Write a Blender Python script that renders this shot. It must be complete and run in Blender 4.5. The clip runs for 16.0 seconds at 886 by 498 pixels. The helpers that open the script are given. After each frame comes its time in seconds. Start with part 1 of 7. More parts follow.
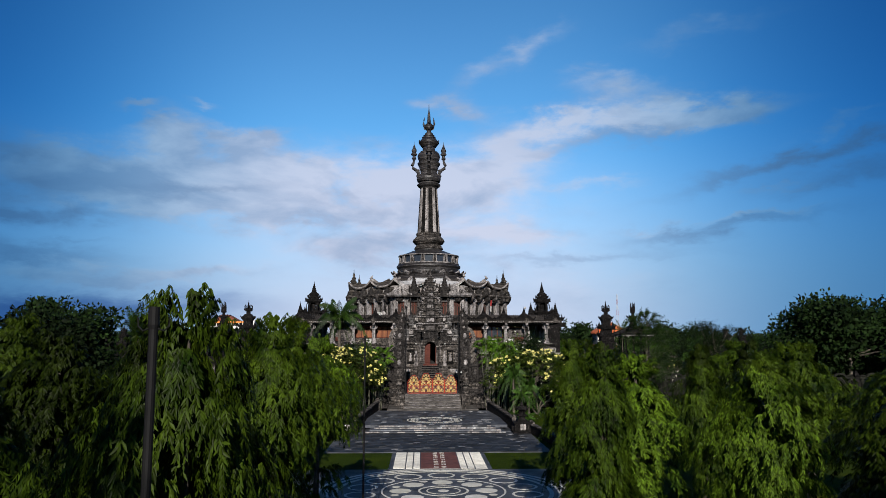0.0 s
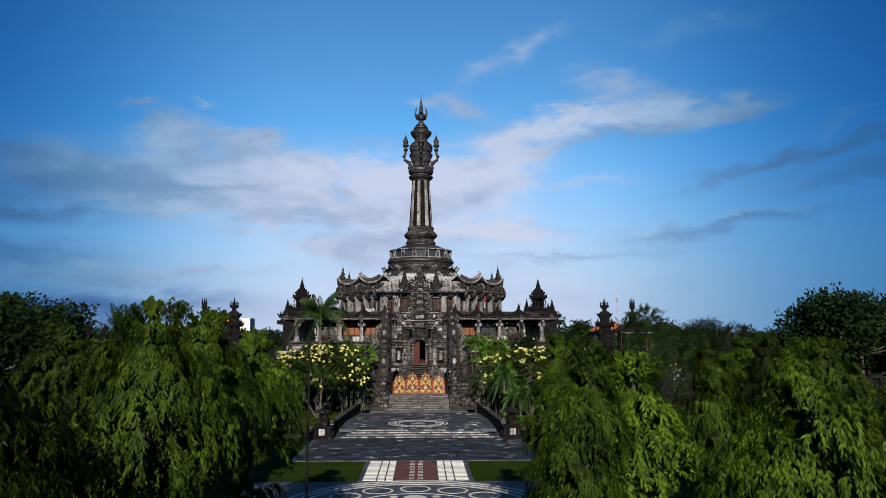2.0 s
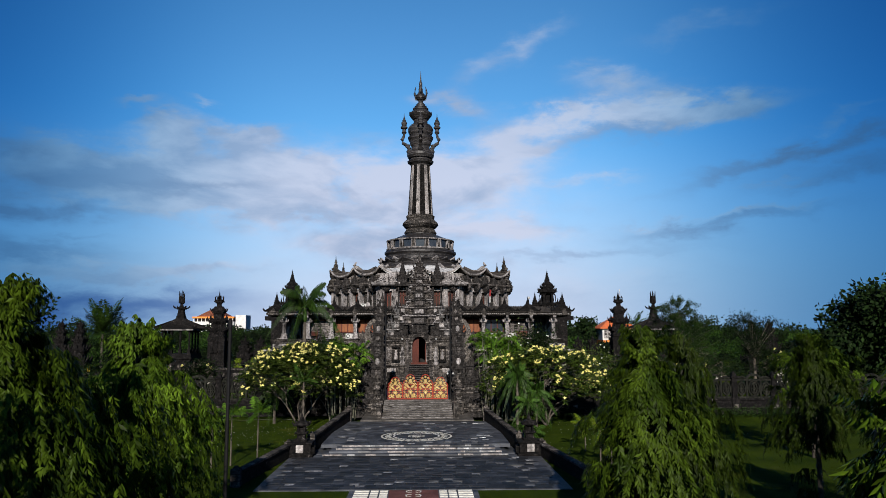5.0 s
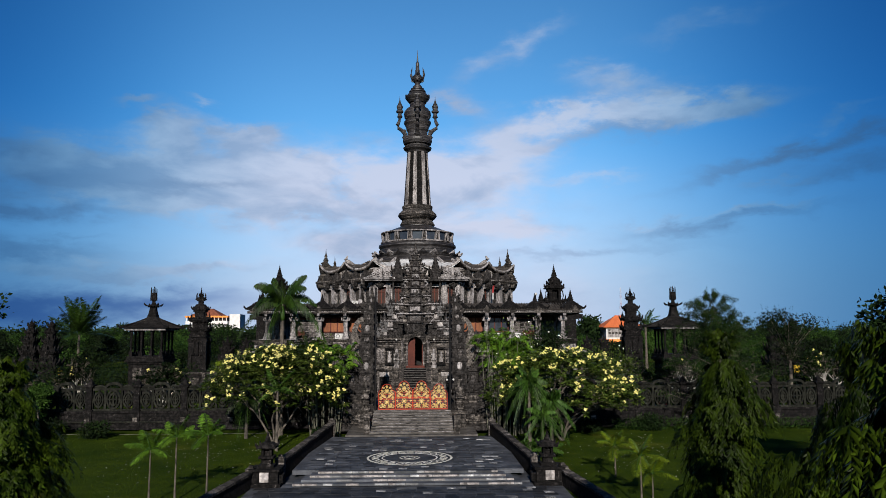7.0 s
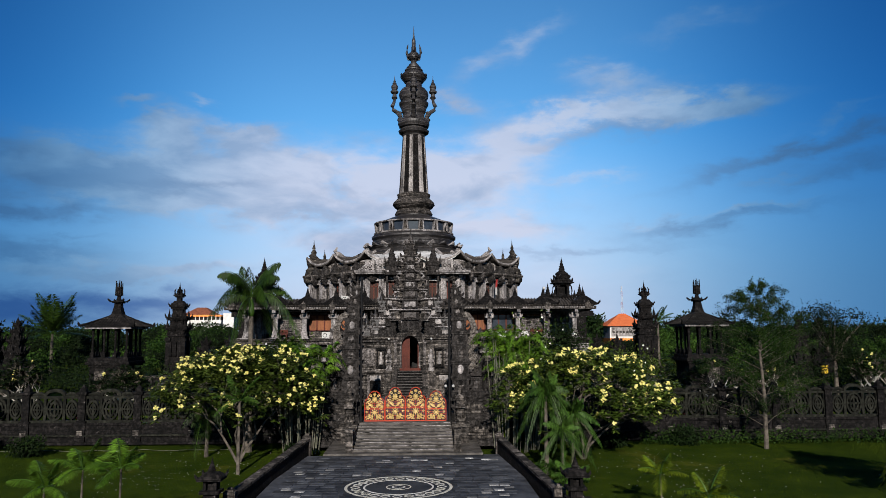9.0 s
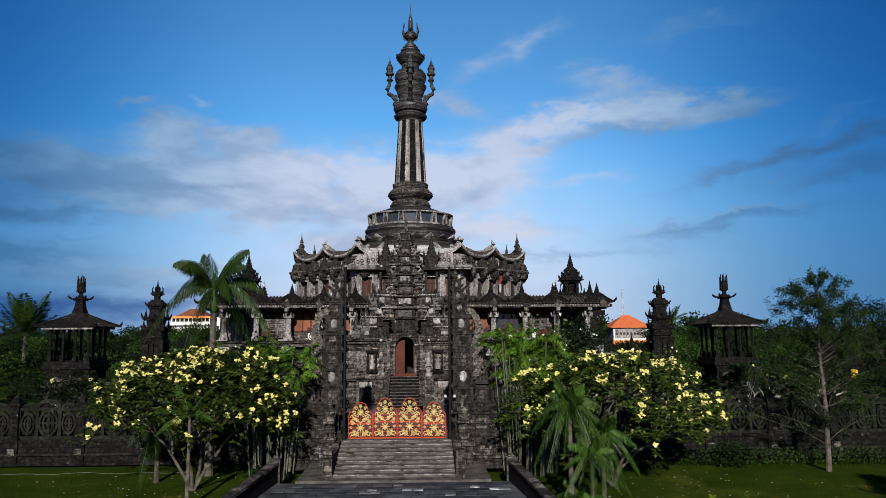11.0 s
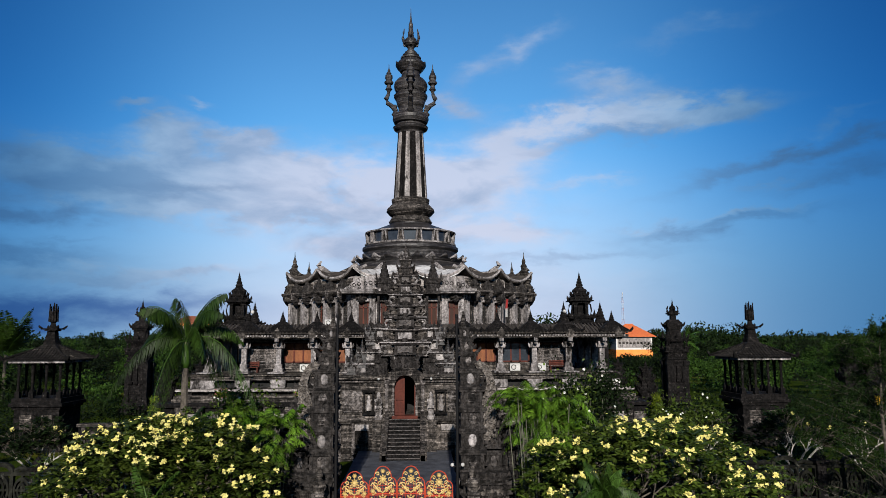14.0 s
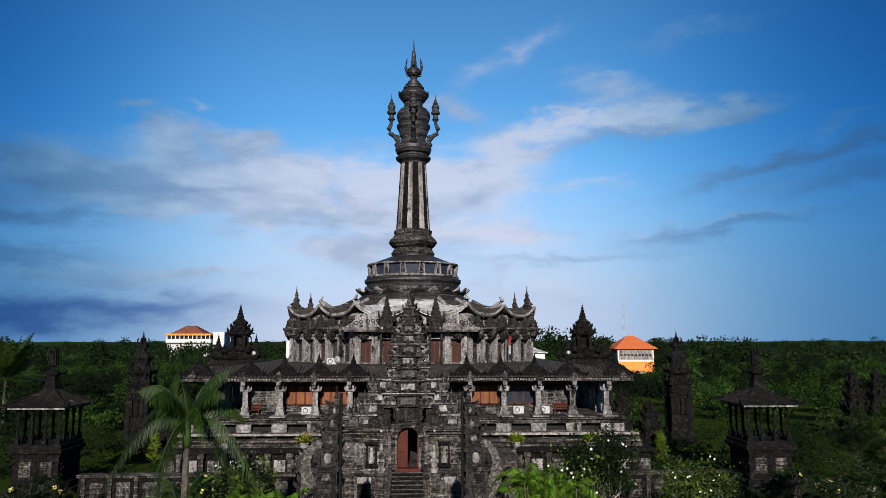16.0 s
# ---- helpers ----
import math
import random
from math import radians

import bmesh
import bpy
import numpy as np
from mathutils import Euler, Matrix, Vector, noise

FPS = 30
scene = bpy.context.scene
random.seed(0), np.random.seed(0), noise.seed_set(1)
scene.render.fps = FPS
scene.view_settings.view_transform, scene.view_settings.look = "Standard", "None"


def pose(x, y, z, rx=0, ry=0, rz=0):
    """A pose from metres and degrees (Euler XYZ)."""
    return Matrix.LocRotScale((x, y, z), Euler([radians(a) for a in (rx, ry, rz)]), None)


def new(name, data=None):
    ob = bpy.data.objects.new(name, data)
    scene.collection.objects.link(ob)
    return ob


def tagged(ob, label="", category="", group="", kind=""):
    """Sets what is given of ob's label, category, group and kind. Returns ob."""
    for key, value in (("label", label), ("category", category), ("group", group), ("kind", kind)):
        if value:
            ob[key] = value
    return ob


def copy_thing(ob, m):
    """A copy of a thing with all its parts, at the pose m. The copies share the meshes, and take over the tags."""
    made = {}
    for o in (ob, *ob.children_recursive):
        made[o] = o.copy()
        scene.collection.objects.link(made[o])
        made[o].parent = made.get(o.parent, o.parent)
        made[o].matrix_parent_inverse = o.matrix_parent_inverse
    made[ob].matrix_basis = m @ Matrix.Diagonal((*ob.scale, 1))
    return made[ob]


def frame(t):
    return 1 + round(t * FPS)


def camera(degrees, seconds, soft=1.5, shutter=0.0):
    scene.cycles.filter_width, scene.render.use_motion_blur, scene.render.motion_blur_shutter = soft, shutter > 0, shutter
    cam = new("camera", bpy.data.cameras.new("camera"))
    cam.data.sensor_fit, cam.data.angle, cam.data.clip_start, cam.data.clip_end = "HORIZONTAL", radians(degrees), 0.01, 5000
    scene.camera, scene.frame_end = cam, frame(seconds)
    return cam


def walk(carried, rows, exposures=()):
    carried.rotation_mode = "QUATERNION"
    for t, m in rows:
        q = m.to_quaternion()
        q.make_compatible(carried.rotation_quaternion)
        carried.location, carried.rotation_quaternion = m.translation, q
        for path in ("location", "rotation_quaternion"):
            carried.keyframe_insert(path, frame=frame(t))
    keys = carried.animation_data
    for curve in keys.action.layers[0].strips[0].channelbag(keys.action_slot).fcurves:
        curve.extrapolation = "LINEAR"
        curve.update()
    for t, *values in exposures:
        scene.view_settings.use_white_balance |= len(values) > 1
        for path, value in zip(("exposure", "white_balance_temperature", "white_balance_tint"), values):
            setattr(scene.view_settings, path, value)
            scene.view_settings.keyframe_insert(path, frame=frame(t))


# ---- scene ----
cam = camera(62.2, 16.0, soft=0.65)
# seconds, x, y, z, turn, tilt, lean; the monument's axis is at x = 0, y = 0
ROWS = [
    (0.0, -0.983, -119.164, 6.846, -1.605, 6.998, -0.011),
    (0.5, -0.871, -118.158, 6.823, -1.603, 6.978, 0.004),
    (1.0, -0.413, -117.223, 6.803, -1.604, 6.953, 0.019),
    (1.5, 0.017, -116.268, 6.760, -1.607, 6.920, 0.034),
    (2.0, 0.291, -114.891, 6.731, -1.601, 6.885, 0.046),
    (2.5, 0.341, -113.562, 6.651, -1.593, 6.846, 0.055),
    (3.0, 0.290, -112.580, 6.559, -1.584, 6.809, 0.055),
    (3.5, 0.325, -111.240, 6.607, -1.575, 6.773, 0.052),
    (4.0, 0.331, -109.684, 6.586, -1.565, 6.742, 0.045),
    (6.5, 0.562, -100.571, 6.872, -1.605, 6.630, 0.169),
    (7.0, 0.636, -98.542, 6.779, -1.620, 6.614, 0.190),
    (7.5, 0.680, -96.669, 6.662, -1.626, 6.599, 0.210),
    (8.0, 0.748, -94.854, 6.606, -1.633, 6.585, 0.228),
    (8.5, 0.824, -92.775, 6.649, -1.650, 6.570, 0.248),
    (9.0, 0.936, -90.770, 6.703, -1.672, 6.563, 0.272),
    (11.5, 1.164, -82.394, 6.590, -1.772, 6.780, 0.274),
    (12.0, 1.207, -81.165, 6.843, -1.800, 6.817, 0.255),
    (12.5, 1.222, -80.214, 7.151, -1.830, 6.841, 0.245),
    (13.0, 1.166, -79.762, 7.591, -1.855, 6.853, 0.239),
    (13.5, 1.004, -79.529, 8.224, -1.867, 6.864, 0.219),
    (14.0, 0.930, -79.354, 8.996, -1.864, 6.885, 0.190),
    (14.5, 0.963, -79.454, 9.727, -1.851, 6.920, 0.164),
    (15.0, 0.917, -79.410, 10.511, -1.839, 6.959, 0.137),
    (15.5, 0.781, -79.418, 11.335, -1.828, 7.003, 0.098),
    (16.0, 0.738, -79.267, 12.236, -1.821, 7.049, 0.045),
]
walk(cam, [(t, pose(x, y, z, 90 + tilt, lean, turn)) for t, x, y, z, turn, tilt, lean in ROWS], [(0.0, 0.7), (16.0, 0.7)])

# ---- light and sky ----
SUN_EL, SUN_AZ = radians(22), radians(181)   # azimuth clockwise from +y (ahead)


def sky_world():
    w = bpy.data.worlds.new("sky")
    scene.world = w
    w.use_nodes = True
    nt = w.node_tree
    nt.nodes.clear()
    N, L = nt.nodes.new, nt.links.new

    def math_(op, a, b=None, clamp=False):
        n = N("ShaderNodeMath")
        n.operation, n.use_clamp = op, clamp
        for i, v in enumerate((a, b)):
            if v is None:
                continue
            if isinstance(v, (int, float)):
                n.inputs[i].default_value = v
            else:
                L(v, n.inputs[i])
        return n.outputs[0]

    sky = N("ShaderNodeTexSky")
    sky.sky_type, sky.sun_disc = "NISHITA", False
    sky.sun_elevation, sky.sun_rotation = SUN_EL, SUN_AZ
    sky.air_density, sky.dust_density, sky.ozone_density = 1.0, 0.3, 3.0
    tc = N("ShaderNodeTexCoord")
    sep = N("ShaderNodeSeparateXYZ")
    L(tc.outputs["Generated"], sep.inputs[0])
    x, y, z = sep.outputs
    horiz = math_("SQRT", math_("ADD", math_("MULTIPLY", x, x), math_("MULTIPLY", y, y)))
    el = math_("ARCTAN2", z, horiz)
    az = math_("ARCTAN2", x, y)
    comb = N("ShaderNodeCombineXYZ")
    L(az, comb.inputs[0])
    L(math_("MULTIPLY", el, 2.3), comb.inputs[1])
    comb.inputs[2].default_value = 3.7

    def fbm(scale, detail, rough, dist, offset=0.0, lift=0.0):
        n = N("ShaderNodeTexNoise")
        n.inputs["Scale"].default_value, n.inputs["Detail"].default_value = scale, detail
        n.inputs["Roughness"].default_value, n.inputs["Distortion"].default_value = rough, dist
        mp = N("ShaderNodeMapping")
        mp.inputs["Location"].default_value = (offset, offset * 0.7 + lift, offset)
        L(comb.outputs[0], mp.inputs[0])
        L(mp.outputs[0], n.inputs["Vector"])
        return n.outputs[0]

    # billowed edges: the banks' outlines follow a slow and a fine noise
    puff = fbm(10.0, 6, 0.6, 0.2, 21.0)
    el_cloud = math_("ADD", el, math_("MULTIPLY", math_("SUBTRACT", puff, 0.5), radians(4.5)))
    az_cloud = math_("ADD", az, math_("MULTIPLY", math_("SUBTRACT", fbm(6.0, 4, 0.55, 0.2, 31.0), 0.5), radians(8)))

    def blob(a, e, wa, we, k, slope=0.0):
        da = math_("MULTIPLY", math_("SUBTRACT", az_cloud, radians(a)), 1 / radians(wa))
        lean = math_("MULTIPLY", math_("SUBTRACT", az_cloud, radians(a)), slope)
        de = math_("MULTIPLY", math_("SUBTRACT", math_("SUBTRACT", el_cloud, radians(e)), lean), 1 / radians(we))
        r2 = math_("ADD", math_("MULTIPLY", da, da), math_("MULTIPLY", de, de))
        return math_("MULTIPLY", math_("EXPONENT", math_("MULTIPLY", r2, -1.0)), k)

    def bank(rows):
        total = None
        for r in rows:
            v = blob(*r)
            total = v if total is None else math_("ADD", total, v)
        return total

    streak = fbm(7.0, 6, 0.55, 0.25, 5.0)
    wisp = fbm(19.0, 5, 0.58, 0.2, 11.0)
    texture = math_("MAXIMUM", math_("SUBTRACT", math_("ADD", math_("MULTIPLY", streak, 2.6), math_("MULTIPLY", wisp, 1.5)), 0.95), 0.0)
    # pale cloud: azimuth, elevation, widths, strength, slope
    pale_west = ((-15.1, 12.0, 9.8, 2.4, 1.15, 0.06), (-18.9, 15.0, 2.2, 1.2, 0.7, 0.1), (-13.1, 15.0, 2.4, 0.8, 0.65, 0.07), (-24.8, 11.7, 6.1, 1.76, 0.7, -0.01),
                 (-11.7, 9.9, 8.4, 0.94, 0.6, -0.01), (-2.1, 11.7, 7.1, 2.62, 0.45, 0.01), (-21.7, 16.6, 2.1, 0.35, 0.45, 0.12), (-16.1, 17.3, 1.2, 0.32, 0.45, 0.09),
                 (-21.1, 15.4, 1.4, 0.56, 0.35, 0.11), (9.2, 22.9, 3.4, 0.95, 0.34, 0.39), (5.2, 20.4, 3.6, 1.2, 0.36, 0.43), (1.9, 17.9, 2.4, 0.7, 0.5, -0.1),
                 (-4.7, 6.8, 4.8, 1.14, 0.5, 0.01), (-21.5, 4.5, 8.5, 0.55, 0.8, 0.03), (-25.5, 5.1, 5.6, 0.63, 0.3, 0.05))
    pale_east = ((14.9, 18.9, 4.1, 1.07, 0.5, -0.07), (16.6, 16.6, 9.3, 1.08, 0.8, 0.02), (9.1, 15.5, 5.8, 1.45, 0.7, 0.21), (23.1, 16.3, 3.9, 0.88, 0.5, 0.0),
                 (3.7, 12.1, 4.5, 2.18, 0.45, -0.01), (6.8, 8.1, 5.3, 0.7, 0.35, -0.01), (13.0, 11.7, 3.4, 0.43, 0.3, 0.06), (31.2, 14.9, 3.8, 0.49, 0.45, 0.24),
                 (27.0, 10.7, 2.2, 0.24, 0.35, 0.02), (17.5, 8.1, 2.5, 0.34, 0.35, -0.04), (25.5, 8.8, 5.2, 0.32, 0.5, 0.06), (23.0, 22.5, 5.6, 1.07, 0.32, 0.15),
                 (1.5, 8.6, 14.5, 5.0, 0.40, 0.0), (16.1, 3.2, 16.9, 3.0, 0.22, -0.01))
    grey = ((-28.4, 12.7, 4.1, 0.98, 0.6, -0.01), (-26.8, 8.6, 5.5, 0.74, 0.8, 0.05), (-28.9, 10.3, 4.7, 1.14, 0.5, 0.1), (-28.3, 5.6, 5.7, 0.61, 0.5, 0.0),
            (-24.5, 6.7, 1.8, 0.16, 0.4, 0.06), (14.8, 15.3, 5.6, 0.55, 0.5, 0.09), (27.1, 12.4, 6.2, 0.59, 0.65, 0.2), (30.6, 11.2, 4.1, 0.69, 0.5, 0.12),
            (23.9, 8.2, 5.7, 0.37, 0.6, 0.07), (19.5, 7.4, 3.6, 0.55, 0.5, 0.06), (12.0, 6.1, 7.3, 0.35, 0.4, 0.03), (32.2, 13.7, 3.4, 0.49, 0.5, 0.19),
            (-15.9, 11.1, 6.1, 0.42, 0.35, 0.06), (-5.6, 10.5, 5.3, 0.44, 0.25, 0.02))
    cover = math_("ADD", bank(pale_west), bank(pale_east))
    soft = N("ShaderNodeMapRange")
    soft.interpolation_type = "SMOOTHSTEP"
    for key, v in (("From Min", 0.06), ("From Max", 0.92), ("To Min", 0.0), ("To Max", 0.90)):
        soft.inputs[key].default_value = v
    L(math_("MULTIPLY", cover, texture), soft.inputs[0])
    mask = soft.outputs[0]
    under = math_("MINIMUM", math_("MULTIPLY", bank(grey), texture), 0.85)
    # crowns are brighter than the body of a bank
    shade = N("ShaderNodeValToRGB")
    shade.color_ramp.elements[0].position, shade.color_ramp.elements[1].position = 0.41, 0.59
    shade.color_ramp.elements[0].color = (3.3, 4.2, 6.0, 1)
    shade.color_ramp.elements[1].color = (5.5, 6.05, 7.6, 1)
    L(fbm(6.5, 6, 0.55, 0.3, 9.0), shade.inputs[0])
    # deepen the blue of the clear sky
    deep = N("ShaderNodeMixRGB")
    deep.blend_type = "MULTIPLY"
    deep.inputs[0].default_value = 1.0
    deep.inputs[2].default_value = (0.60, 1.13, 1.38, 1)
    L(sky.outputs[0], deep.inputs[1])
    # thin veil of high haze low over the horizon
    veil = N("ShaderNodeMapRange")
    veil.interpolation_type = "SMOOTHSTEP"
    for k, v in (("From Min", radians(17)), ("From Max", radians(1)), ("To Min", 0.0), ("To Max", 0.92)):
        veil.inputs[k].default_value = v
    L(el, veil.inputs[0])

    def over(fac, under_, colour):
        n = N("ShaderNodeMixRGB")
        L(fac, n.inputs[0])
        L(under_, n.inputs[1])
        if isinstance(colour, tuple):
            n.inputs[2].default_value = (*colour, 1)
        else:
            L(colour, n.inputs[2])
        return n.outputs[0]

    col = over(veil.outputs[0], deep.outputs[0], (4.85, 5.55, 7.7))
    col = over(mask, col, shade.outputs[0])
    col = over(under, col, (2.3, 3.2, 5.0))
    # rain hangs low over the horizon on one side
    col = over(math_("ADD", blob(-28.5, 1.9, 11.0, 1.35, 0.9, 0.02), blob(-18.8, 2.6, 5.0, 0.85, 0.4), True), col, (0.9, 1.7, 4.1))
    # lens vignette put into the sky's sides; the dome also deepens overhead
    x4 = math_("POWER", math_("MULTIPLY", math_("ABSOLUTE", x), 1 / 0.39), 4.0)
    side = math_("ADD", 0.15, math_("DIVIDE", 0.85, math_("ADD", 1.0, x4)))
    up = math_("MAXIMUM", math_("SUBTRACT", 1.06, math_("MULTIPLY", math_("MULTIPLY", z, z), 0.9)), 0.36)
    vignette = N("ShaderNodeMixRGB")
    vignette.blend_type = "MULTIPLY"
    vignette.inputs[0].default_value = 1.0
    L(col, vignette.inputs[1])
    k = math_("MULTIPLY", side, up)
    rgb = N("ShaderNodeCombineColor")
    L(math_("POWER", k, 1.9), rgb.inputs[0])
    L(k, rgb.inputs[1])
    L(math_("POWER", k, 0.58), rgb.inputs[2])
    L(rgb.outputs[0], vignette.inputs[2])
    bg = N("ShaderNodeBackground")
    bg.inputs[1].default_value = 0.065
    L(vignette.outputs[0], bg.inputs[0])
    out = N("ShaderNodeOutputWorld")
    L(bg.outputs[0], out.inputs[0])


sky_world()
sun = bpy.data.lights.new("sun", "SUN")
sun.energy, sun.angle, sun.color = 5.0, radians(0.6), (1.0, 0.925, 0.84)
sun_ob = new("sun", sun)
d = Vector((math.sin(SUN_AZ) * math.cos(SUN_EL), math.cos(SUN_AZ) * math.cos(SUN_EL), math.sin(SUN_EL)))
sun_ob.matrix_world = Matrix.Translation(d * 200) @ d.to_track_quat("Z", "Y").to_matrix().to_4x4()


# ---- materials ----
def material(name, dark, light, scale=1.5, rough=0.85, bump=0.02, patch=None, patch_at=0.62, patch_scale=0.6, carve=0.0, carve_scale=3.0, streak=False,
             spread=0.0, metal=0.0, translucent=0.0, spec=0.12, fine=9.0, band=None, blocks=0.0, shade_specks=0.0):
    m = bpy.data.materials.new(name)
    m.use_nodes = True
    nt = m.node_tree
    N, L = nt.nodes.new, nt.links.new
    p = nt.nodes["Principled BSDF"]
    p.inputs["Roughness"].default_value, p.inputs["Metallic"].default_value = rough, metal
    p.inputs["Specular IOR Level"].default_value = spec
    geo = N("ShaderNodeNewGeometry")
    info = N("ShaderNodeObjectInfo")

    def tex(s, detail=6, rgh=0.6, stretch=(1, 1, 1)):
        mp = N("ShaderNodeMapping")
        mp.inputs["Scale"].default_value = stretch
        L(geo.outputs["Position"], mp.inputs[0])
        n = N("ShaderNodeTexNoise")
        n.inputs["Scale"].default_value, n.inputs["Detail"].default_value, n.inputs["Roughness"].default_value = s, detail, rgh
        L(mp.outputs[0], n.inputs["Vector"])
        return n.outputs[0]

    def mixc(f, a, b, kind="MIX"):
        n = N("ShaderNodeMixRGB")
        n.blend_type = kind
        for i, v in enumerate((f, a, b)):
            if isinstance(v, (int, float)):
                n.inputs[i].default_value = v
            elif isinstance(v, tuple):
                n.inputs[i].default_value = (*v, 1)
            else:
                L(v, n.inputs[i])
        return n.outputs[0]

    def ramp(v, a, b):
        n = N("ShaderNodeMapRange")
        n.inputs["From Min"].default_value, n.inputs["From Max"].default_value = a, b
        L(v, n.inputs[0])
        return n.outputs[0]

    grain = tex(fine, 5, 0.65)
    base = tex(scale, 7, 0.62, (1, 1, 0.25) if streak else (1, 1, 1))
    col = mixc(ramp(base, 0.32, 0.68), dark, light)
    if patch:
        col = mixc(ramp(tex(patch_scale, 8, 0.68, (1, 1, 0.45) if streak else (1, 1, 1)), patch_at, patch_at + 0.09), col, patch)
    if band:
        col = mixc(ramp(tex(1.0, 5, 0.7, (0.5, 0.5, 7.0)), 0.50, 0.64), col, mixc(0.62, col, band))
    if blocks:
        # courses of stone: each block has its own tone, with dark open joints
        sp = N("ShaderNodeSeparateXYZ")
        L(geo.outputs["Position"], sp.inputs[0])
        along = N("ShaderNodeMath")
        along.operation = "ADD"
        L(sp.outputs[0], along.inputs[0])
        L(sp.outputs[1], along.inputs[1])
        uv = N("ShaderNodeCombineXYZ")
        L(along.outputs[0], uv.inputs[0])
        L(sp.outputs[2], uv.inputs[1])
        br = N("ShaderNodeTexBrick")
        br.inputs["Scale"].default_value, br.inputs["Mortar Size"].default_value = 1.0, .014
        br.inputs["Brick Width"].default_value, br.inputs["Row Height"].default_value = .95 / blocks, .50 / blocks
        br.inputs["Color1"].default_value, br.inputs["Color2"].default_value = (.45, .44, .43, 1), (1.65, 1.6, 1.55, 1)
        br.inputs["Mortar"].default_value = (.18, .18, .18, 1)
        L(uv.outputs[0], br.inputs["Vector"])
        col = mixc(0.85, col, br.outputs[0], "MULTIPLY")
    col = mixc(0.55, col, mixc(ramp(grain, 0.25, 0.75), (0.45, 0.45, 0.45), (1.0, 1.0, 1.0)), "MULTIPLY")
    if shade_specks:
        # dark and light specks put the shade of carved recesses into the colour
        speck = tex(fine * .6, 4, 0.7)
        col = mixc(shade_specks, col, mixc(1.0, col, mixc(ramp(speck, 0.43, 0.60), (0.03, 0.03, 0.03), (1.9, 1.9, 1.9)), "MULTIPLY"))
    if spread:
        lo, hi = 1 - spread, 1 + spread
        col = mixc(1.0, col, mixc(info.outputs["Random"], (lo, lo, lo), (hi, hi, hi)), "MULTIPLY")
        isl = mixc(geo.outputs["Random Per Island"], (lo, lo, lo * 0.9), (hi, hi, hi))
        col = mixc(1.0, col, isl, "MULTIPLY")
    L(col, p.inputs["Base Color"])
    if bump or carve:
        b = N("ShaderNodeBump")
        b.inputs["Distance"].default_value = bump
        b.inputs["Strength"].default_value = 0.8
        L(grain, b.inputs["Height"])
        last = b
        if carve:
            v = N("ShaderNodeTexVoronoi")
            v.inputs["Scale"].default_value = carve_scale
            L(geo.outputs["Position"], v.inputs["Vector"])
            b2 = N("ShaderNodeBump")
            b2.inputs["Distance"].default_value = carve
            b2.inputs["Strength"].default_value = 1.0
            L(v.outputs["Distance"], b2.inputs["Height"])
            L(b.outputs[0], b2.inputs["Normal"])
            last = b2
        L(last.outputs[0], p.inputs["Normal"])
    if translucent:
        tr = N("ShaderNodeBsdfTranslucent")
        L(col, tr.inputs[0])
        mx = N("ShaderNodeMixShader")
        mx.inputs[0].default_value = translucent
        L(p.outputs[0], mx.inputs[1])
        L(tr.outputs[0], mx.inputs[2])
        L(mx.outputs[0], nt.nodes["Material Output"].inputs[0])
    return m


M = {}
M["stone"] = material("andesite", (0.0075, 0.00675, 0.006375), (0.06375, 0.05775, 0.05475), 3.0, 0.9, 0.07, (0.005, 0.0046, 0.0043), 0.50, 0.8, streak=True, band=(0.17, 0.155, 0.150), blocks=1.7, shade_specks=0.6, spread=.25)
M["carved"] = material("carved_andesite", (0.010, 0.009, 0.0085), (0.125, 0.112, 0.106), 3.0, 0.9, 0.06, (0.006, 0.0054, 0.005), 0.49, 1.1, 0.06, 6.0, streak=True, band=(0.20, 0.182, 0.175), shade_specks=0.6)
M["mossy"] = material("mossy_fence_stone", (0.002992, 0.003441, 0.002244), (0.0172, 0.01758, 0.01346), 2.2, 0.9, 0.04, (0.10, 0.10, 0.085), 0.64, 2.0, streak=True, shade_specks=0.5)
# depth put into the colour: dark bodies against paler ledges
M["darkcarved"] = material("dark_carved_andesite", (0.004, 0.0036, 0.0034), (0.036, 0.0325, 0.031), 3.2, 0.9, 0.06, (0.24, 0.222, 0.215), 0.64, 2.6, 0.05, 6.0, streak=True, shade_specks=0.6)
M["plume"] = material("mossy_plume_stone", (0.05, 0.044, 0.038), (0.17, 0.152, 0.138), 6.0, 0.92, 0.05, (0.03, 0.028, 0.024), 0.56, 5.0, 0.10, 11.0, shade_specks=.4)
M["wing"] = material("feather_carved_stone", (0.02975, 0.0272, 0.02635), (0.119, 0.108, 0.1037), 3.0, 0.92, 0.05, (0.24, 0.22, 0.2), 0.62, 2.5, 0.12, 7.0)
M["tower"] = material("tower_stone", (0.005, 0.0047, 0.0047), (0.022, 0.0200, 0.0202), 2.2, 0.5, 0.025, (0.16, 0.15, 0.148), 0.66, 2.4, streak=True, band=(0.10, 0.092, 0.091), spec=0.32, shade_specks=0.35)
M["weather"] = material("weathered_grey_stone", (0.036, 0.033, 0.032), (0.29, 0.270, 0.268), 1.6, 0.9, 0.04, (0.010, 0.009, 0.008), 0.52, 1.2, streak=True, shade_specks=0.4)
# brown wood whose colour also carries the shade of recessed windows
M["darkwood"] = material("dark_brown_wood", (0.014, 0.006, 0.004), (0.040, 0.016, 0.009), 2.0, 0.6, 0.01, streak=True)
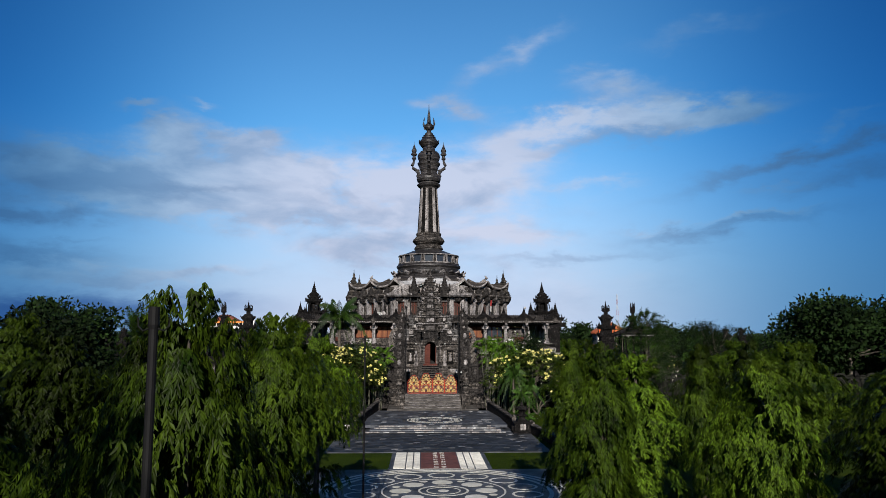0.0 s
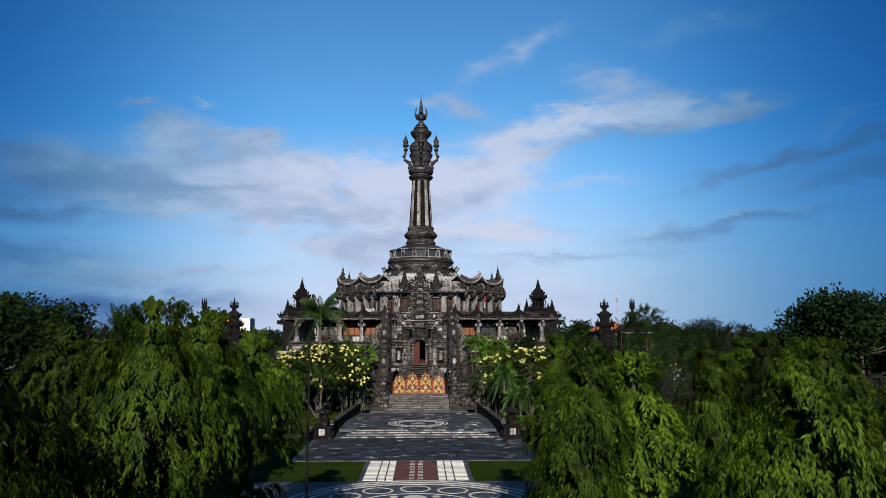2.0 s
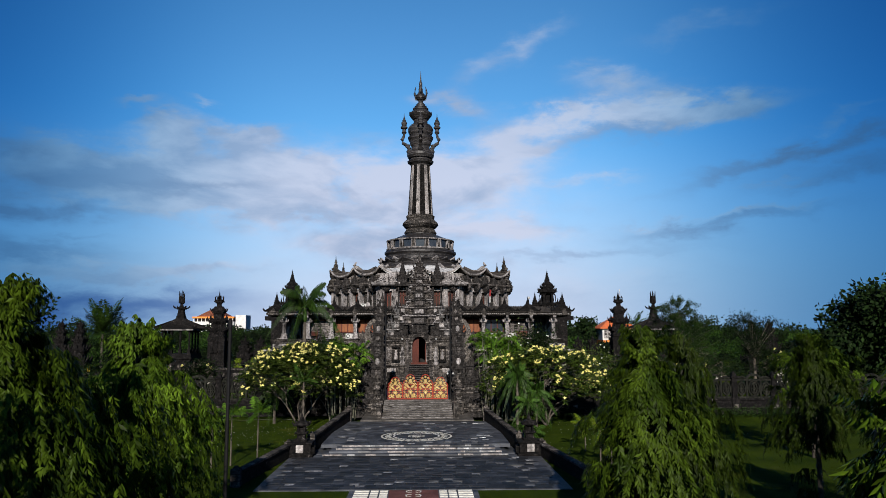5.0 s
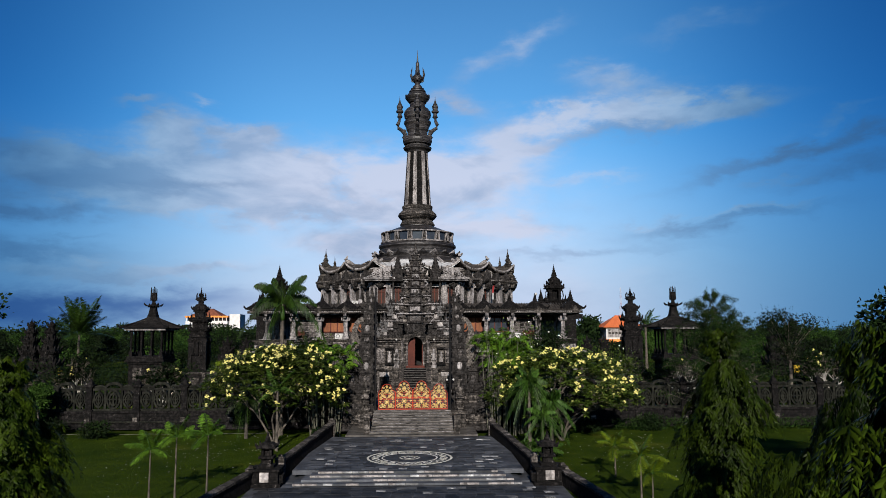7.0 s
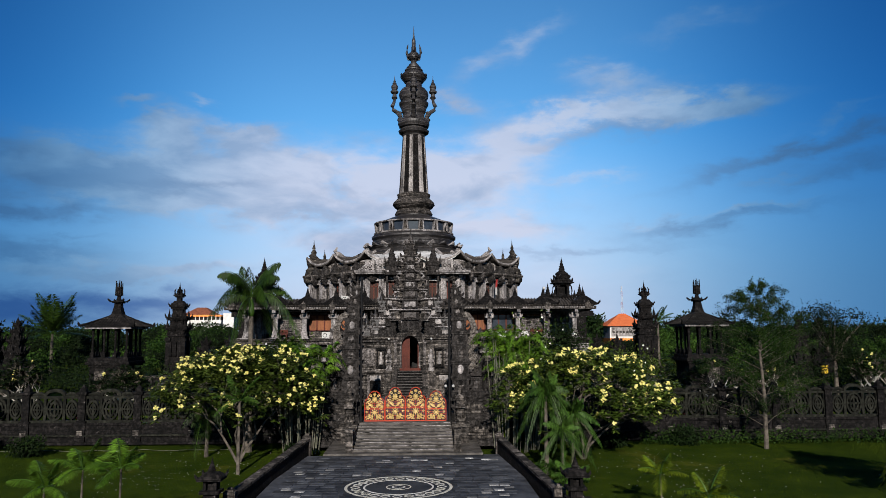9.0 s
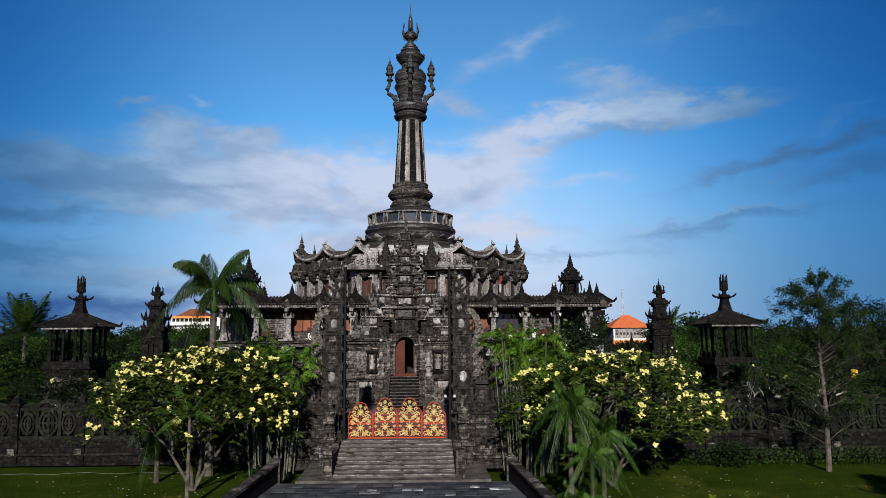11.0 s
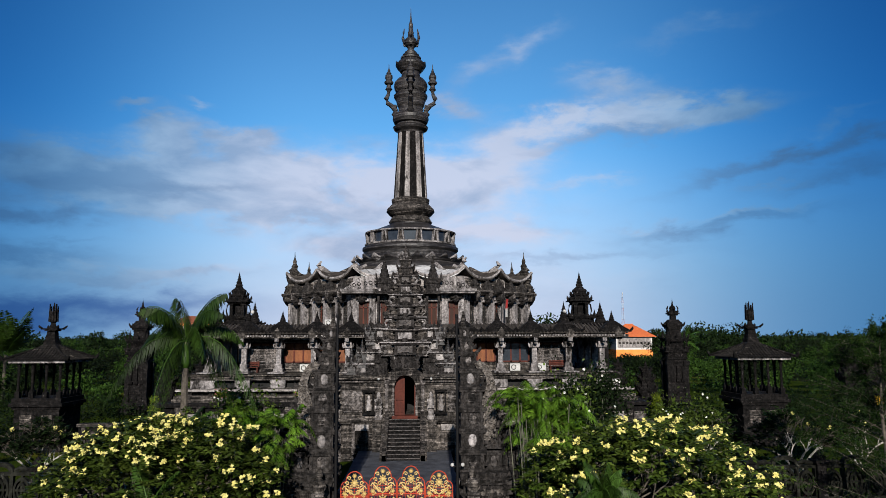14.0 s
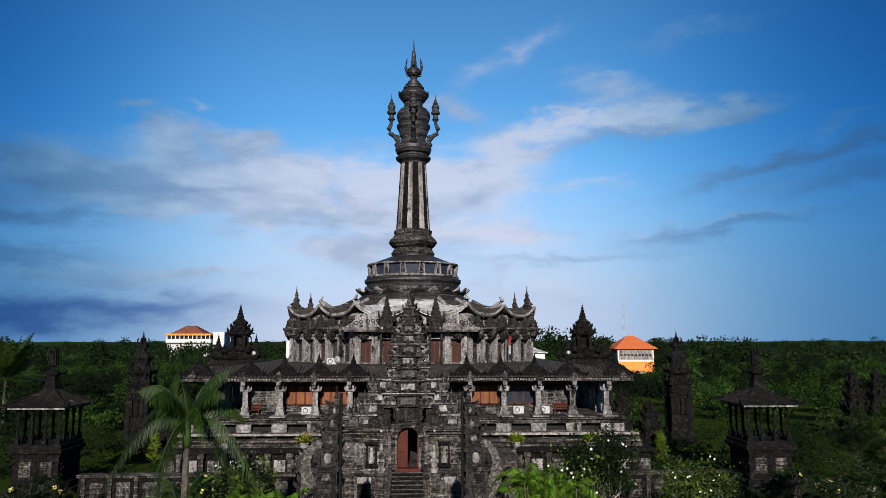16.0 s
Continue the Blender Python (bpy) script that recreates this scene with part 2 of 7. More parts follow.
M["pale"] = material("pale_stone", (0.07, 0.064, 0.062), (0.34, 0.315, 0.305), 1.8, 0.88, 0.03, (0.014, 0.013, 0.012), 0.56, 1.5, streak=True, shade_specks=0.35)
M["black"] = material("mossy_black_stone", (0.001575, 0.00147, 0.00147), (0.009975, 0.008925, 0.008925), 2.6, 0.9, 0.05, (0.11, 0.10, 0.098), 0.62, 2.8, blocks=2.0, shade_specks=0.85)
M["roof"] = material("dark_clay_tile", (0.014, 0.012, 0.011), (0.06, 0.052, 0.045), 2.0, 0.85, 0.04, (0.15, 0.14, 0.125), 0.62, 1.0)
M["roofpale"] = material("pale_roof", (0.22, 0.22, 0.22), (0.58, 0.58, 0.58), 0.9, 0.7, 0.02, (0.05, 0.05, 0.05), 0.54, 0.8, streak=True)
M["rooftile"] = material("mossy_roof_tile", (0.0032, 0.0032, 0.0032), (0.016, 0.0144, 0.0136), 2.0, 0.85, 0.05, (0.11, 0.10, 0.09), 0.62, 2.4, carve=0.06, carve_scale=4.0, blocks=3.2)
M["slate"] = material("paving_slate", (0.0145, 0.01595, 0.0203), (0.058, 0.06235, 0.0725), 1.2, 0.6, 0.01, (0.17, 0.17, 0.175), 0.66, 1.6, spread=0.5)
M["slabpale"] = material("pale_paving_slate", (0.06, 0.062, 0.068), (0.22, 0.22, 0.225), 2.6, 0.6, 0.01, (0.40, 0.40, 0.40), 0.57, 2.6, spread=0.5)
M["step"] = material("worn_stair_stone", (0.0275, 0.025, 0.0225), (0.1063, 0.0975, 0.09), 1.8, 0.85, 0.03, (0.02, 0.02, 0.016), 0.58, 1.2)
M["white"] = material("white_tile", (0.42, 0.41, 0.38), (0.60, 0.59, 0.55), 2.0, 0.6, 0.005, (0.28, 0.27, 0.25), 0.62, 1.5, spread=0.08)
M["redtile"] = material("red_brown_paving", (0.07, 0.03, 0.025), (0.15, 0.06, 0.05), 1.5, 0.75, 0.01)
M["lawn"] = material("lawn", (0.012, 0.0255, 0.001125), (0.0315, 0.0495, 0.003), 0.35, 0.95, 0.08, (0.068, 0.072, 0.008), 0.56, 0.10, fine=22.0, spec=0.03)
M["grass"] = material("grass_blade", (0.0135, 0.03, 0.001125), (0.0375, 0.0585, 0.003), 0.35, 0.8, 0.0, (0.078, 0.082, 0.009), 0.56, 0.10, spread=0.15, translucent=0.08, spec=0.05)
M["earth"] = material("dark_garden_soil", (0.0045, 0.0075, 0.00225), (0.015, 0.021, 0.0045), 0.4, 0.95, 0.05, (0.016, 0.034, 0.003), 0.52, 0.2, spec=0.03)
M["gold"] = material("gold_paint", (0.368, 0.248, 0.072), (0.496, 0.376, 0.152), 3.0, 0.5, 0.005, metal=0.1, spec=0.4)
M["redpaint"] = material("red_paint", (0.24, 0.028, 0.012), (0.34, 0.045, 0.02), 3.0, 0.6, 0.004)
M["door"] = material("red_brown_door_wood", (0.036, 0.0075, 0.0045), (0.0825, 0.018, 0.00975), 2.5, 0.6, 0.01, streak=True)
M["wood"] = material("varnished_wood", (0.078, 0.0273, 0.0104), (0.195, 0.06825, 0.026), 2.0, 0.55, 0.008, streak=True)
# near-black colour stands in for unlit depth behind door, windows and vents
M["dark"] = material("unlit_interior", (0.01, 0.01, 0.01), (0.02, 0.02, 0.02), 1.0, 0.9, 0.0)
M["metal"] = material("black_painted_steel", (0.002, 0.002, 0.0025), (0.005, 0.005, 0.0055), 3.0, 0.7, 0.003, spec=0.15)
M["bark"] = material("grey_bark", (0.025, 0.022, 0.018), (0.11, 0.095, 0.078), 4.0, 0.9, 0.02)
M["palebark"] = material("pale_smooth_bark", (0.16, 0.15, 0.13), (0.36, 0.34, 0.31), 4.0, 0.85, 0.02, (0.06, 0.055, 0.05), 0.6, 3.0)
M["cane"] = material("pale_cane_stem", (0.04, 0.043, 0.03), (0.12, 0.12, 0.09), 4.0, 0.7, 0.01)
# dark end of the leaf noise stands in for shade between clumps
M["leaf"] = material("drooping_leaf", (0.004, 0.013, 0.001), (0.060, 0.102, 0.007), 1.5, 0.5, 0.0, spread=0.7, translucent=0.06, spec=0.04)
# darker copy of the drooping leaf, for trees standing in shade
M["leafshade"] = material("shaded_drooping_leaf", (0.003185, 0.007962, 0.0007962), (0.02654, 0.04353, 0.003185), 1.3, 0.45, 0.0, spread=0.6, translucent=0.05, spec=0.04)
M["palmdeep"] = material("dark_palm_leaf", (0.003825, 0.01275, 0.001275), (0.0204, 0.04208, 0.003825), 0.7, 0.5, 0.0, spread=0.5, translucent=0.06, spec=0.2)
M["palmbright"] = material("bright_palm_leaf", (0.022, 0.060, 0.003), (0.075, 0.140, 0.014), 0.9, 0.45, 0.0, spread=0.4, translucent=0.1)
M["rust"] = material("red_brown_roof_tile", (0.10, 0.035, 0.02), (0.20, 0.07, 0.04), 1.0, 0.8, 0.02)
M["leafd"] = material("broad_leaf", (0.001836, 0.00612, 0.001224), (0.01102, 0.02448, 0.004284), 0.35, 0.75, 0.0, spread=0.55, translucent=0.05, spec=0.08)
M["leafg"] = material("mid_green_leaf", (0.004, 0.013, 0.002), (0.019, 0.040, 0.006), 0.3, 0.7, 0.0, spread=0.5, translucent=0.05, spec=0.06)
M["leafm"] = material("frangipani_leaf", (0.01214, 0.02948, 0.001734), (0.06936, 0.09971, 0.01561), 0.9, 0.5, 0.0, spread=0.5, translucent=0.06)
M["palm"] = material("palm_leaf", (0.0085, 0.0272, 0.00255), (0.0408, 0.0833, 0.0136), 0.7, 0.45, 0.0, spread=0.45, translucent=0.08)
M["leafy"] = material("yellow_green_leaf", (0.030, 0.055, 0.002), (0.095, 0.125, 0.006), 1.2, 0.55, 0.0, spread=0.45, translucent=0.06)
M["maroon"] = material("maroon_leaf", (0.012, 0.003, 0.005), (0.045, 0.010, 0.016), 1.2, 0.5, 0.0, spread=0.4)
M["pink"] = material("pink_petal", (0.30, 0.07, 0.08), (0.42, 0.16, 0.15), 3.0, 0.7, 0.0, spread=0.2)
M["petal"] = material("white_petal", (0.50, 0.50, 0.46), (0.62, 0.62, 0.58), 3.0, 0.7, 0.0)
M["flower"] = material("yellow_white_petal", (0.52, 0.46, 0.11), (0.64, 0.59, 0.25), 4.0, 0.7, 0.0, spread=0.12, translucent=0.15)
M["wall"] = material("white_plaster", (0.42, 0.41, 0.40), (0.58, 0.57, 0.55), 0.8, 0.8, 0.01, (0.3, 0.29, 0.28), 0.62, 0.5)
M["orange"] = material("orange_clay_tile", (0.36, 0.085, 0.03), (0.52, 0.14, 0.05), 1.2, 0.8, 0.02)
M["orangewall"] = material("orange_painted_wall", (0.62, 0.20, 0.04), (0.72, 0.26, 0.07), 0.8, 0.8, 0.005)
M["glass"] = material("dark_window_glass", (0.012, 0.016, 0.022), (0.03, 0.036, 0.045), 1.0, 0.15, 0.0, spec=0.35)
M["cloth"] = material("red_cloth", (0.20, 0.02, 0.02), (0.28, 0.03, 0.03), 3.0, 0.9, 0.0)
M["yellowcloth"] = material("yellow_cloth", (0.40, 0.26, 0.02), (0.52, 0.36, 0.04), 3.0, 0.9, 0.0)
M["plastic"] = material("white_plastic", (0.30, 0.30, 0.29), (0.42, 0.42, 0.41), 3.0, 0.5, 0.002)


# ---- mesh tools ----
class Geo:
    """Collects vertices and faces of one mesh."""

    def __init__(self):
        self.v, self.f = [], []

    def add(self, verts, faces):
        o = len(self.v)
        self.v += [tuple(p) for p in verts]
        self.f += [tuple(i + o for i in q) for q in faces]
        return self

    def box(self, x0, x1, y0, y1, z0, z1, top=1.0):
        """A block; top scales its upper face about its middle."""
        cx, cy = (x0 + x1) / 2, (y0 + y1) / 2
        vs = [(x0, y0, z0), (x1, y0, z0), (x1, y1, z0), (x0, y1, z0)]
        vs += [(cx + (x - cx) * top, cy + (y - cy) * top, z1) for x, y, _ in vs]
        return self.add(vs, [(3, 2, 1, 0), (4, 5, 6, 7), (0, 1, 5, 4), (1, 2, 6, 5), (2, 3, 7, 6), (3, 0, 4, 7)])

    def slab(self, cx, cy, hx, hy, z0, z1, top=1.0):
        return self.box(cx - hx, cx + hx, cy - hy, cy + hy, z0, z1, top)

    def lathe(self, prof, n=24, cx=0.0, cy=0.0, phase=0.0, sq=1.0):
        """Rings of (radius, z) from the bottom up; sq stretches y."""
        vs, fs = [], []
        for r, z in prof:
            for k in range(n):
                a = phase + 2 * math.pi * k / n
                vs.append((cx + r * math.cos(a), cy + r * sq * math.sin(a), z))
        for i in range(len(prof) - 1):
            for k in range(n):
                k2 = (k + 1) % n
                fs.append((i * n + k, i * n + k2, (i + 1) * n + k2, (i + 1) * n + k))
        fs.append(tuple(range(n - 1, -1, -1)))
        fs.append(tuple((len(prof) - 1) * n + k for k in range(n)))
        return self.add(vs, fs)

    def tube(self, pts, radii, n=8):
        vs, fs = [], []
        pts = [Vector(p) for p in pts]
        for i, p in enumerate(pts):
            t = (pts[min(i + 1, len(pts) - 1)] - pts[max(i - 1, 0)]).normalized()
            u = t.orthogonal().normalized() if abs(t.z) > 0.99 else t.cross(Vector((0, 0, 1))).normalized()
            w = t.cross(u)
            r = radii[i] if isinstance(radii, (list, tuple)) else radii
            for k in range(n):
                a = 2 * math.pi * k / n
                vs.append(p + (u * math.cos(a) + w * math.sin(a)) * r)
        for i in range(len(pts) - 1):
            for k in range(n):
                k2 = (k + 1) % n
                fs.append((i * n + k, i * n + k2, (i + 1) * n + k2, (i + 1) * n + k))
        fs.append(tuple(range(n - 1, -1, -1)))
        fs.append(tuple((len(pts) - 1) * n + k for k in range(n)))
        return self.add(vs, fs)

    def extrude(self, outline, y0, y1):
        """A flat outline in x and z, given thickness along y."""
        n = len(outline)
        vs = [(x, y0, z) for x, z in outline] + [(x, y1, z) for x, z in outline]
        fs = [tuple(range(n)), tuple(range(2 * n - 1, n - 1, -1))]
        fs += [(i, i + n, (i + 1) % n + n, (i + 1) % n) for i in range(n)]
        return self.add(vs, fs)

    def turned(self, m):
        self.v = [tuple(m @ Vector(p)) for p in self.v]
        return self

    def mesh(self, name, mat, smooth=False):
        me = bpy.data.meshes.new(name)
        me.from_pydata(self.v, [], self.f)
        me.materials.append(mat)
        if smooth:
            me.polygons.foreach_set("use_smooth", [True] * len(me.polygons))
        me.update()
        return me


def part(name, geo, mat, parent=None, label="", smooth=False):
    """One mesh object under a thing or a part."""
    me = geo if isinstance(geo, bpy.types.Mesh) else geo.mesh(name, M[mat], smooth)
    ob = new(name, me)
    ob.parent = parent
    if label:
        ob["label"] = label
    return ob


def thing(name, label, category, group="", kind="", at=(0, 0, 0), rz=0.0):
    ob = new(name)
    ob.empty_display_size = 0.2
    ob.matrix_basis = pose(*at, 0, 0, rz)
    return tagged(ob, label, category, group, kind)


def solo(name, geo, mat, label, category, group="", kind="", smooth=False):
    return tagged(part(name, geo, mat, None, "", smooth), label, category, group, kind)


def antefix(g, x, y, z, h, w, out=(0, 0)):
    """An upturned pointed corner ornament of a cornice."""
    ox, oy = out
    g.add([(x - w, y - w, z), (x + w, y - w, z), (x + w, y + w, z), (x - w, y + w, z),
           (x - w * .8 + ox * w, y - w * .8 + oy * w, z + h * .45), (x + w * .8 + ox * w, y - w * .8 + oy * w, z + h * .45),
           (x + w * .8 + ox * w, y + w * .8 + oy * w, z + h * .45), (x - w * .8 + ox * w, y + w * .8 + oy * w, z + h * .45), (x + ox * w * 1.6, y + oy * w * 1.6, z + h)],
          [(0, 1, 5, 4), (1, 2, 6, 5), (2, 3, 7, 6), (3, 0, 4, 7), (4, 5, 8), (5, 6, 8), (6, 7, 8), (7, 4, 8), (3, 2, 1, 0)])


def bosses(g, rnd, cx, cy, hx, hy, z0, z1, n, size):
    """Carved leaves and scrolls standing proud of the four sides of a block, set out in rows."""
    h = z1 - z0
    for _ in range(n):
        s = size * rnd.uniform(0.35, .62)
        z = z0 + h * (rnd.randrange(3) + rnd.uniform(.2, .8)) / 3
        side = rnd.choice((0, 0, 0, 1, 2, 2, 3, 3))
        if side < 2:
            ux, uy, ox, oy, x, y = 1, 0, 0, (1 if side else -1), cx + rnd.uniform(-hx, hx), cy + (hy if side else -hy)
        else:
            ux, uy, ox, oy, x, y = 0, 1, (1 if side == 2 else -1), 0, cx + (hx if side == 2 else -hx), cy + rnd.uniform(-hy, hy)
        w, d_ = s * .42, s * .38
        lean = rnd.uniform(-.3, .3) * w
        vs = [(x - ux * w, y - uy * w, z - s * .5), (x + ux * w, y + uy * w, z - s * .5), (x + ux * w * .8 + ox * d_, y + uy * w * .8 + oy * d_, z - s * .1), (x - ux * w * .8 + ox * d_, y - uy * w * .8 + oy * d_, z - s * .1),
              (x + ux * lean + ox * d_ * 1.5, y + uy * lean + oy * d_ * 1.5, z + s * .55), (x + ux * w * .5, y + uy * w * .5, z + s * .3), (x - ux * w * .5, y - uy * w * .5, z + s * .3)]
        g.add(vs, [(0, 1, 2, 3), (3, 2, 4), (2, 1, 5), (2, 5, 4), (0, 3, 6), (3, 4, 6), (4, 5, 6)])


def tier(g, rnd, cx, cy, hx, hy, z0, z1, flare=0.16, horns=True, lumps=8):
    """A block with a stepped plinth, a body with carved lumps and a flaring cornice with antefixes."""
    h = z1 - z0
    g.slab(cx, cy, hx * 1.10, hy * 1.10, z0, z0 + h * .10)
    g.slab(cx, cy, hx * 1.04, hy * 1.04, z0 + h * .10, z0 + h * .20)
    g.slab(cx, cy, hx * .94, hy * .94, z0 + h * .20, z0 + h * .68)
    for i, k in enumerate((0.35, 0.65, 1.0, 1.25)):
        e = 1 + flare * k
        g.slab(cx, cy, hx * e, hy * e, z0 + h * (.68 + .08 * i), z0 + h * (.76 + .08 * i))
    if lumps:
        bosses(g, rnd, cx, cy, hx * .94, hy * .94, z0 + h * .2, z0 + h * .68, lumps * 2, min(h * .5, hx * .6))
        bosses(g, rnd, cx, cy, hx * (1 + flare), hy * (1 + flare), z0 + h * .70, z1, lumps * 2, h * .34)
    if horns:
        e = 1 + flare * 1.25
        w = min(hx, hy) * .13
        for sx in (-1, 1):
            for sy in (-1, 1):
                antefix(g, cx + sx * (hx * e - w), cy + sy * (hy * e - w), z1, h * .42, w, (sx * .9, sy * .9))
        for sy in (-1, 1):
            antefix(g, cx, cy + sy * (hy * e - w * .7), z1, h * .42, w * 1.3, (0, sy * .4))
        for sx in (-1, 1):
            antefix(g, cx + sx * (hx * e - w * .7), cy, z1, h * .42, w * 1.3, (sx * .4, 0))


def stupa(g, cx, cy, z0, h, r, n=10):
    """A small ringed spire."""
    P = ((1.0, 0), (1.05, .06), (.75, .12), (.9, .2), (.62, .3), (.7, .36), (.42, .46), (.5, .52), (.26, .62), (.32, .67), (.13, .78), (.16, .82), (.05, .9), (.02, 1.0))
    g.lathe([(r * a, z0 + h * b) for a, b in P], n, cx, cy)


# ---- ground and paving ----
ground = solo("ground", Geo().box(-2500, 2500, -600, 4500, -1.0, -0.06), "earth", "dark green and brown open ground reaching to the horizon", "ground", kind="structure")
lawn = solo("lawn", Geo().box(-60, 60, -125, -44.6, -0.9, 0.02), "lawn", "mown green lawn with scattered fallen petals", "lawn", kind="structure")
court = solo("court", Geo().box(-70, 70, -44.2, 70, -0.9, 0.9), "lawn", "raised court with grass and planting behind the carved stone fence", "ground", kind="structure")

plaza = thing("plaza", "dark slate paved forecourt with pale joints and a white ring", "pavement", kind="structure")
g = Geo().box(-6.9, 6.9, -73.6, -64.0, -0.5, 0.06)
part("lower_paving", g, "slate", plaza)
g = Geo().box(-6.2, 6.2, -64.0, -51.9, -0.5, 0.10)
for i in range(4):
    hw = 4.15 + 0.32 * (3 - i)
    g.box(-hw, hw, -64.9 + 0.42 * i, -52.0, 0.1 + 0.1 * i, 0.2 + 0.1 * i)
g.box(-5.4, 5.4, -63.2, -52.0, 0.3, 0.497)
part("upper_paving", g, "slate", plaza)
rq = random.Random(3)
for i in range(4):
    hw = 4.15 + 0.32 * (3 - i)
    x = -hw
    while x < hw - .2:
        w = min(rq.uniform(.25, .95), hw - x)
        if rq.random() < .8:
            part("nosing", Geo().box(x + .01, x + w - .01, -64.93 + .42 * i, -64.78 + .42 * i, .13 + .1 * i, .205 + .1 * i), "pale" if rq.random() < .6 else "slabpale", plaza)
        x += w


def ring(g, cx, cy, r0, r1, z0, z1, n=64, a0=0.0, a1=2 * math.pi):
    vs, fs = [], []
    full = abs(a1 - a0 - 2 * math.pi) < 1e-6
    m = n if full else n + 1
    for k in range(m):
        a = a0 + (a1 - a0) * k / n
        c, s = math.cos(a), math.sin(a)
        vs += [(cx + r0 * c, cy + r0 * s, z0), (cx + r1 * c, cy + r1 * s, z0), (cx + r1 * c, cy + r1 * s, z1), (cx + r0 * c, cy + r0 * s, z1)]
    for k in range(n):
        i, j = 4 * k, 4 * ((k + 1) % m)
        fs += [(i + 3, i + 2, j + 2, j + 3), (i + 1, j + 1, j + 2, i + 2), (i, i + 3, j + 3, j)]
    g.add(vs, fs)


g = Geo()
for r0, r1 in ((2.08, 2.20), (1.36, 1.44), (0.47, 0.52), (0.22, 0.28)):
    ring(g, 0, -59.9, r0, r1, 0.45, 0.505)
for k in range(24):
    a = 2 * math.pi * k / 24
    ring(g, 1.76 * math.cos(a), -59.9 + 1.76 * math.sin(a), 0.13, 0.20, 0.45, 0.504, 16)
part("white_ring", g, "white", plaza, "white stone ring inlay with a band of ovals")

path = thing("path", "checkered white tile path with a red-brown strip", "path", kind="structure")
part("bed", Geo().box(-2.75, 2.75, -79.3, -73.6, -0.4, 0.045), "slate", path)
part("red_strip", Geo().box(-1.05, 1.05, -79.2, -73.6, -0.3, 0.055), "redtile", path)

mosaic = thing("mosaic", "round black and white pebble mosaic with rings of circles", "pavement", kind="structure")
part("bed", Geo().lathe([(6.1, -0.4), (6.1, 0.046)], 64, 0, -84.9), "slate", mosaic)
part("apron", Geo().box(-7.5, 7.5, -125, -79.3, -0.5, 0.03), "slate", mosaic)
g = Geo()
for r0, r1 in ((5.55, 5.75), (5.15, 5.35), (4.75, 4.95), (2.75, 2.83), (1.05, 1.15), (0.72, 0.78)):
    ring(g, 0, -84.9, r0, r1, 0.0, 0.054, 72)
for k in range(14):
    a = 2 * math.pi * (k + .5) / 14
    ring(g, 3.8 * math.cos(a), -84.9 + 3.8 * math.sin(a), 0.58, 0.70, 0.0, 0.052, 24)
for k in range(8):
    a = 2 * math.pi * k / 8
    g.lathe([(0.5, 0.0), (0.5, 0.053)], 20, 1.95 * math.cos(a), -84.9 + 1.95 * math.sin(a))
    a += math.pi / 8
    g.lathe([(0.2, 0.0), (0.2, 0.053)], 6, 2.35 * math.cos(a), -84.9 + 2.35 * math.sin(a))
g.lathe([(0.25, 0.0), (0.25, 0.053)], 20, 0, -84.9)
part("white_inlay", g, "white", mosaic)

# front stair
stair = thing("stair", "worn grey stone stair up to the gilded gate", "stair", kind="structure")
part("landing", Geo().box(-4.1, 4.1, -52.1, -47.0, 0.3, 0.60), "step", stair)
for i in range(9):
    st = part("step", Geo().box(-2.62, 2.62, -51.5 + 0.44 * i, -46.9, 0.6 + 0.118 * i, 0.6 + 0.118 * (i + 1)), "step", stair)
    part("nosing", Geo().box(-2.61, 2.61, -51.53 + 0.44 * i, -51.36 + 0.44 * i, 0.6 + 0.118 * i + .094, 0.604 + 0.118 * (i + 1)), "weather", st)
part("terrace", Geo().box(-3.0, 3.0, -47.3, -30.0, 0.5, 1.66), "slate", stair)


# ---- the monument ----
mon = thing("monument", "weathered dark andesite monument with fluted tower and tiered roofs", "monument")
rnd = random.Random(4)

DRUM = [(6.6, 15.0), (6.0, 16.4), (4.91, 17.34), (4.91, 17.69), (4.97, 18.04), (5.2, 18.32), (5.2, 18.56), (4.8, 18.84), (4.45, 18.86), (4.4, 20.0)]
DRUM_ROOF = [(4.5, 19.98), (4.86, 20.06), (4.8, 20.21), (3.76, 20.58), (2.75, 20.99), (2.25, 21.17), (2.2, 21.46)]
NECK = [(2.3, 21.30), (2.37, 21.46), (2.02, 22.04), (2.31, 22.25), (2.63, 22.63), (2.54, 22.92), (1.97, 23.5), (2.02, 23.59), (2.08, 23.95), (1.85, 24.09)]
URN = [(1.39, 31.4), (1.5, 31.6), (1.85, 31.85), (1.95, 32.1), (1.6, 32.35), (1.55, 32.5), (1.85, 32.6), (2.0, 33.0), (1.97, 33.3), (1.75, 33.6), (1.4, 33.8), (1.34, 34.3), (1.5, 34.6), (1.62, 35.1), (1.84, 35.5), (1.88, 35.75), (1.56, 35.9),
       (1.6, 36.05), (1.8, 36.45), (1.88, 36.85), (1.8, 37.2), (1.5, 37.6), (1.25, 37.75), (1.05, 37.9), (1.02, 38.4), (1.2, 38.5), (1.3, 38.65), (1.55, 38.95), (1.7, 39.2), (1.7, 39.35), (1.5, 39.5), (1.3, 39.75), (1.05, 39.95), (1.15, 40.02),
       (1.15, 40.16), (.85, 40.28), (.92, 40.36), (.92, 40.5), (.6, 40.6), (.66, 40.68), (.66, 40.82), (.46, 40.92), (.48, 41.0), (.34, 41.1), (.32, 41.25)]
drum = part("drum", Geo().lathe(DRUM, 48), "tower", mon)
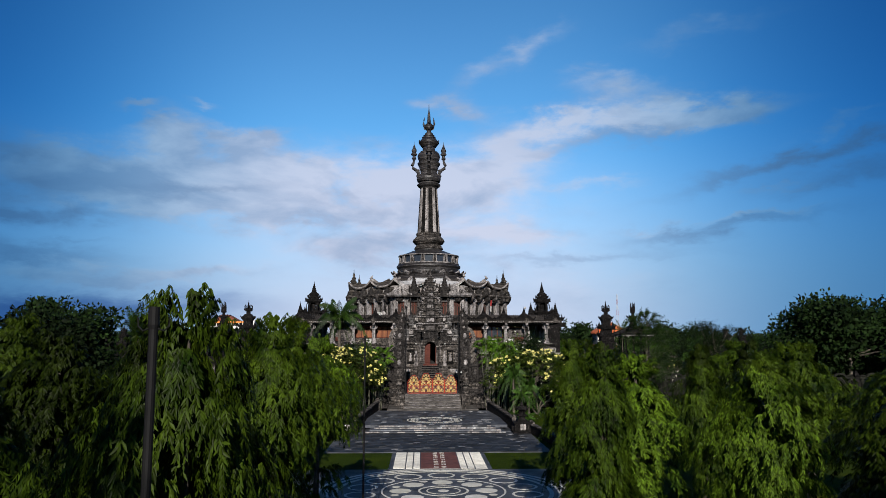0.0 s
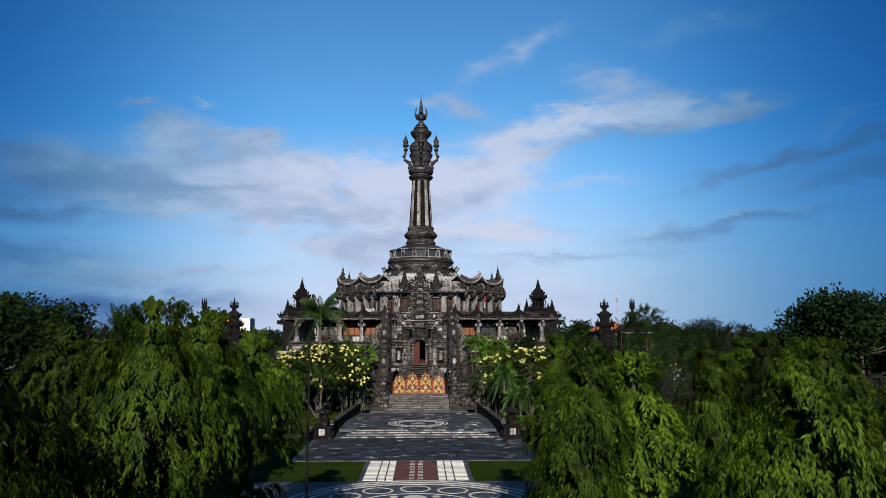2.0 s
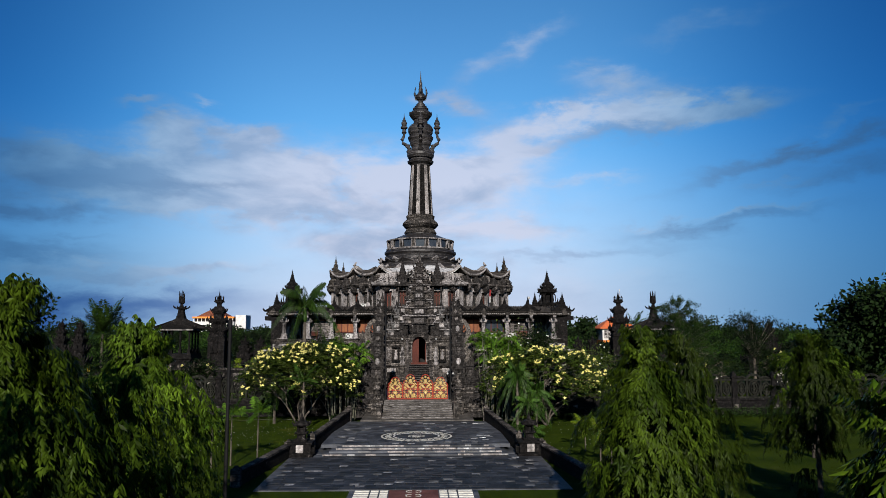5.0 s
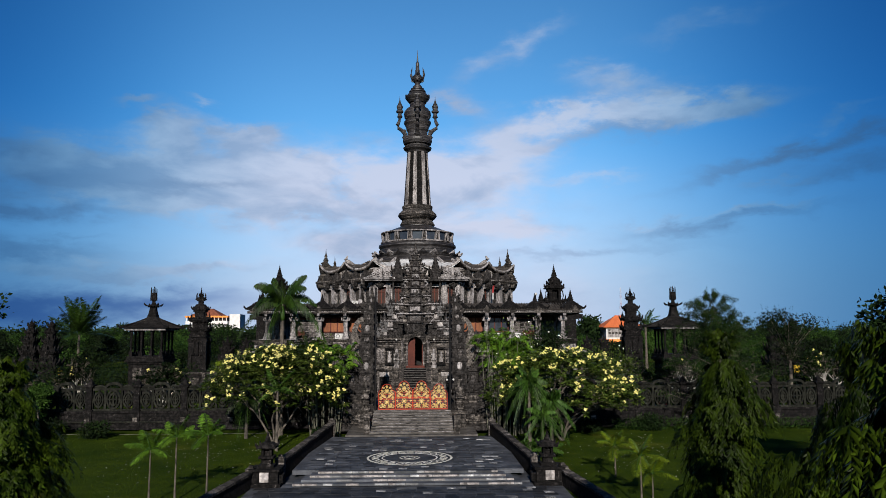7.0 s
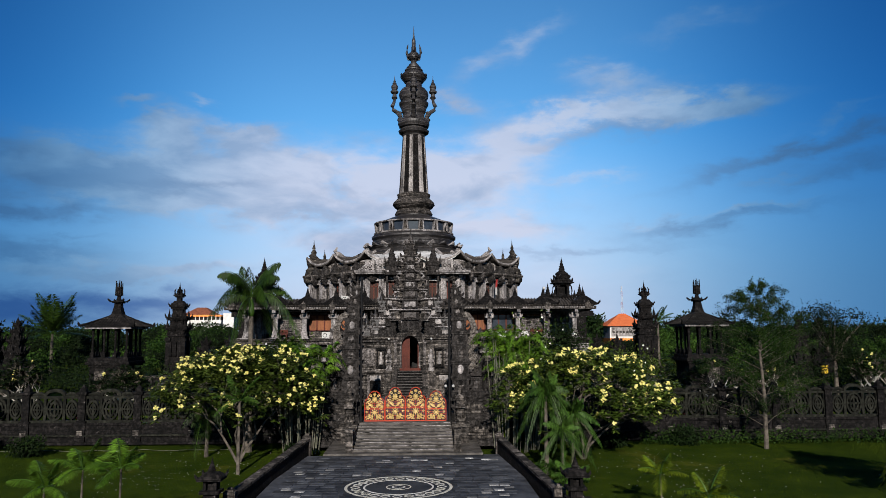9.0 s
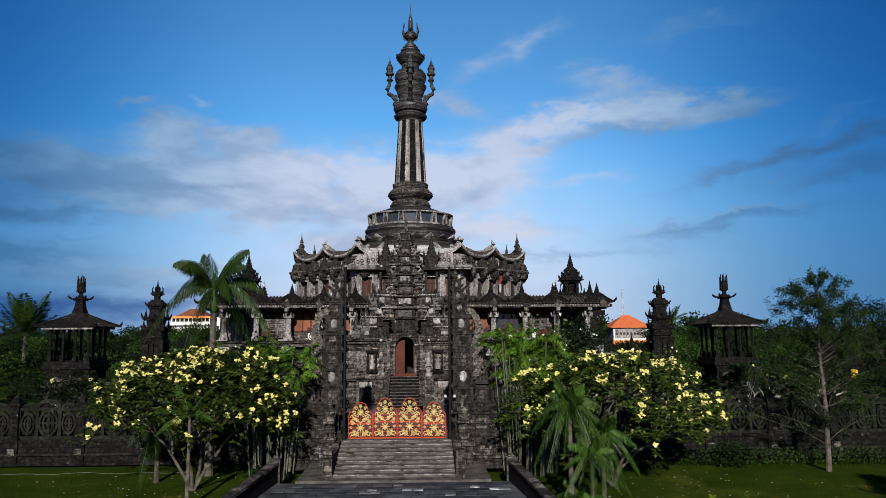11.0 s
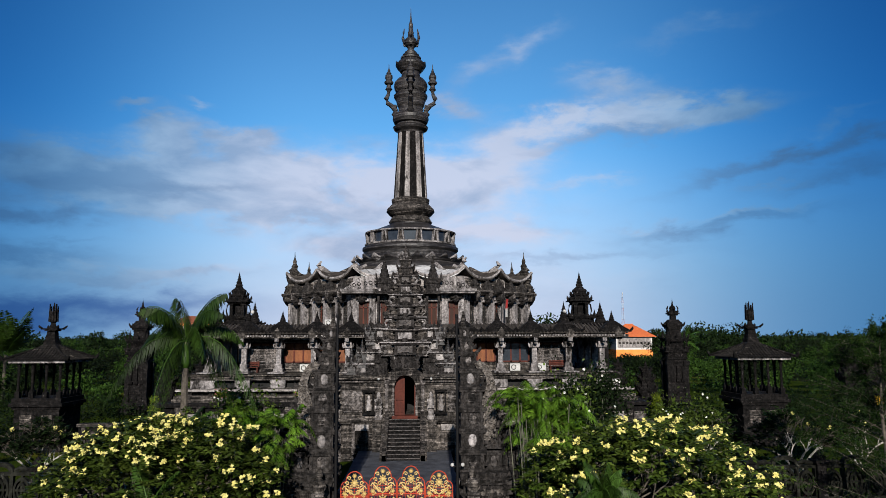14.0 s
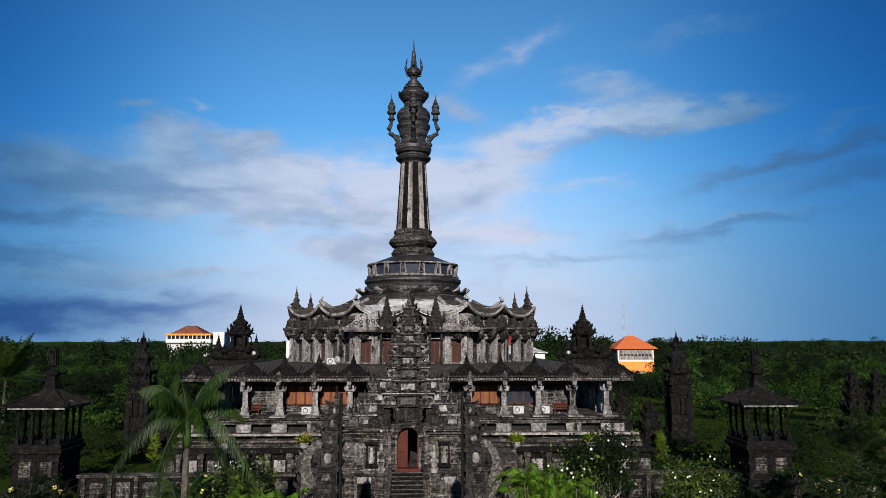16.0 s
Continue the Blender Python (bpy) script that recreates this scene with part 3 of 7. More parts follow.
for k in range(16):
    a = 2 * math.pi * (k + .5) / 16
    # paired slanting fins between the windows
    pier = part("pier", Geo().box(-0.3, 0.3, -0.02, 0.3, 18.5, 20.02).turned(Matrix.Rotation(a, 4, "Z") @ Matrix.Translation((0, -4.6, 0))), "stone", drum)
    for sgn in (-1, 1):
        x0, x1 = sgn * .36, sgn * .18
        fin = Geo().add([(x0 - .07, -.12, 18.55), (x0 + .07, -.12, 18.55), (x0 + .07, .2, 18.55), (x0 - .07, .2, 18.55), (x1 - .08, -.28, 20.04), (x1 + .08, -.28, 20.04), (x1 + .08, .2, 20.04), (x1 - .08, .2, 20.04)],
                        [(3, 2, 1, 0), (4, 5, 6, 7), (0, 1, 5, 4), (1, 2, 6, 5), (2, 3, 7, 6), (3, 0, 4, 7)])
        part("fin", fin.turned(Matrix.Rotation(a, 4, "Z") @ Matrix.Translation((0, -4.62, 0))), "weather", pier)
    g = Geo().box(-0.62, 0.62, -0.03, 0.03, 18.86, 20.0)
    part("window", g.turned(Matrix.Rotation(a + math.pi / 16, 4, "Z") @ Matrix.Translation((0, -4.52, 0))), "glass", drum)
g = Geo()
ring(g, 0, 0, 4.75, 4.95, 18.80, 18.98, 48)
part("sill_ring", g, "weather", drum)
g = Geo().lathe(DRUM_ROOF, 48)
part("drum_roof", g, "tower", mon)
g = Geo()
ring(g, 0, 0, 4.62, 4.93, 20.10, 20.24, 48)
part("rim", g, "weather", mon)
lot = part("lotus_ring", Geo().lathe([(4.9, 16.2), (5.25, 16.45), (5.45, 16.85), (5.7, 17.1), (5.75, 17.2), (5.3, 17.25), (4.9, 17.45)], 48), "tower", mon)
for k in range(24):
    # upturned petals round the dish
    a = 2 * math.pi * (k + .5) / 24
    vs, fs = [], []
    for r, z, w in ((5.35, 16.75, .5), (5.72, 17.1, .62), (5.98, 17.25, .42), (6.2, 17.55, .06)):
        for sgn in (-1, 0, 1):
            vs += [(sgn * w, -r + (.06 if sgn else 0), z), (sgn * w, -r + .16, z + .12)]
    for i in range(3):
        for j in range(2):
            p, q = i * 6 + j * 2, (i + 1) * 6 + j * 2
            fs += [(p, p + 2, q + 2, q), (p + 1, q + 1, q + 3, p + 3)]
        p, q = i * 6, (i + 1) * 6
        fs += [(p, q, q + 1, p + 1), (p + 4, p + 5, q + 5, q + 4)]
    part("petal", Geo().add(vs, fs).turned(Matrix.Rotation(a, 4, "Z")), "weather" if k % 2 else "tower", lot)
part("neck", Geo().lathe(NECK, 48), "stone", mon)
(r0, z0), (r1, z1) = (1.85, 24.05), (1.39, 31.5)
shaft = part("shaft", Geo().lathe([(r0 * .92, z0), (r1 * .92, z1)], 32), "black", mon)
for k in range(16):
    a = 2 * math.pi * (k + .5) / 16
    q = 0.15 if k % 2 else 0.085
    d0 = 0.99 if k % 2 else 1.0
    w0, w1 = r0 * q, r1 * q
    g = Geo().add([(-w0, -r0 * d0, z0), (w0, -r0 * d0, z0), (w0, -r0 * .8, z0), (-w0, -r0 * .8, z0), (-w1, -r1 * d0, z1), (w1, -r1 * d0, z1), (w1, -r1 * .8, z1), (-w1, -r1 * .8, z1)],
                  [(3, 2, 1, 0), (4, 5, 6, 7), (0, 1, 5, 4), (1, 2, 6, 5), (2, 3, 7, 6), (3, 0, 4, 7)])
    part("shaft_rib" if k % 2 else "shaft_fillet", g.turned(Matrix.Rotation(a, 4, "Z")), "pale" if k % 2 else "black", shaft)
urn = part("urn", Geo().lathe(URN, 40), "tower", mon)
for k in range(4):
    g = Geo()
    g.tube([(0, -1.4, 33.3), (0, -1.75, 33.8), (0, -1.85, 34.3), (0, -1.65, 34.7)], [.45, .42, .3, .16], 8)
    g.tube([(0, -1.6, 34.0), (0, -2.1, 34.6), (0, -2.62, 34.95), (0, -2.74, 35.4), (0, -2.5, 35.9), (0, -2.44, 36.3), (0, -2.44, 36.6)], [.30, .26, .25, .27, .2, .2, .26], 8)
    g.lathe([(.2, 36.3), (.4, 36.5), (.28, 36.7), (.24, 37.0), (.48, 37.15), (.52, 37.35), (.34, 37.5), (.38, 37.7), (.44, 37.85), (.4, 38.1), (.26, 38.25), (.3, 38.35), (.14, 38.55), (.16, 38.65), (.05, 38.95), (.02, 39.45)], 12, 0, -2.44)
    part("naga_bracket", g.turned(Matrix.Rotation(math.pi / 2 * k, 4, "Z")), "tower", urn)
for k in range(8):
    for rr, zz, ww, oo in ((1.5, 36.1, .2, -.5), (1.6, 39.25, .14, -.5), (1.75, 32.9, .22, -.5)):
        g = Geo()
        antefix(g, 0, -rr, zz, ww * 2.3, ww, (0, oo))
        part("leaf_ornament", g.turned(Matrix.Rotation(math.pi / 4 * (k + .5), 4, "Z")), "tower", urn)
g = Geo().lathe([(0.32, 41.1), (0.42, 41.4), (0.85, 41.75), (0.88, 41.95), (0.62, 42.1), (0.66, 42.3), (0.36, 42.6), (0.3, 43.0), (0.34, 43.15), (0.26, 43.3), (0.24, 44.1), (0.12, 44.5), (0.06, 45.2), (0.015, 46.1)], 14)
for k in range(4):
    a = math.pi / 2 * k
    c, s_ = math.cos(a), math.sin(a)
    g.tube([(.4 * c, .4 * s_, 41.7), (.75 * c, .75 * s_, 42.0), (.9 * c, .9 * s_, 42.5), (.82 * c, .82 * s_, 43.1), (.72 * c, .72 * s_, 43.6)], [.2, .2, .17, .12, .03], 6)
    antefix(g, .62 * c, .62 * s_, 41.5, .4, .14, (c, s_))
part("finial", g, "tower", mon)

# upper octagonal storey


def oct_geo(levels):
    """Octagon rings of (corner radius, z)."""
    return Geo().lathe(levels, 8, 0, 0, radians(22.5))


upper = part("upper_storey", oct_geo([(13.0, 9.3), (13.0, 10.0), (12.7, 10.1), (12.7, 12.9)]), "weather", mon)
part("upper_cornice", oct_geo([(12.7, 12.85), (13.6, 12.95), (13.9, 13.2), (13.9, 13.4), (13.2, 13.5), (13.0, 13.7)]), "stone", mon)
part("frieze", oct_geo([(12.9, 13.5), (12.9, 14.6), (11.5, 14.9)]), "pale", mon)

# upturned roof: sixteen sagging leaves between horns
def curved_roof(k):
    rows, cols = 6, 9
    a0, a1 = radians(22.5 * k), radians(22.5 * (k + 1))
    q0, q1 = ((13.4, 12.5) if k % 2 else (12.5, 13.4))
    p0, p1 = Vector((math.sin(a0), -math.cos(a0), 0)), Vector((math.sin(a1), -math.cos(a1), 0))
    vs, fs = [], []
    for i in range(rows):
        u = i / (rows - 1)
        for j in range(cols):
            s = j / (cols - 1)
            e = abs(2 * s - 1)
            p = p0 * (1 - s) * (q0 * (1 - u) + 6.0 * u) + p1 * s * (q1 * (1 - u) + 6.0 * u)
            z = 14.55 + 1.0 * e ** 2.6 * (1 - u) ** 1.3 + 1.75 * u ** 1.6
            vs.append((p.x, p.y, z))
    n = len(vs)
    vs += [(x, y, z - 0.22) for x, y, z in vs]
    for i in range(rows - 1):
        for j in range(cols - 1):
            q = (i * cols + j, i * cols + j + 1, (i + 1) * cols + j + 1, (i + 1) * cols + j)
            fs += [q, tuple(n + t for t in reversed(q))]
    for j in range(cols - 1):
        fs.append((j, n + j, n + j + 1, j + 1))
    edge = Geo().tube([vs[j] for j in range(cols)], .13, 6)
    return Geo().add(vs, fs), edge


for k in range(16):
    rf, edge = curved_roof(k)
    # front pair paler than the rest: sunlight on these slopes put into the colour
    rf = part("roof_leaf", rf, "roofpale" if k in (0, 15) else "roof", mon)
    part("eave_roll", edge, "pale", rf)


def horn(r, az, z0, h):
    """A hip ridge that curls up into a horn at its outer end."""
    pts = [(r * .52, z0 + 1.55), (r * .64, z0 + .75), (r * .78, z0 + .28), (r * .9, z0 + .35), (r * .98, z0 + .85), (r * 1.01, z0 + h), (r * .985, z0 + h + .4)]
    return Geo().tube([(math.sin(az) * q, -math.cos(az) * q, z) for q, z in pts], [.2, .24, .28, .3, .3, .24, .08], 6)


for az in (22.5, 45, 157.5, 135):
    for s in (-1, 1):
        part("roof_horn", horn(13.2 if az in (22.5, 157.5) else 12.2, s * radians(az), 14.8, 1.15), "pale", mon)
for az in (67.5, 112.5):
    for s in (-1, 1):
        x, y = s * math.sin(radians(az)) * 12.6, -math.cos(radians(az)) * 12.6
        g = horn(12.9, s * radians(az), 14.7, 1.1)
        g.lathe([(1.0, 12.6), (1.15, 13.2), (.8, 13.6), (.95, 14.1), (.6, 14.4), (.75, 14.8), (.4, 15.2), (.5, 15.6), (.25, 15.9), (.34, 16.2), (.16, 16.5), (.2, 16.7), (.06, 17.1), (.02, 17.65)], 8, x, y)
        part("corner_spire", g, "stone", mon)

# piers, windows and carved guardians round the upper storey
for k in range(8):
    a = radians(45 * k)
    rot_ = Matrix.Rotation(a, 4, "Z")
    face_r = 12.7 * math.cos(radians(22.5))
    diag = k % 2 == 1
    for x in ((-4.8, -3.3, 3.3, 4.8) if not diag else (-4.5, -2.7, -0.9, 0.9, 2.7, 4.5)):
        g = Geo().box(x - .26, x + .26, -face_r - .45, -face_r + .1, 10.0, 12.95).box(x - .36, x + .36, -face_r - .55, -face_r + .1, 9.9, 10.3).box(x - .34, x + .34, -face_r - .53, -face_r + .1, 12.55, 12.95)
        part("pier", g.turned(rot_), "weather", upper)
    for x in ((-4.15, 4.15, -2.1, 2.1) if not diag else (-3.6, -1.8, 0, 1.8, 3.6)):
        w = .42 if not diag else .34
        part("hood", Geo().box(x - w - .15, x + w + .15, -face_r - .5, -face_r + .1, 12.3, 12.6).turned(rot_), "weather", upper)
        g = Geo().box(x - w, x + w, -face_r - .02, -face_r + .2, 10.2, 12.5)
        # near-black panes stand in for unlit rooms
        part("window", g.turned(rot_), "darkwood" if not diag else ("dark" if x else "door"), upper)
        g = Geo()
        for q in (-w, 0, w):
            g.box(x + q - .05, x + q + .05, -face_r - .09, -face_r + .1, 10.2, 12.5)
        g.box(x - w - .05, x + w + .05, -face_r - .09, -face_r + .1, 12.4, 12.55).box(x - w - .05, x + w + .05, -face_r - .09, -face_r + .1, 11.7, 11.78)
        part("window_frame", g.turned(rot_), "door" if not diag else "stone", upper)
    for x in ((-4.3, 4.3) if not diag else (-3.6, -1.8, 0, 1.8, 3.6)):
        y = -face_r - .5
        g = Geo().lathe([(.16, 12.2), (.34, 12.35), (.50, 12.7), (.58, 13.1), (.56, 13.5), (.44, 13.9), (.28, 14.2), (.16, 14.45), (.05, 14.75)], 10, x, y, .3)
        g.box(x - .5, x + .5, y - .42, y + .4, 12.55, 12.7)
        bosses(g, rnd, x, y, .46, .46, 12.8, 14.0, 10, .45)
        gd = part("carved_guardian", g.turned(rot_), "darkcarved", upper)
        fc = Geo().lathe([(.1, 12.6), (.26, 12.75), (.32, 13.05), (.26, 13.4), (.1, 13.55)], 8, x, y - .34)
        part("mask", fc.turned(rot_), "carved", gd)
    if diag:
        g = Geo().box(-5.0, 5.0, -face_r - .5, -face_r + .1, 9.3, 10.15)
        bosses(g, rnd, 0, -face_r, 5.0, .55, 9.4, 10.1, 24, .45)
        part("carved_sill", g.turned(rot_), "carved", upper)
    for j in range(8):
        x = -4.2 + 1.2 * j
        part("frieze_panel", Geo().box(x - .45, x + .45, -12.02, -11.9, 13.75, 14.45).turned(rot_), "stone", upper)

# flat canopies on brackets over the cardinal faces, with a fan-shaped frieze above
for k in (0, 2):
    rot_ = Matrix.Rotation(k * math.pi / 2, 4, "Z")
    for s in (-1, 1):
        part("canopy", Geo().box(*sorted((s * 2.6, s * 6.0)), -13.3, -11.6, 12.98, 13.12).box(*sorted((s * 2.5, s * 6.15)), -13.45, -11.6, 13.12, 13.38).turned(rot_), "weather", mon)
        out = [(2.7, 13.38), (5.9, 13.38), (5.2, 13.95), (4.3, 14.45), (3.2, 14.6), (2.7, 14.55)]
        fan = part("fan_frieze", Geo().extrude([(s * a, b) for a, b in (out if s > 0 else out[::-1])], -12.75, -12.4).turned(rot_), "weather", mon)
        for x, z in ((3.0, 13.95), (3.45, 13.95), (3.9, 13.9), (4.5, 13.85), (4.95, 13.75), (5.35, 13.62)):
            g = Geo()
            ring(g, 0, 0, .12, .18, 0, .05, 12)
            part("frieze_scroll", g.turned(rot_ @ Matrix.Translation((s * x, -12.74, z)) @ Matrix.Rotation(math.pi / 2, 4, "X")), "black", fan)
        part("frieze_post", Geo().box(s * 4.2 - .12, s * 4.2 + .12, -12.85, -12.4, 13.38, 14.6).turned(rot_), "pale", mon)

# central crown of each cardinal face
def crown(g, y, z0, z1, w):
    n = 7
    for i in range(n):
        u = i / n
        h = (z1 - z0) / n
        k = w * (1 - u) ** .8
        tier(g, rnd, 0, y + .3 * u, k, max(.5, k * .45), z0 + h * i, z0 + h * (i + 1), .16, True, 4)
    stupa(g, 0, y + .3, z1 - .2, 1.5, .28)


g = Geo()
crown(g, -12.9, 12.4, 15.9, 1.15)
for s in (-1, 1):
    stupa(g, s * 2.2, -12.9, 14.2, 2.4, .5)
    tier(g, rnd, s * 2.2, -12.9, .62, .55, 12.9, 14.3, .14, True, 10)
    g.box(s * 2.2 - .62, s * 2.2 - .42, -13.1, -12.4, 10.0, 12.9).box(s * 2.2 + .42, s * 2.2 + .62, -13.1, -12.4, 10.0, 12.9)
part("front_crown", g, "darkcarved", mon)

# gallery storey
gal = part("gallery_base", Geo().box(-16.8, 16.8, -20.4, 20.4, .9, 4.85).box(-17.3, 17.3, -21.0, 21.0, 4.85, 5.1).box(-16.9, 16.9, -19.9, 20.6, 5.1, 6.05).box(-16.9, 16.9, -20.6, -19.9, 5.72, 6.05).box(-17.1, 17.1, -20.8, 20.8, 6.05, 6.25), "stone", mon)
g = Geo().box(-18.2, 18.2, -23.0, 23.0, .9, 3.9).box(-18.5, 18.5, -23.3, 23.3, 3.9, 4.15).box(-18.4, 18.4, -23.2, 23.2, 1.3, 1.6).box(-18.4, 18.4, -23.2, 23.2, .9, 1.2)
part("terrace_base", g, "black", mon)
# dark stone puts the shade under the eave into the wall's colour
part("gallery_wall", Geo().box(-13.6, 13.6, -18.2, 17.0, 6.2, 8.9), "stone", mon)
for s in (-1, 1):
    for x in (4.75, 7.5, 10.25, 13.0, 15.75):
        for y in (-19.6, 19.6):
            g = Geo().slab(s * x, y, .36, .36, 6.2, 6.6).slab(s * x, y, .28, .28, 6.6, 6.95).slab(s * x, y, .20, .20, 6.95, 8.2).slab(s * x, y, .36, .36, 8.2, 8.45).slab(s * x, y, .30, .30, 8.45, 8.9)
            antefix(g, s * x - .3, y, 8.2, .45, .1, (-1, 0))
            antefix(g, s * x + .3, y, 8.2, .45, .1, (1, 0))
            part("column", g, "weather", mon)
    for y in (-16.5, -13.7, -10.9, -8.1, -5.3, 5.3, 8.1, 10.9, 13.7, 16.5):
        g = Geo().slab(s * 15.9, y, .42, .42, 6.2, 6.75).slab(s * 15.9, y, .25, .25, 6.75, 8.3).slab(s * 15.9, y, .36, .36, 8.2, 8.9)
        part("column", g, "weather", mon)
    # windows of the gallery wall
    for x in (6.1, 8.9, 11.6):
        fr = part("window", Geo().box(s * x - 1.1, s * x + 1.1, -18.26, -18.15, 7.05, 8.5), "glass" if x == 8.9 and s > 0 else "wood", mon)
        g = Geo()
        for q in (-1.1, -.37, .37, 1.1):
            g.box(s * x + q - .06, s * x + q + .06, -18.32, -18.18, 7.0, 8.55)
        for z in (7.0, 8.5):
            g.box(s * x - 1.16, s * x + 1.16, -18.32, -18.18, z, z + .1)
        part("window_frame", g, "door", fr)
g = Geo()
for hx, hy, z0, z1 in ((17.3, 20.3, 8.85, 9.0), (17.7, 20.7, 9.0, 9.25), (17.5, 20.5, 9.25, 9.35)):
    g.box(-hx, hx, -hy, hy, z0, z1)
part("gallery_eave", g, "stone", mon)
for s in (-1, 1):
    g = Geo()
    for i in range(64):
        x = s * (3.4 + i * .222)
        g.box(x - .06, x + .06, -20.77, -20.68, 9.1, 9.22)
    tagged(part("cornice_band", g, "weather", mon), kind="stuff")
    for x in (4.75, 7.5, 10.25, 13.0, 15.75):
        part("console", Geo().box(s * x - .16, s * x + .16, -20.8, -20.0, 8.72, 8.98).box(s * x - .1, s * x + .1, -20.5, -19.8, 8.52, 8.72), "weather", mon)
        part("column_slab", Geo().box(s * x - .62, s * x + .62, -20.95, -19.0, 6.25, 6.34), "weather", mon)
g = Geo()
vs = [(-17.7, -20.7, 9.33), (17.7, -20.7, 9.33), (17.7, 21.4, 9.33), (-17.7, 21.4, 9.33), (-14.6, -18.2, 10.1), (14.6, -18.2, 10.1), (14.6, 18.2, 10.1), (-14.6, 18.2, 10.1)]
g.add(vs, [(0, 1, 5, 4), (1, 2, 6, 5), (2, 3, 7, 6), (3, 0, 4, 7), (4, 5, 6, 7)])
groof = part("gallery_roof", g, "roof", mon)
for s in (-1, 1):
    g = Geo()
    for i in range(50):
        x = 3.4 + i * .29
        g.tube([(s * x, -20.72, 9.36), (s * x, -18.3, 10.12)], .07, 5)
    part("tile_ridge", g, "roof", groof)
    for x in (4.75, 7.5, 10.25, 13.0, 16.9):
        g = Geo()
        y = -20.5
        g.slab(s * x, y, .3, .3, 9.0, 9.5)
        antefix(g, s * x, y, 9.35, .5, .22, (0, -.6))
        part("eave_ornament", g, "stone", groof)
        y = -19.4
        cx = s * (x - .2)
        g = Geo().slab(cx, y, 1.28, 1.2, 9.42, 9.54).slab(cx, y, 1.22, 1.15, 9.54, 10.0, .5).slab(cx, y, .62, .6, 10.0, 10.3, .45)
        for q in range(-4, 5):
            g.tube([(cx + q * .26, y - 1.18, 9.56), (cx + q * .13, y - .58, 10.02)], .04, 4)
        for q in (-1, 1):
            antefix(g, cx + q * 1.2, y - 1.12, 9.5, .38, .12, (q, -1))
        stupa(g, cx, y, 10.25, 1.0, .27)
        part("roof_pinnacle", g, "black", groof)
    # rough pale end walls toned down for eave shade, plinth panels and pilasters
    part("end_wall", Geo().box(*sorted((s * 10.6, s * 13.3)), -18.5, -18.25, 6.25, 8.4), "carved", mon)
    for j in range(9):
        x = 3.9 + j * 1.62
        g = Geo().box(s * x - .16, s * x + .16, -23.5, -22.9, 1.6, 3.9).box(s * x - .24, s * x + .24, -23.55, -22.9, 3.6, 3.92).box(s * x - .24, s * x + .24, -23.55, -22.9, 1.55, 1.85)
        part("pilaster", g, "stone", mon)
        part("relief_panel", Geo().box(s * (x + .81) - .42, s * (x + .81) + .42, -23.12, -22.9, 2.1, 3.4), "pale" if j % 2 else "carved", mon)
        part("pilaster", Geo().box(s * x - .14, s * x + .14, -20.75, -20.3, 4.2, 4.84), "stone", mon)
    for z0, z1, y in ((4.15, 4.4, -21.9), (4.4, 4.6, -21.4), (4.9, 5.07, -21.12)):
        part("moulding", Geo().box(*sorted((s * 3.2, s * 17.9)), y, -20.2, z0, z1), "stone" if z0 < 4.8 else "pale", mon)
    # low vent openings between short piers
    edges = [3.2, 5.22, 6.78, 7.97, 9.53, 10.72, 12.28, 13.47, 15.03, 16.9]
    for x0, x1 in zip(edges[::2], edges[1::2]):
        part("vent_pier", Geo().box(*sorted((s * x0, s * x1)), -20.6, -19.9, 5.1, 5.72), "weather", gal)
    for x in (6.0, 8.75, 11.5, 14.25):
        part("vent_back", Geo().box(s * x - .78, s * x + .78, -19.96, -19.92, 5.1, 5.72), "dark", gal, "near-black panel for the unlit depth of a low vent")
        part("vent_sill", Geo().box(s * x - .84, s * x + .84, -20.68, -20.3, 5.1, 5.18), "stone", gal)
# parapet behind the roof
part("upper_terrace", Geo().box(-15.0, 15.0, -18.6, 18.6, 9.0, 9.9), "stone", mon)

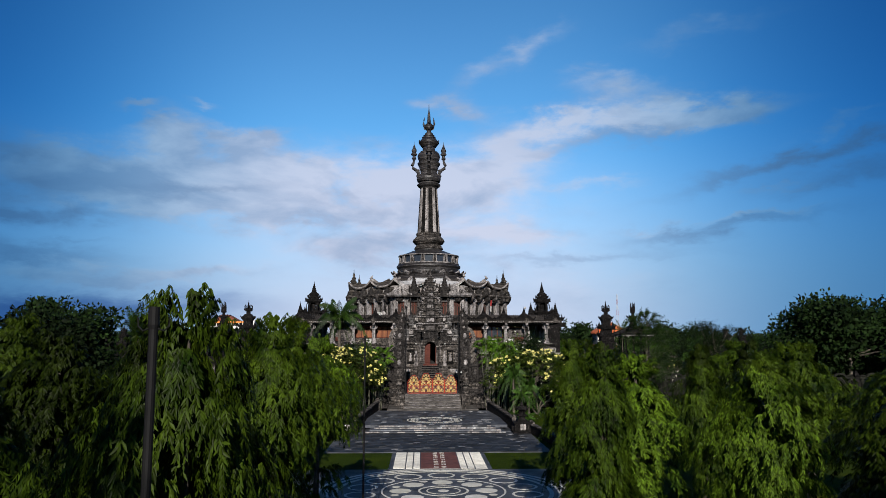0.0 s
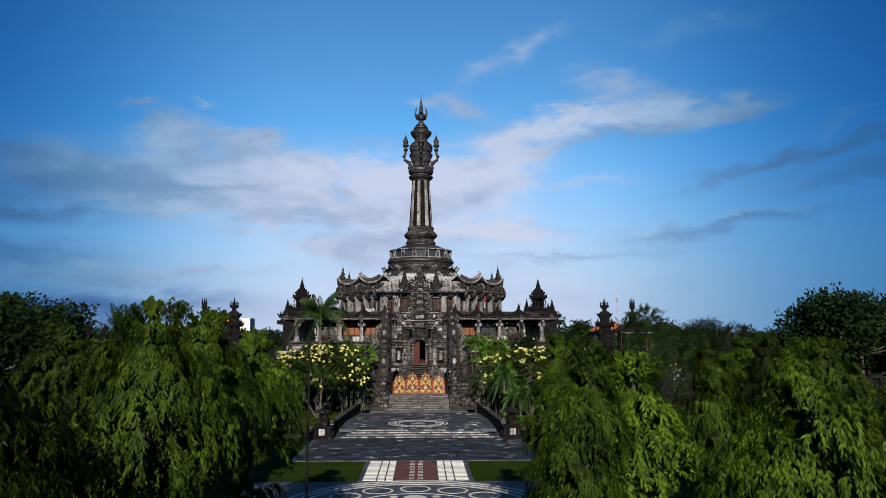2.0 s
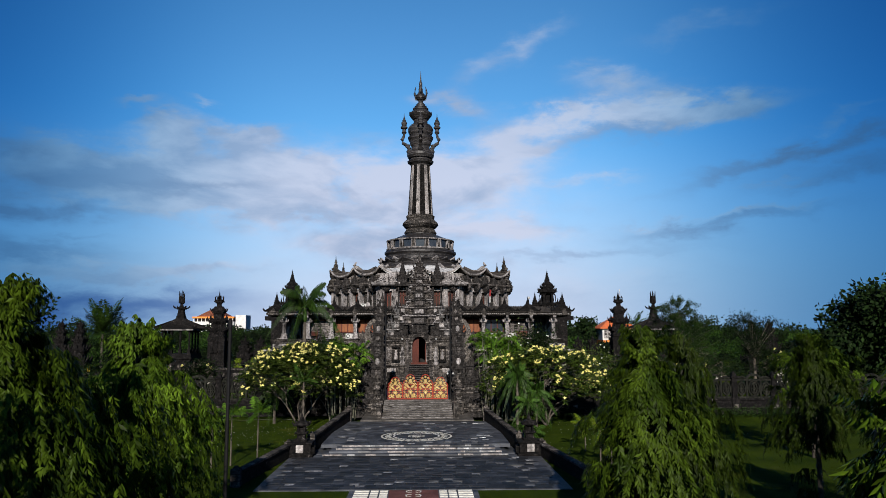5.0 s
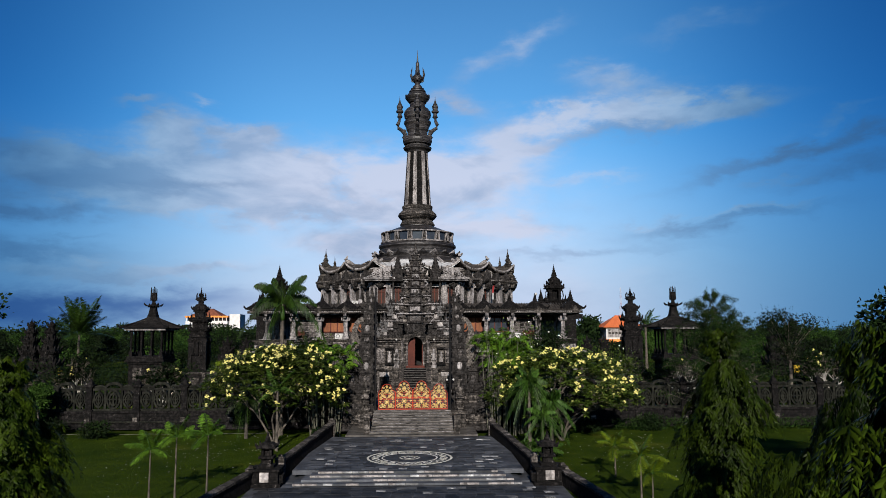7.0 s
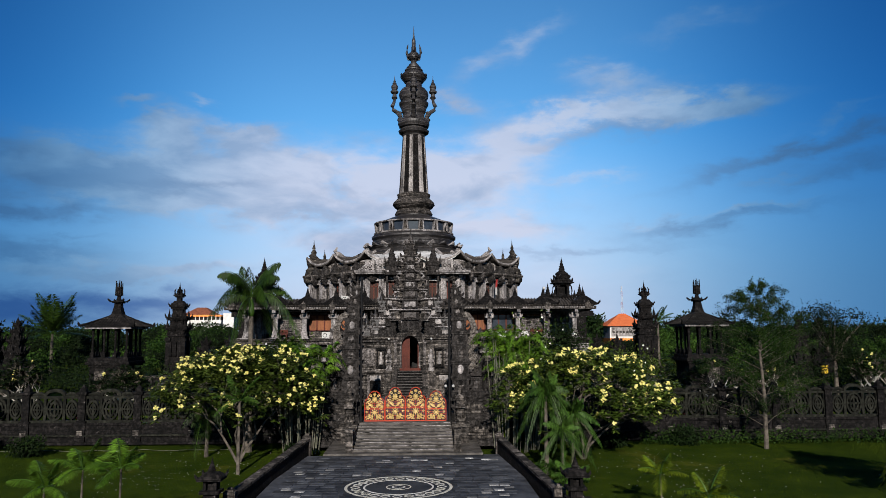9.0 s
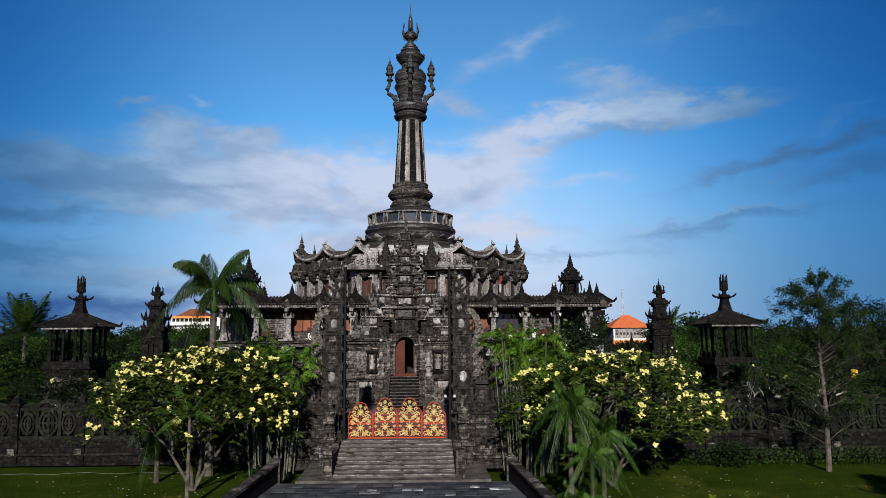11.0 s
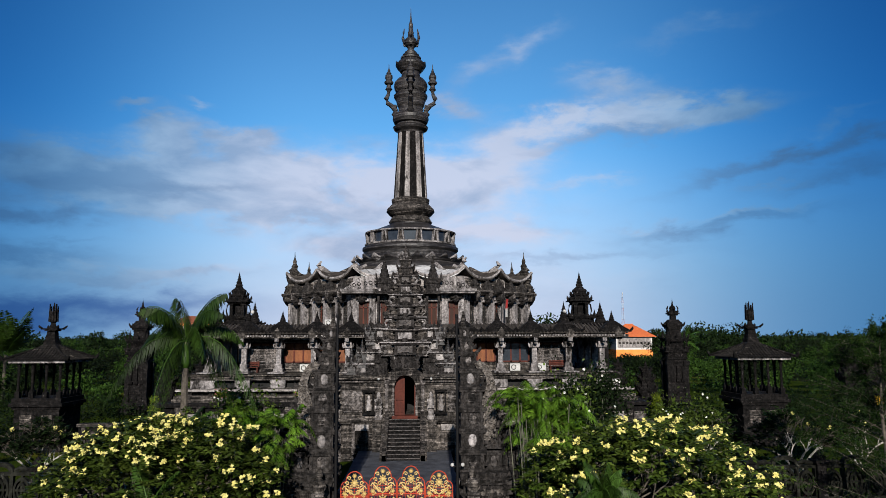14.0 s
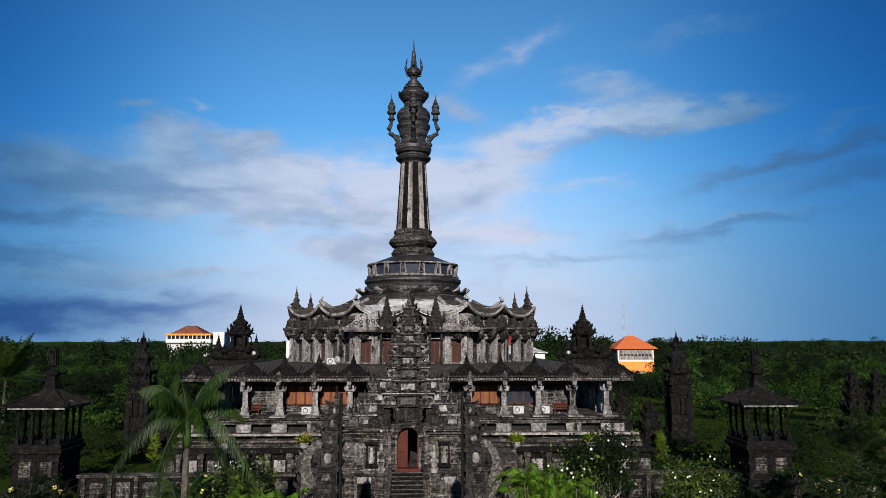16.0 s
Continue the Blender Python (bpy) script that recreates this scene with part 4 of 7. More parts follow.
# side gates that rise over the gallery ends
for s in (-1, 1):
    cx, cy = s * 18.7, 1.5
    g = Geo()
    g.slab(cx, cy, 3.3, 2.6, 8.8, 9.4).slab(cx, cy, 2.9, 2.4, 9.4, 9.9, .92)
    tier(g, rnd, cx, cy, 2.1, 1.8, 9.7, 10.5, .12, True, 20)
    tier(g, rnd, cx, cy, 1.35, 1.2, 10.5, 11.3, .12, True, 30)
    for sx in (-1, 1):
        for sy in (-1, 1):
            g.slab(cx + sx * .62, cy + sy * .62, .16, .16, 11.3, 12.8).slab(cx + sx * .62, cy + sy * .62, .22, .22, 11.3, 11.5).slab(cx + sx * .62, cy + sy * .62, .24, .24, 12.55, 12.8)
            g.tube([(cx + sx * .95, cy + sy * .8, 11.3), (cx + sx * 1.08, cy + sy * .9, 11.9), (cx + sx * 1.0, cy + sy * .85, 12.5), (cx + sx * .75, cy + sy * .7, 12.8)], [.1, .08, .08, .1], 6)
    g.slab(cx, cy, .3, .3, 11.3, 12.8)
    g.slab(cx, cy, 1.0, .98, 12.75, 12.9).slab(cx, cy, 1.3, 1.24, 12.9, 13.02).slab(cx, cy, 1.15, 1.1, 13.02, 13.12)
    g.lathe([(1.05, 13.1), (1.12, 13.25), (.85, 13.4), (.98, 13.65), (.72, 13.8), (.84, 14.05), (.8, 14.2), (.5, 14.4), (.3, 14.5)], 14, cx, cy)
    for k in range(12):
        a = k * math.pi / 6
        antefix(g, cx + 1.16 * math.cos(a), cy + 1.12 * math.sin(a), 13.0, .62, .15, (math.cos(a), math.sin(a)))
        antefix(g, cx + .9 * math.cos(a + .26), cy + .9 * math.sin(a + .26), 13.55, .5, .11, (math.cos(a), math.sin(a)))
    stupa(g, cx, cy, 14.35, 1.95, .46)
    for sx in (-1, 1):
        g.slab(cx + sx * 2.0, cy - 1.0, .95, .8, 9.9, 10.4, .7).slab(cx + sx * 2.0, cy - 1.0, .6, .6, 10.4, 11.0, .7)
        stupa(g, cx + sx * 2.0, cy - 1.0, 10.95, 2.0, .5)
        stupa(g, cx + sx * 1.25, cy - 1.5, 11.0, 1.1, .28)
        stupa(g, cx + sx * 2.9, cy - 1.7, 9.8, 1.2, .3)
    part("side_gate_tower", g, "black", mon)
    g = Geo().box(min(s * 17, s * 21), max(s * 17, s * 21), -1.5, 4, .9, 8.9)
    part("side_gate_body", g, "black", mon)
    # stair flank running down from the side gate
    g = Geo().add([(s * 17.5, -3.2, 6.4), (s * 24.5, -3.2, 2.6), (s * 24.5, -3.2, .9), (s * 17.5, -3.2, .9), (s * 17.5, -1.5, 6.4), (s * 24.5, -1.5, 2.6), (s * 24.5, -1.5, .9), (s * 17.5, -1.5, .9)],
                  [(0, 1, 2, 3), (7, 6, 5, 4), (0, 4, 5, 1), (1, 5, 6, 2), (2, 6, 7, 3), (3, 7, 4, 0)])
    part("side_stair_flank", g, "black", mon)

# ---- main gate ----
kori = thing("main_gate", "tall carved dark stone gate tower with a red door", "gate", at=(0, 0, 0))
FY = -29.4
g = Geo().box(-4.3, -.75, FY, -21, .9, 6.5).box(.75, 4.3, FY, -21, .9, 6.5).box(-.75, .75, FY, -21, 6.75, 7.0).box(-.75, .75, FY, -21, .9, 3.78)
part("body", g, "stone", kori, "andesite block walls")
# arched hood
n = 14
out = [(-1.1, 3.8), (-1.12, 6.2), (-1.3, 6.35), (-1.25, 6.6), (-1.0, 6.75), (-.7, 7.0), (.7, 7.0), (1.0, 6.75), (1.25, 6.6), (1.3, 6.35), (1.12, 6.2), (1.1, 3.8), (.70, 3.8)]
out += [(.70 * math.cos(math.pi * i / n), 5.75 + .78 * math.sin(math.pi * i / n)) for i in range(n + 1)] + [(-.70, 3.8)]
part("arch", Geo().extrude(out, FY - .42, FY + .1), "stone", kori)
out = [(.82 * math.cos(math.pi * i / n), 5.75 + .9 * math.sin(math.pi * i / n)) for i in range(n + 1)] + [(.70 * math.cos(math.pi * i / n), 5.75 + .78 * math.sin(math.pi * i / n)) for i in range(n, -1, -1)]
part("arch_rim", Geo().extrude(out, FY - .5, FY - .38), "stone", kori)
for s in (-1, 1):
    part("jamb", Geo().box(s * .77 - .07, s * .77 + .07, FY - .5, FY - .38, 3.8, 5.75), "carved", kori)
    part("pilaster", Geo().box(s * 1.2 - .1, s * 1.2 + .1, FY - .5, FY, 3.8, 6.2).box(s * 1.2 - .16, s * 1.2 + .16, FY - .55, FY, 5.95, 6.2).box(s * 1.2 - .16, s * 1.2 + .16, FY - .55, FY, 3.8, 4.1), "carved", kori)
part("threshold", Geo().box(-.85, .85, FY - .55, FY + .2, 3.7, 3.9), "door", kori, "worn red-brown threshold")
# near-black block in place of the passage's unlit depth
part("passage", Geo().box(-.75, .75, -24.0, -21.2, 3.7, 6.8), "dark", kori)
leaf_ = part("door_leaf", Geo().box(-.70, -.02, FY + .05, FY + .13, 3.9, 6.5), "door", kori, "red-brown carved wooden door leaf standing shut")
for z0, z1 in ((4.05, 4.75), (4.85, 5.5), (5.6, 6.15)):
    part("door_panel", Geo().box(-.60, -.12, FY, FY + .08, z0, z1), "door", leaf_)
part("door_leaf", Geo().box(.62, .70, FY + .1, FY + .8, 3.9, 6.4), "door", kori, "red-brown wooden door leaf standing open")
# mask block over the door and its cornice
g = Geo().box(-.92, .92, FY - .35, FY + .2, 6.95, 7.75)
bosses(g, rnd, 0, FY, .92, .38, 7.0, 7.75, 50, .34)
part("kala_mask", g, "darkcarved", kori)
for s in (-1, 1):
    part("lamp", Geo().lathe([(.04, 6.2), (.09, 6.26), (.07, 6.36)], 8, s * 1.75, FY - .35), "plastic", kori, "small white spotlight")
    # long cornice, framed panels, niches
    part("cornice", Geo().box(*sorted((s * 1.3, s * 4.4)), FY - .3, FY, 6.25, 6.38).box(*sorted((s * 1.25, s * 4.5)), FY - .42, FY, 6.38, 6.55).box(*sorted((s * 1.35, s * 4.4)), FY - .2, FY, 6.05, 6.15), "stone", kori)
    part("string_course", Geo().box(*sorted((s * 1.6, s * 4.5)), FY - .35, FY, 3.5, 3.7).box(*sorted((s * 1.6, s * 4.4)), FY - .25, FY, 3.38, 3.5), "stone", kori)
    part("framed_panel", Geo().box(*sorted((s * 2.85, s * 4.15)), FY - .16, FY, 4.1, 5.5).box(*sorted((s * 2.95, s * 4.05)), FY - .24, FY, 4.25, 5.35), "carved", kori)
    nic = part("niche", Geo().box(s * 2.4 - .36, s * 2.4 - .24, FY - .28, FY, 4.1, 5.4).box(s * 2.4 + .24, s * 2.4 + .36, FY - .28, FY, 4.1, 5.4).box(s * 2.4 - .42, s * 2.4 + .42, FY - .32, FY, 5.4, 5.55).box(s * 2.4 - .42, s * 2.4 + .42, FY - .32, FY, 3.95, 4.1), "black", kori)
    part("niche_relief", Geo().lathe([(.18, 4.2), (.2, 4.5), (.12, 4.62), (.16, 4.85), (.08, 4.95), (.11, 5.08), (.04, 5.2)], 8, s * 2.4, FY - .12), "pale", nic)
    part("relief_panel", Geo().box(s * 2.9 - .5, s * 2.9 + .5, FY - .14, FY, 2.9, 3.3), "pale", kori)
    for x in (1.75, 3.4, 4.3):
        part("pilaster", Geo().box(s * x - .1, s * x + .1, FY - .22, FY, .9, 3.4), "carved", kori)
    # stepped wings of the tower
    for hx, x0, z0, z1 in ((.75, 2.95, 6.55, 7.35), (.7, 2.35, 7.35, 8.1), (.6, 1.95, 8.1, 8.9), (.45, 1.7, 8.9, 9.7)):
        g = Geo()
        for q in (-.6, 0, .6):
            stupa(g, s * x0 + q * hx, FY + .25, z1 - .05, .5, .13)
        tier(g, rnd, s * x0, FY + .9, hx, .8, z0, z1, .14, True, 12)
        antefix(g, s * (x0 + hx), FY + .1, z1, .55, .13, (s, -.5))
        sw = part("stepped_wing", g, "darkcarved", kori)
        part("ledge", Geo().slab(s * x0, FY + .9, hx * 1.2, .97, z1 - .12, z1 - .03), "weather", sw)
        part("relief_panel", Geo().box(s * x0 - hx * .4, s * x0 + hx * .4, FY + .05, FY + .2, z0 + .15, z0 + .55), "pale", sw)
    for x, z in ((3.6, 6.9), (2.9, 7.4), (2.35, 8.9)):
        g = Geo()
        tier(g, rnd, s * x, FY + .3, .28, .3, z - .4, z + .5, .2, True, 8)
        stupa(g, s * x, FY + .3, z + .5, 1.1, .24)
        part("corner_spire", g, "tower", kori)
for s in (-1, 1):
    g = Geo().box(*sorted((s * 1.2, s * 2.5)), FY + .2, -21, 6.5, 8.2)
    bosses(g, rnd, s * 1.85, FY + 1, .65, .8, 6.6, 8.1, 24, .4)
    part("shoulder", g, "darkcarved", kori)
# middle tower: cornices and rows of carved figures
for i, (hx, z0, z1) in enumerate(((1.45, 7.75, 8.75), (1.35, 8.75, 9.6), (1.2, 9.6, 10.45), (1.1, 10.45, 11.25), (.98, 11.25, 12.0), (.85, 12.0, 12.7), (.7, 12.7, 13.35), (.52, 13.35, 13.95), (.36, 13.95, 14.5))):
    g = Geo()
    y = -28.0 + (z0 - 7.7) * .1
    tier(g, rnd, 0, y, hx, hx * .95, z0, z1, .16, True, 7)
    tt = part("tower_tier", g, "darkcarved", kori)
    h = z1 - z0
    # weathered ledge, central panel and side scrolls of the tier
    part("ledge", Geo().slab(0, y, hx * 1.22, hx * 1.16, z1 - h * .10, z1 - h * .02), "weather" if i in (0, 2, 4) else "carved", tt)
    part("front_bay", Geo().box(-hx * .5, hx * .5, y - hx * 1.3, y, z0 + h * .1, z0 + h * .8).box(-hx * .62, hx * .62, y - hx * 1.42, y, z0 + h * .8, z0 + h * .92), "darkcarved", tt)
    part("ledge", Geo().slab(0, y, hx * 1.12, hx * 1.08, z0 + h * .02, z0 + h * .08), "carved", tt)
    for q in (-1, 1):
        part("corner_block", Geo().slab(q * hx * .72, y - hx * .85, hx * .16, hx * .18, z0 + h * .2, z0 + h * .66).slab(q * hx * .72, y - hx * .85, hx * .22, hx * .24, z0 + h * .52, z0 + h * .68), "stone", tt)
    if i < 7:
        part("relief_panel", Geo().box(-hx * .34, hx * .34, y - hx * 1.36, y - hx * 1.2, z0 + h * .22, z0 + h * .70).box(-hx * .2, hx * .2, y - hx * 1.44, y - hx * 1.2, z0 + h * .3, z0 + h * .62), "weather" if i % 2 else "wing", tt)
        for s in (-1, 1):
            sc = Geo().tube([(s * hx * .95, y - hx * .98, z0 + h * .15), (s * hx * 1.2, y - hx * 1.0, z0 + h * .4), (s * hx * 1.08, y - hx * 1.0, z0 + h * .68), (s * hx * .8, y - hx * 1.02, z0 + h * .72), (s * hx * .72, y - hx * 1.04, z0 + h * .5)], [.09, .1, .09, .07, .05], 6)
            part("side_scroll", sc, "weather" if i % 2 == 0 else "stone", tt)
part("tower_finial", (lambda g: (stupa(g, 0, -27.4, 14.4, 1.4, .26), g)[1])(Geo()), "carved", kori)
for i, (x, z, s) in enumerate(((-.42, 8.25, .3), (.42, 8.25, .3), (-.38, 8.85, .24), (.38, 8.85, .24), (-1.15, 8.6, .3), (1.15, 8.6, .3), (0, 9.1, .2), (-.45, 9.95, .24), (.45, 9.95, .24), (0, 10.0, .22), (-.35, 10.8, .2), (.35, 10.8, .2), (0, 11.6, .18), (-1.3, 8.1, .22), (1.3, 8.1, .22))):
    g = Geo().lathe([(s * .6, z - s), (s * .95, z - s * .5), (s * .7, z), (s * .8, z + s * .3), (s * .35, z + s * .5), (s * .5, z + s * .8), (s * .15, z + s * 1.15)], 8, x, -29.45 + (z - 8) * .22)
    part("relief_figure", g, "wing" if i % 4 != 3 else "stone", kori)
# stair to the door
for i in range(11):
    st = part("step", Geo().box(-1.02, 1.02, -33.9 + .38 * i, FY - .1, 1.6 + .19 * i, 1.79 + .19 * i), "black", kori)
    # paler strip along each edge stands in for the highlight there
    part("nosing", Geo().box(-1.0, 1.0, -33.95 + .38 * i, -33.8 + .38 * i, 1.75 + .19 * i, 1.796 + .19 * i), "wing", st)
for s in (-1, 1):
    for nm, a, b, dz, mt in (("balustrade", 1.02, 1.42, .0, "stone"), ("handrail", 1.04, 1.3, .12, "stone")):
        part(nm, Geo().add([(s * a, -34.2, 1.6), (s * b, -34.2, 1.6), (s * b, FY - .1, 1.6), (s * a, FY - .1, 1.6), (s * a, -34.2, 2.0 + dz), (s * b, -34.2, 2.0 + dz), (s * b, FY - .2, 4.2 + dz), (s * a, FY - .2, 4.2 + dz)],
                           [(3, 2, 1, 0), (4, 5, 6, 7), (0, 1, 5, 4), (1, 2, 6, 5), (2, 3, 7, 6), (3, 0, 4, 7)]), mt, kori)
    g = Geo()
    tier(g, rnd, s * 5.6, -26.0, 1.8, 2.8, .9, 4.2, .06, False, 40)
    part("wing_wall", g, "carved", kori)


def guardian(x, y, z, h, label, slim=.55, mat_="pale"):
    g = Geo()
    P = ((.34, 0), (.36, .1), (.24, .16), (.3, .3), (.24, .5), (.32, .62), (.3, .74), (.13, .78), (.19, .84), (.17, .92), (.07, 1.0))
    g.lathe([(a * h * slim, z + b * h) for a, b in P], 10, x, y)
    bosses(g, random.Random(int(h * 10)), x, y, h * slim * .25, h * slim * .25, z, z + h * .8, 30, h * .14)
    g.box(x - h * .12, x + h * .12, y - h * .2, y, z + h * .42, z + h * .52)
    return solo("statue", g, mat_, label, "statue", "guardian statues")


for s in (-1, 1):
    g = solo("pedestal", Geo().slab(s * 1.72, -30.2, .36, .4, 1.6, 3.55).slab(s * 1.72, -30.2, .42, .46, 3.55, 3.7), "stone", "square carved stone pedestal beside the upper stair", "pedestal")
    guardian(s * 1.72, -30.2, 3.7, 1.75, "weathered grey stone guardian figure on a pedestal beside the door", .42, "pale")

# ---- split gate ----
split_halves = []
for s in (-1, 1):
    pyl = thing("split_gate_half", "half of a dark carved split gate, stepped on its outer side", "gate", "split gate halves")
    split_halves.append(pyl)
    g = Geo()
    tier(g, rnd, s * 4.05, -46.1, 1.35, 1.6, .3, 1.75, .05, False, 16)
    tier(g, rnd, s * 3.95, -46.0, 1.2, 1.4, 1.75, 3.3, .05, False, 16)
    part("base", g, "darkcarved", pyl)
    def block(cx, hx, hy, z0, z1, tone):
        """A framed block with an oval relief, a ledge and outward scrolls."""
        h = z1 - z0
        y = -46.0
        g = Geo().slab(cx, y, hx, hy, z0, z1).slab(cx, y, hx * 1.08, hy * 1.05, z0, z0 + h * .1).slab(cx, y, hx * 1.14, hy * 1.08, z1 - h * .22, z1 - h * .1).slab(cx, y, hx * 1.24, hy * 1.12, z1 - h * .1, z1)
        for sx in (-1, 1):
            g.box(cx + sx * hx * .8 - .05, cx + sx * hx * .8 + .05, y - hy - .07, y - hy + .05, z0 + h * .1, z1 - h * .22)
        antefix(g, cx + s * hx * 1.1, y - hy * .7, z1, h * .38, .11, (s, -.4))
        antefix(g, cx + s * hx * 1.1, y - hy * .9, z0 + h * .25, h * .4, .09, (s, 0))
        bosses(g, rnd, cx, y, hx, hy, z0 + h * .1, z1, 12, .3)
        ob = part("block", g, "darkcarved", pyl)
        vs = []
        ov = Geo().lathe([(.06, -.30), (.15, -.22), (.19, 0), (.15, .2), (.06, .28)], 10)
        part("oval_relief", ov.turned(Matrix.Translation((cx, y - hy, (z0 + z1) / 2 - h * .04)) @ Matrix.Diagonal((hx / .5, .5, h, 1))), tone, ob)

    for i, z0 in enumerate((3.3, 4.2, 5.1, 6.0, 6.85, 7.65, 8.35, 8.95)):
        z1 = (4.2, 5.1, 6.0, 6.85, 7.65, 8.35, 8.95, 9.45)[i]
        k = (1, 1, 1, .96, .86, .72, .56, .42)[i]
        block(s * (2.74 + .5 * k), .5 * k, .95 * k + .1, z0, z1, "weather" if i % 3 == 1 else "carved")
        if i < 4:
            k2 = (1, .95, .85, .7)[i]
            block(s * (3.82 + .36 * k2), .36 * k2, .8 * k2, z0, z1 - .06, "stone" if i % 2 else "wing")
        if i < 2:
            block(s * (4.58 + .3 * (1 - .2 * i)), .3 * (1 - .2 * i), .65, z0, z1 - .1, "stone")
    part("spire", (lambda g: (stupa(g, s * 2.92, -46.0, 9.4, .9, .17), g)[1])(Geo()), "stone", pyl)
    # curled wing on the outer side
    g = Geo()
    out = [(3.6, 4.6), (4.0, 4.6), (4.2, 5.2), (4.3, 5.8), (4.25, 6.2), (4.28, 6.7), (4.2, 7.2), (4.05, 7.6), (3.8, 7.9), (3.55, 8.0), (3.35, 7.85), (3.45, 7.65), (3.65, 7.6), (3.82, 7.35), (3.88, 7.0), (3.8, 6.6), (3.65, 6.2), (3.72, 5.8), (3.7, 5.2)]
    g.extrude([(s * a, b) for a, b in (out if s > 0 else out[::-1])], -47.02, -46.6)
    # rows of feathers
    for i in range(5):
        for j in range(9):
            z = 4.8 + .28 * j + .07 * (i % 2)
            x = 3.74 + .115 * i
            if z < 6.9 or i > 1:
                antefix(g, s * x, -47.01, z - .1, .2, .05, (s * .3, -.8))
    part("wing", g, "plume", pyl, "grey-brown curled carved stone wing")
    # statue on the cheek wall
    ped = solo("pedestal", Geo().slab(s * 3.15, -48.3, .42, .5, .5, 1.5).slab(s * 3.15, -48.3, .5, .56, 1.5, 1.65), "stone", "carved stone pedestal beside the front stair", "pedestal")
    guardian(s * 3.15, -48.3, 1.65, 2.1, "tall weathered grey stone guardian figure flanking the front stair", .40, "stone")
    part("cheek_wall", Geo().box(*sorted((s * 2.64, s * 2.98)), -51.6, -47.6, .5, 1.5).box(*sorted((s * 2.62, s * 3.0)), -51.8, -51.2, .5, 1.75), "stone", stair)


# ---- garden walls and small buildings ----
def low_wall(name, pts, w, h, label):
    """A low wall along points on the ground, with a coping."""
    t = thing(name, label, "wall", "low side walls")
    for (x0, y0, z0), (x1, y1, z1) in zip(pts, pts[1:]):
        u = Vector((x1 - x0, y1 - y0, 0)).normalized()
        n = Vector((-u.y, u.x, 0))
        for nm, ww, a, b, mt in (("body", w, -.3, h, "black"), ("coping", w * 1.35, h, h + .1, "stone")):
            vs = []
            for z in (a, b):
                for (px, py, pz), s in (((x0, y0, z0), -1), ((x0, y0, z0), 1), ((x1, y1, z1), 1), ((x1, y1, z1), -1)):
                    vs.append((px + n.x * s * ww / 2, py + n.y * s * ww / 2, pz + z))
            part(nm, Geo().add(vs, [(0, 1, 2, 3), (7, 6, 5, 4), (0, 4, 5, 1), (1, 5, 6, 2), (2, 6, 7, 3), (3, 7, 4, 0)]), mt, t)
        ln = math.hypot(x1 - x0, y1 - y0)
        k = max(1, int(ln / 6.0))
        for i in range(k + 1):
            q = i / k
            x, y, z = x0 + (x1 - x0) * q, y0 + (y1 - y0) * q, z0 + (z1 - z0) * q
            part("post", Geo().slab(x, y, w * .75, w * .75, z - .2, z + h + .2).slab(x, y, w * .5, w * .5, z + h + .2, z + h + .34, .5), "stone", t)
    return t


for s in (-1, 1):
    low_wall("low_wall", [(s * 5.0, -51.6, .5), (s * 5.95, -63.3, .15)], .28, .75, "dark stone low wall with coping beside the paved forecourt")
    low_wall("low_wall", [(s * 7.0, -64.6, .05), (s * 7.9, -72.5, 0)], .28, .6, "dark stone low wall with coping at the edge of the lawn")
    lan = thing("stone_lantern", "carved dark stone lantern on a stepped plinth", "lantern", "stone lanterns")
    x, y = s * 6.35, -64.3
    part("plinth", Geo().slab(x, y, .72, .72, -.1, .2).slab(x, y, .6, .6, .2, .75).slab(x, y, .68, .68, .75, .85).slab(x, y, .78, .3, .2, .55), "black", lan)
    part("plaque", Geo().box(x - .2, x + .2, y - .66, y - .55, .3, .72), "pale", lan, "pale carved plaque")
    part("pedestal", Geo().slab(x, y, .36, .36, .85, .98).slab(x, y, .22, .22, .98, 1.25).slab(x, y, .34, .34, 1.25, 1.36), "black", lan)
    for sx in (-1, 1):
        for sy in (-1, 1):
            part("post", Geo().slab(x + sx * .18, y + sy * .18, .05, .05, 1.36, 1.7), "black", lan)
    part("lamp_house", Geo().slab(x, y, .1, .1, 1.36, 1.7), "black", lan)
    g = Geo().slab(x, y, .42, .42, 1.7, 1.8).slab(x, y, .4, .4, 1.8, 1.95, .55)
    for sx in (-1, 1):
        for sy in (-1, 1):
            antefix(g, x + sx * .36, y + sy * .36, 1.76, .22, .06, (sx, sy))
    stupa(g, x, y, 1.93, .55, .16)
    part("roof", g, "black", lan)

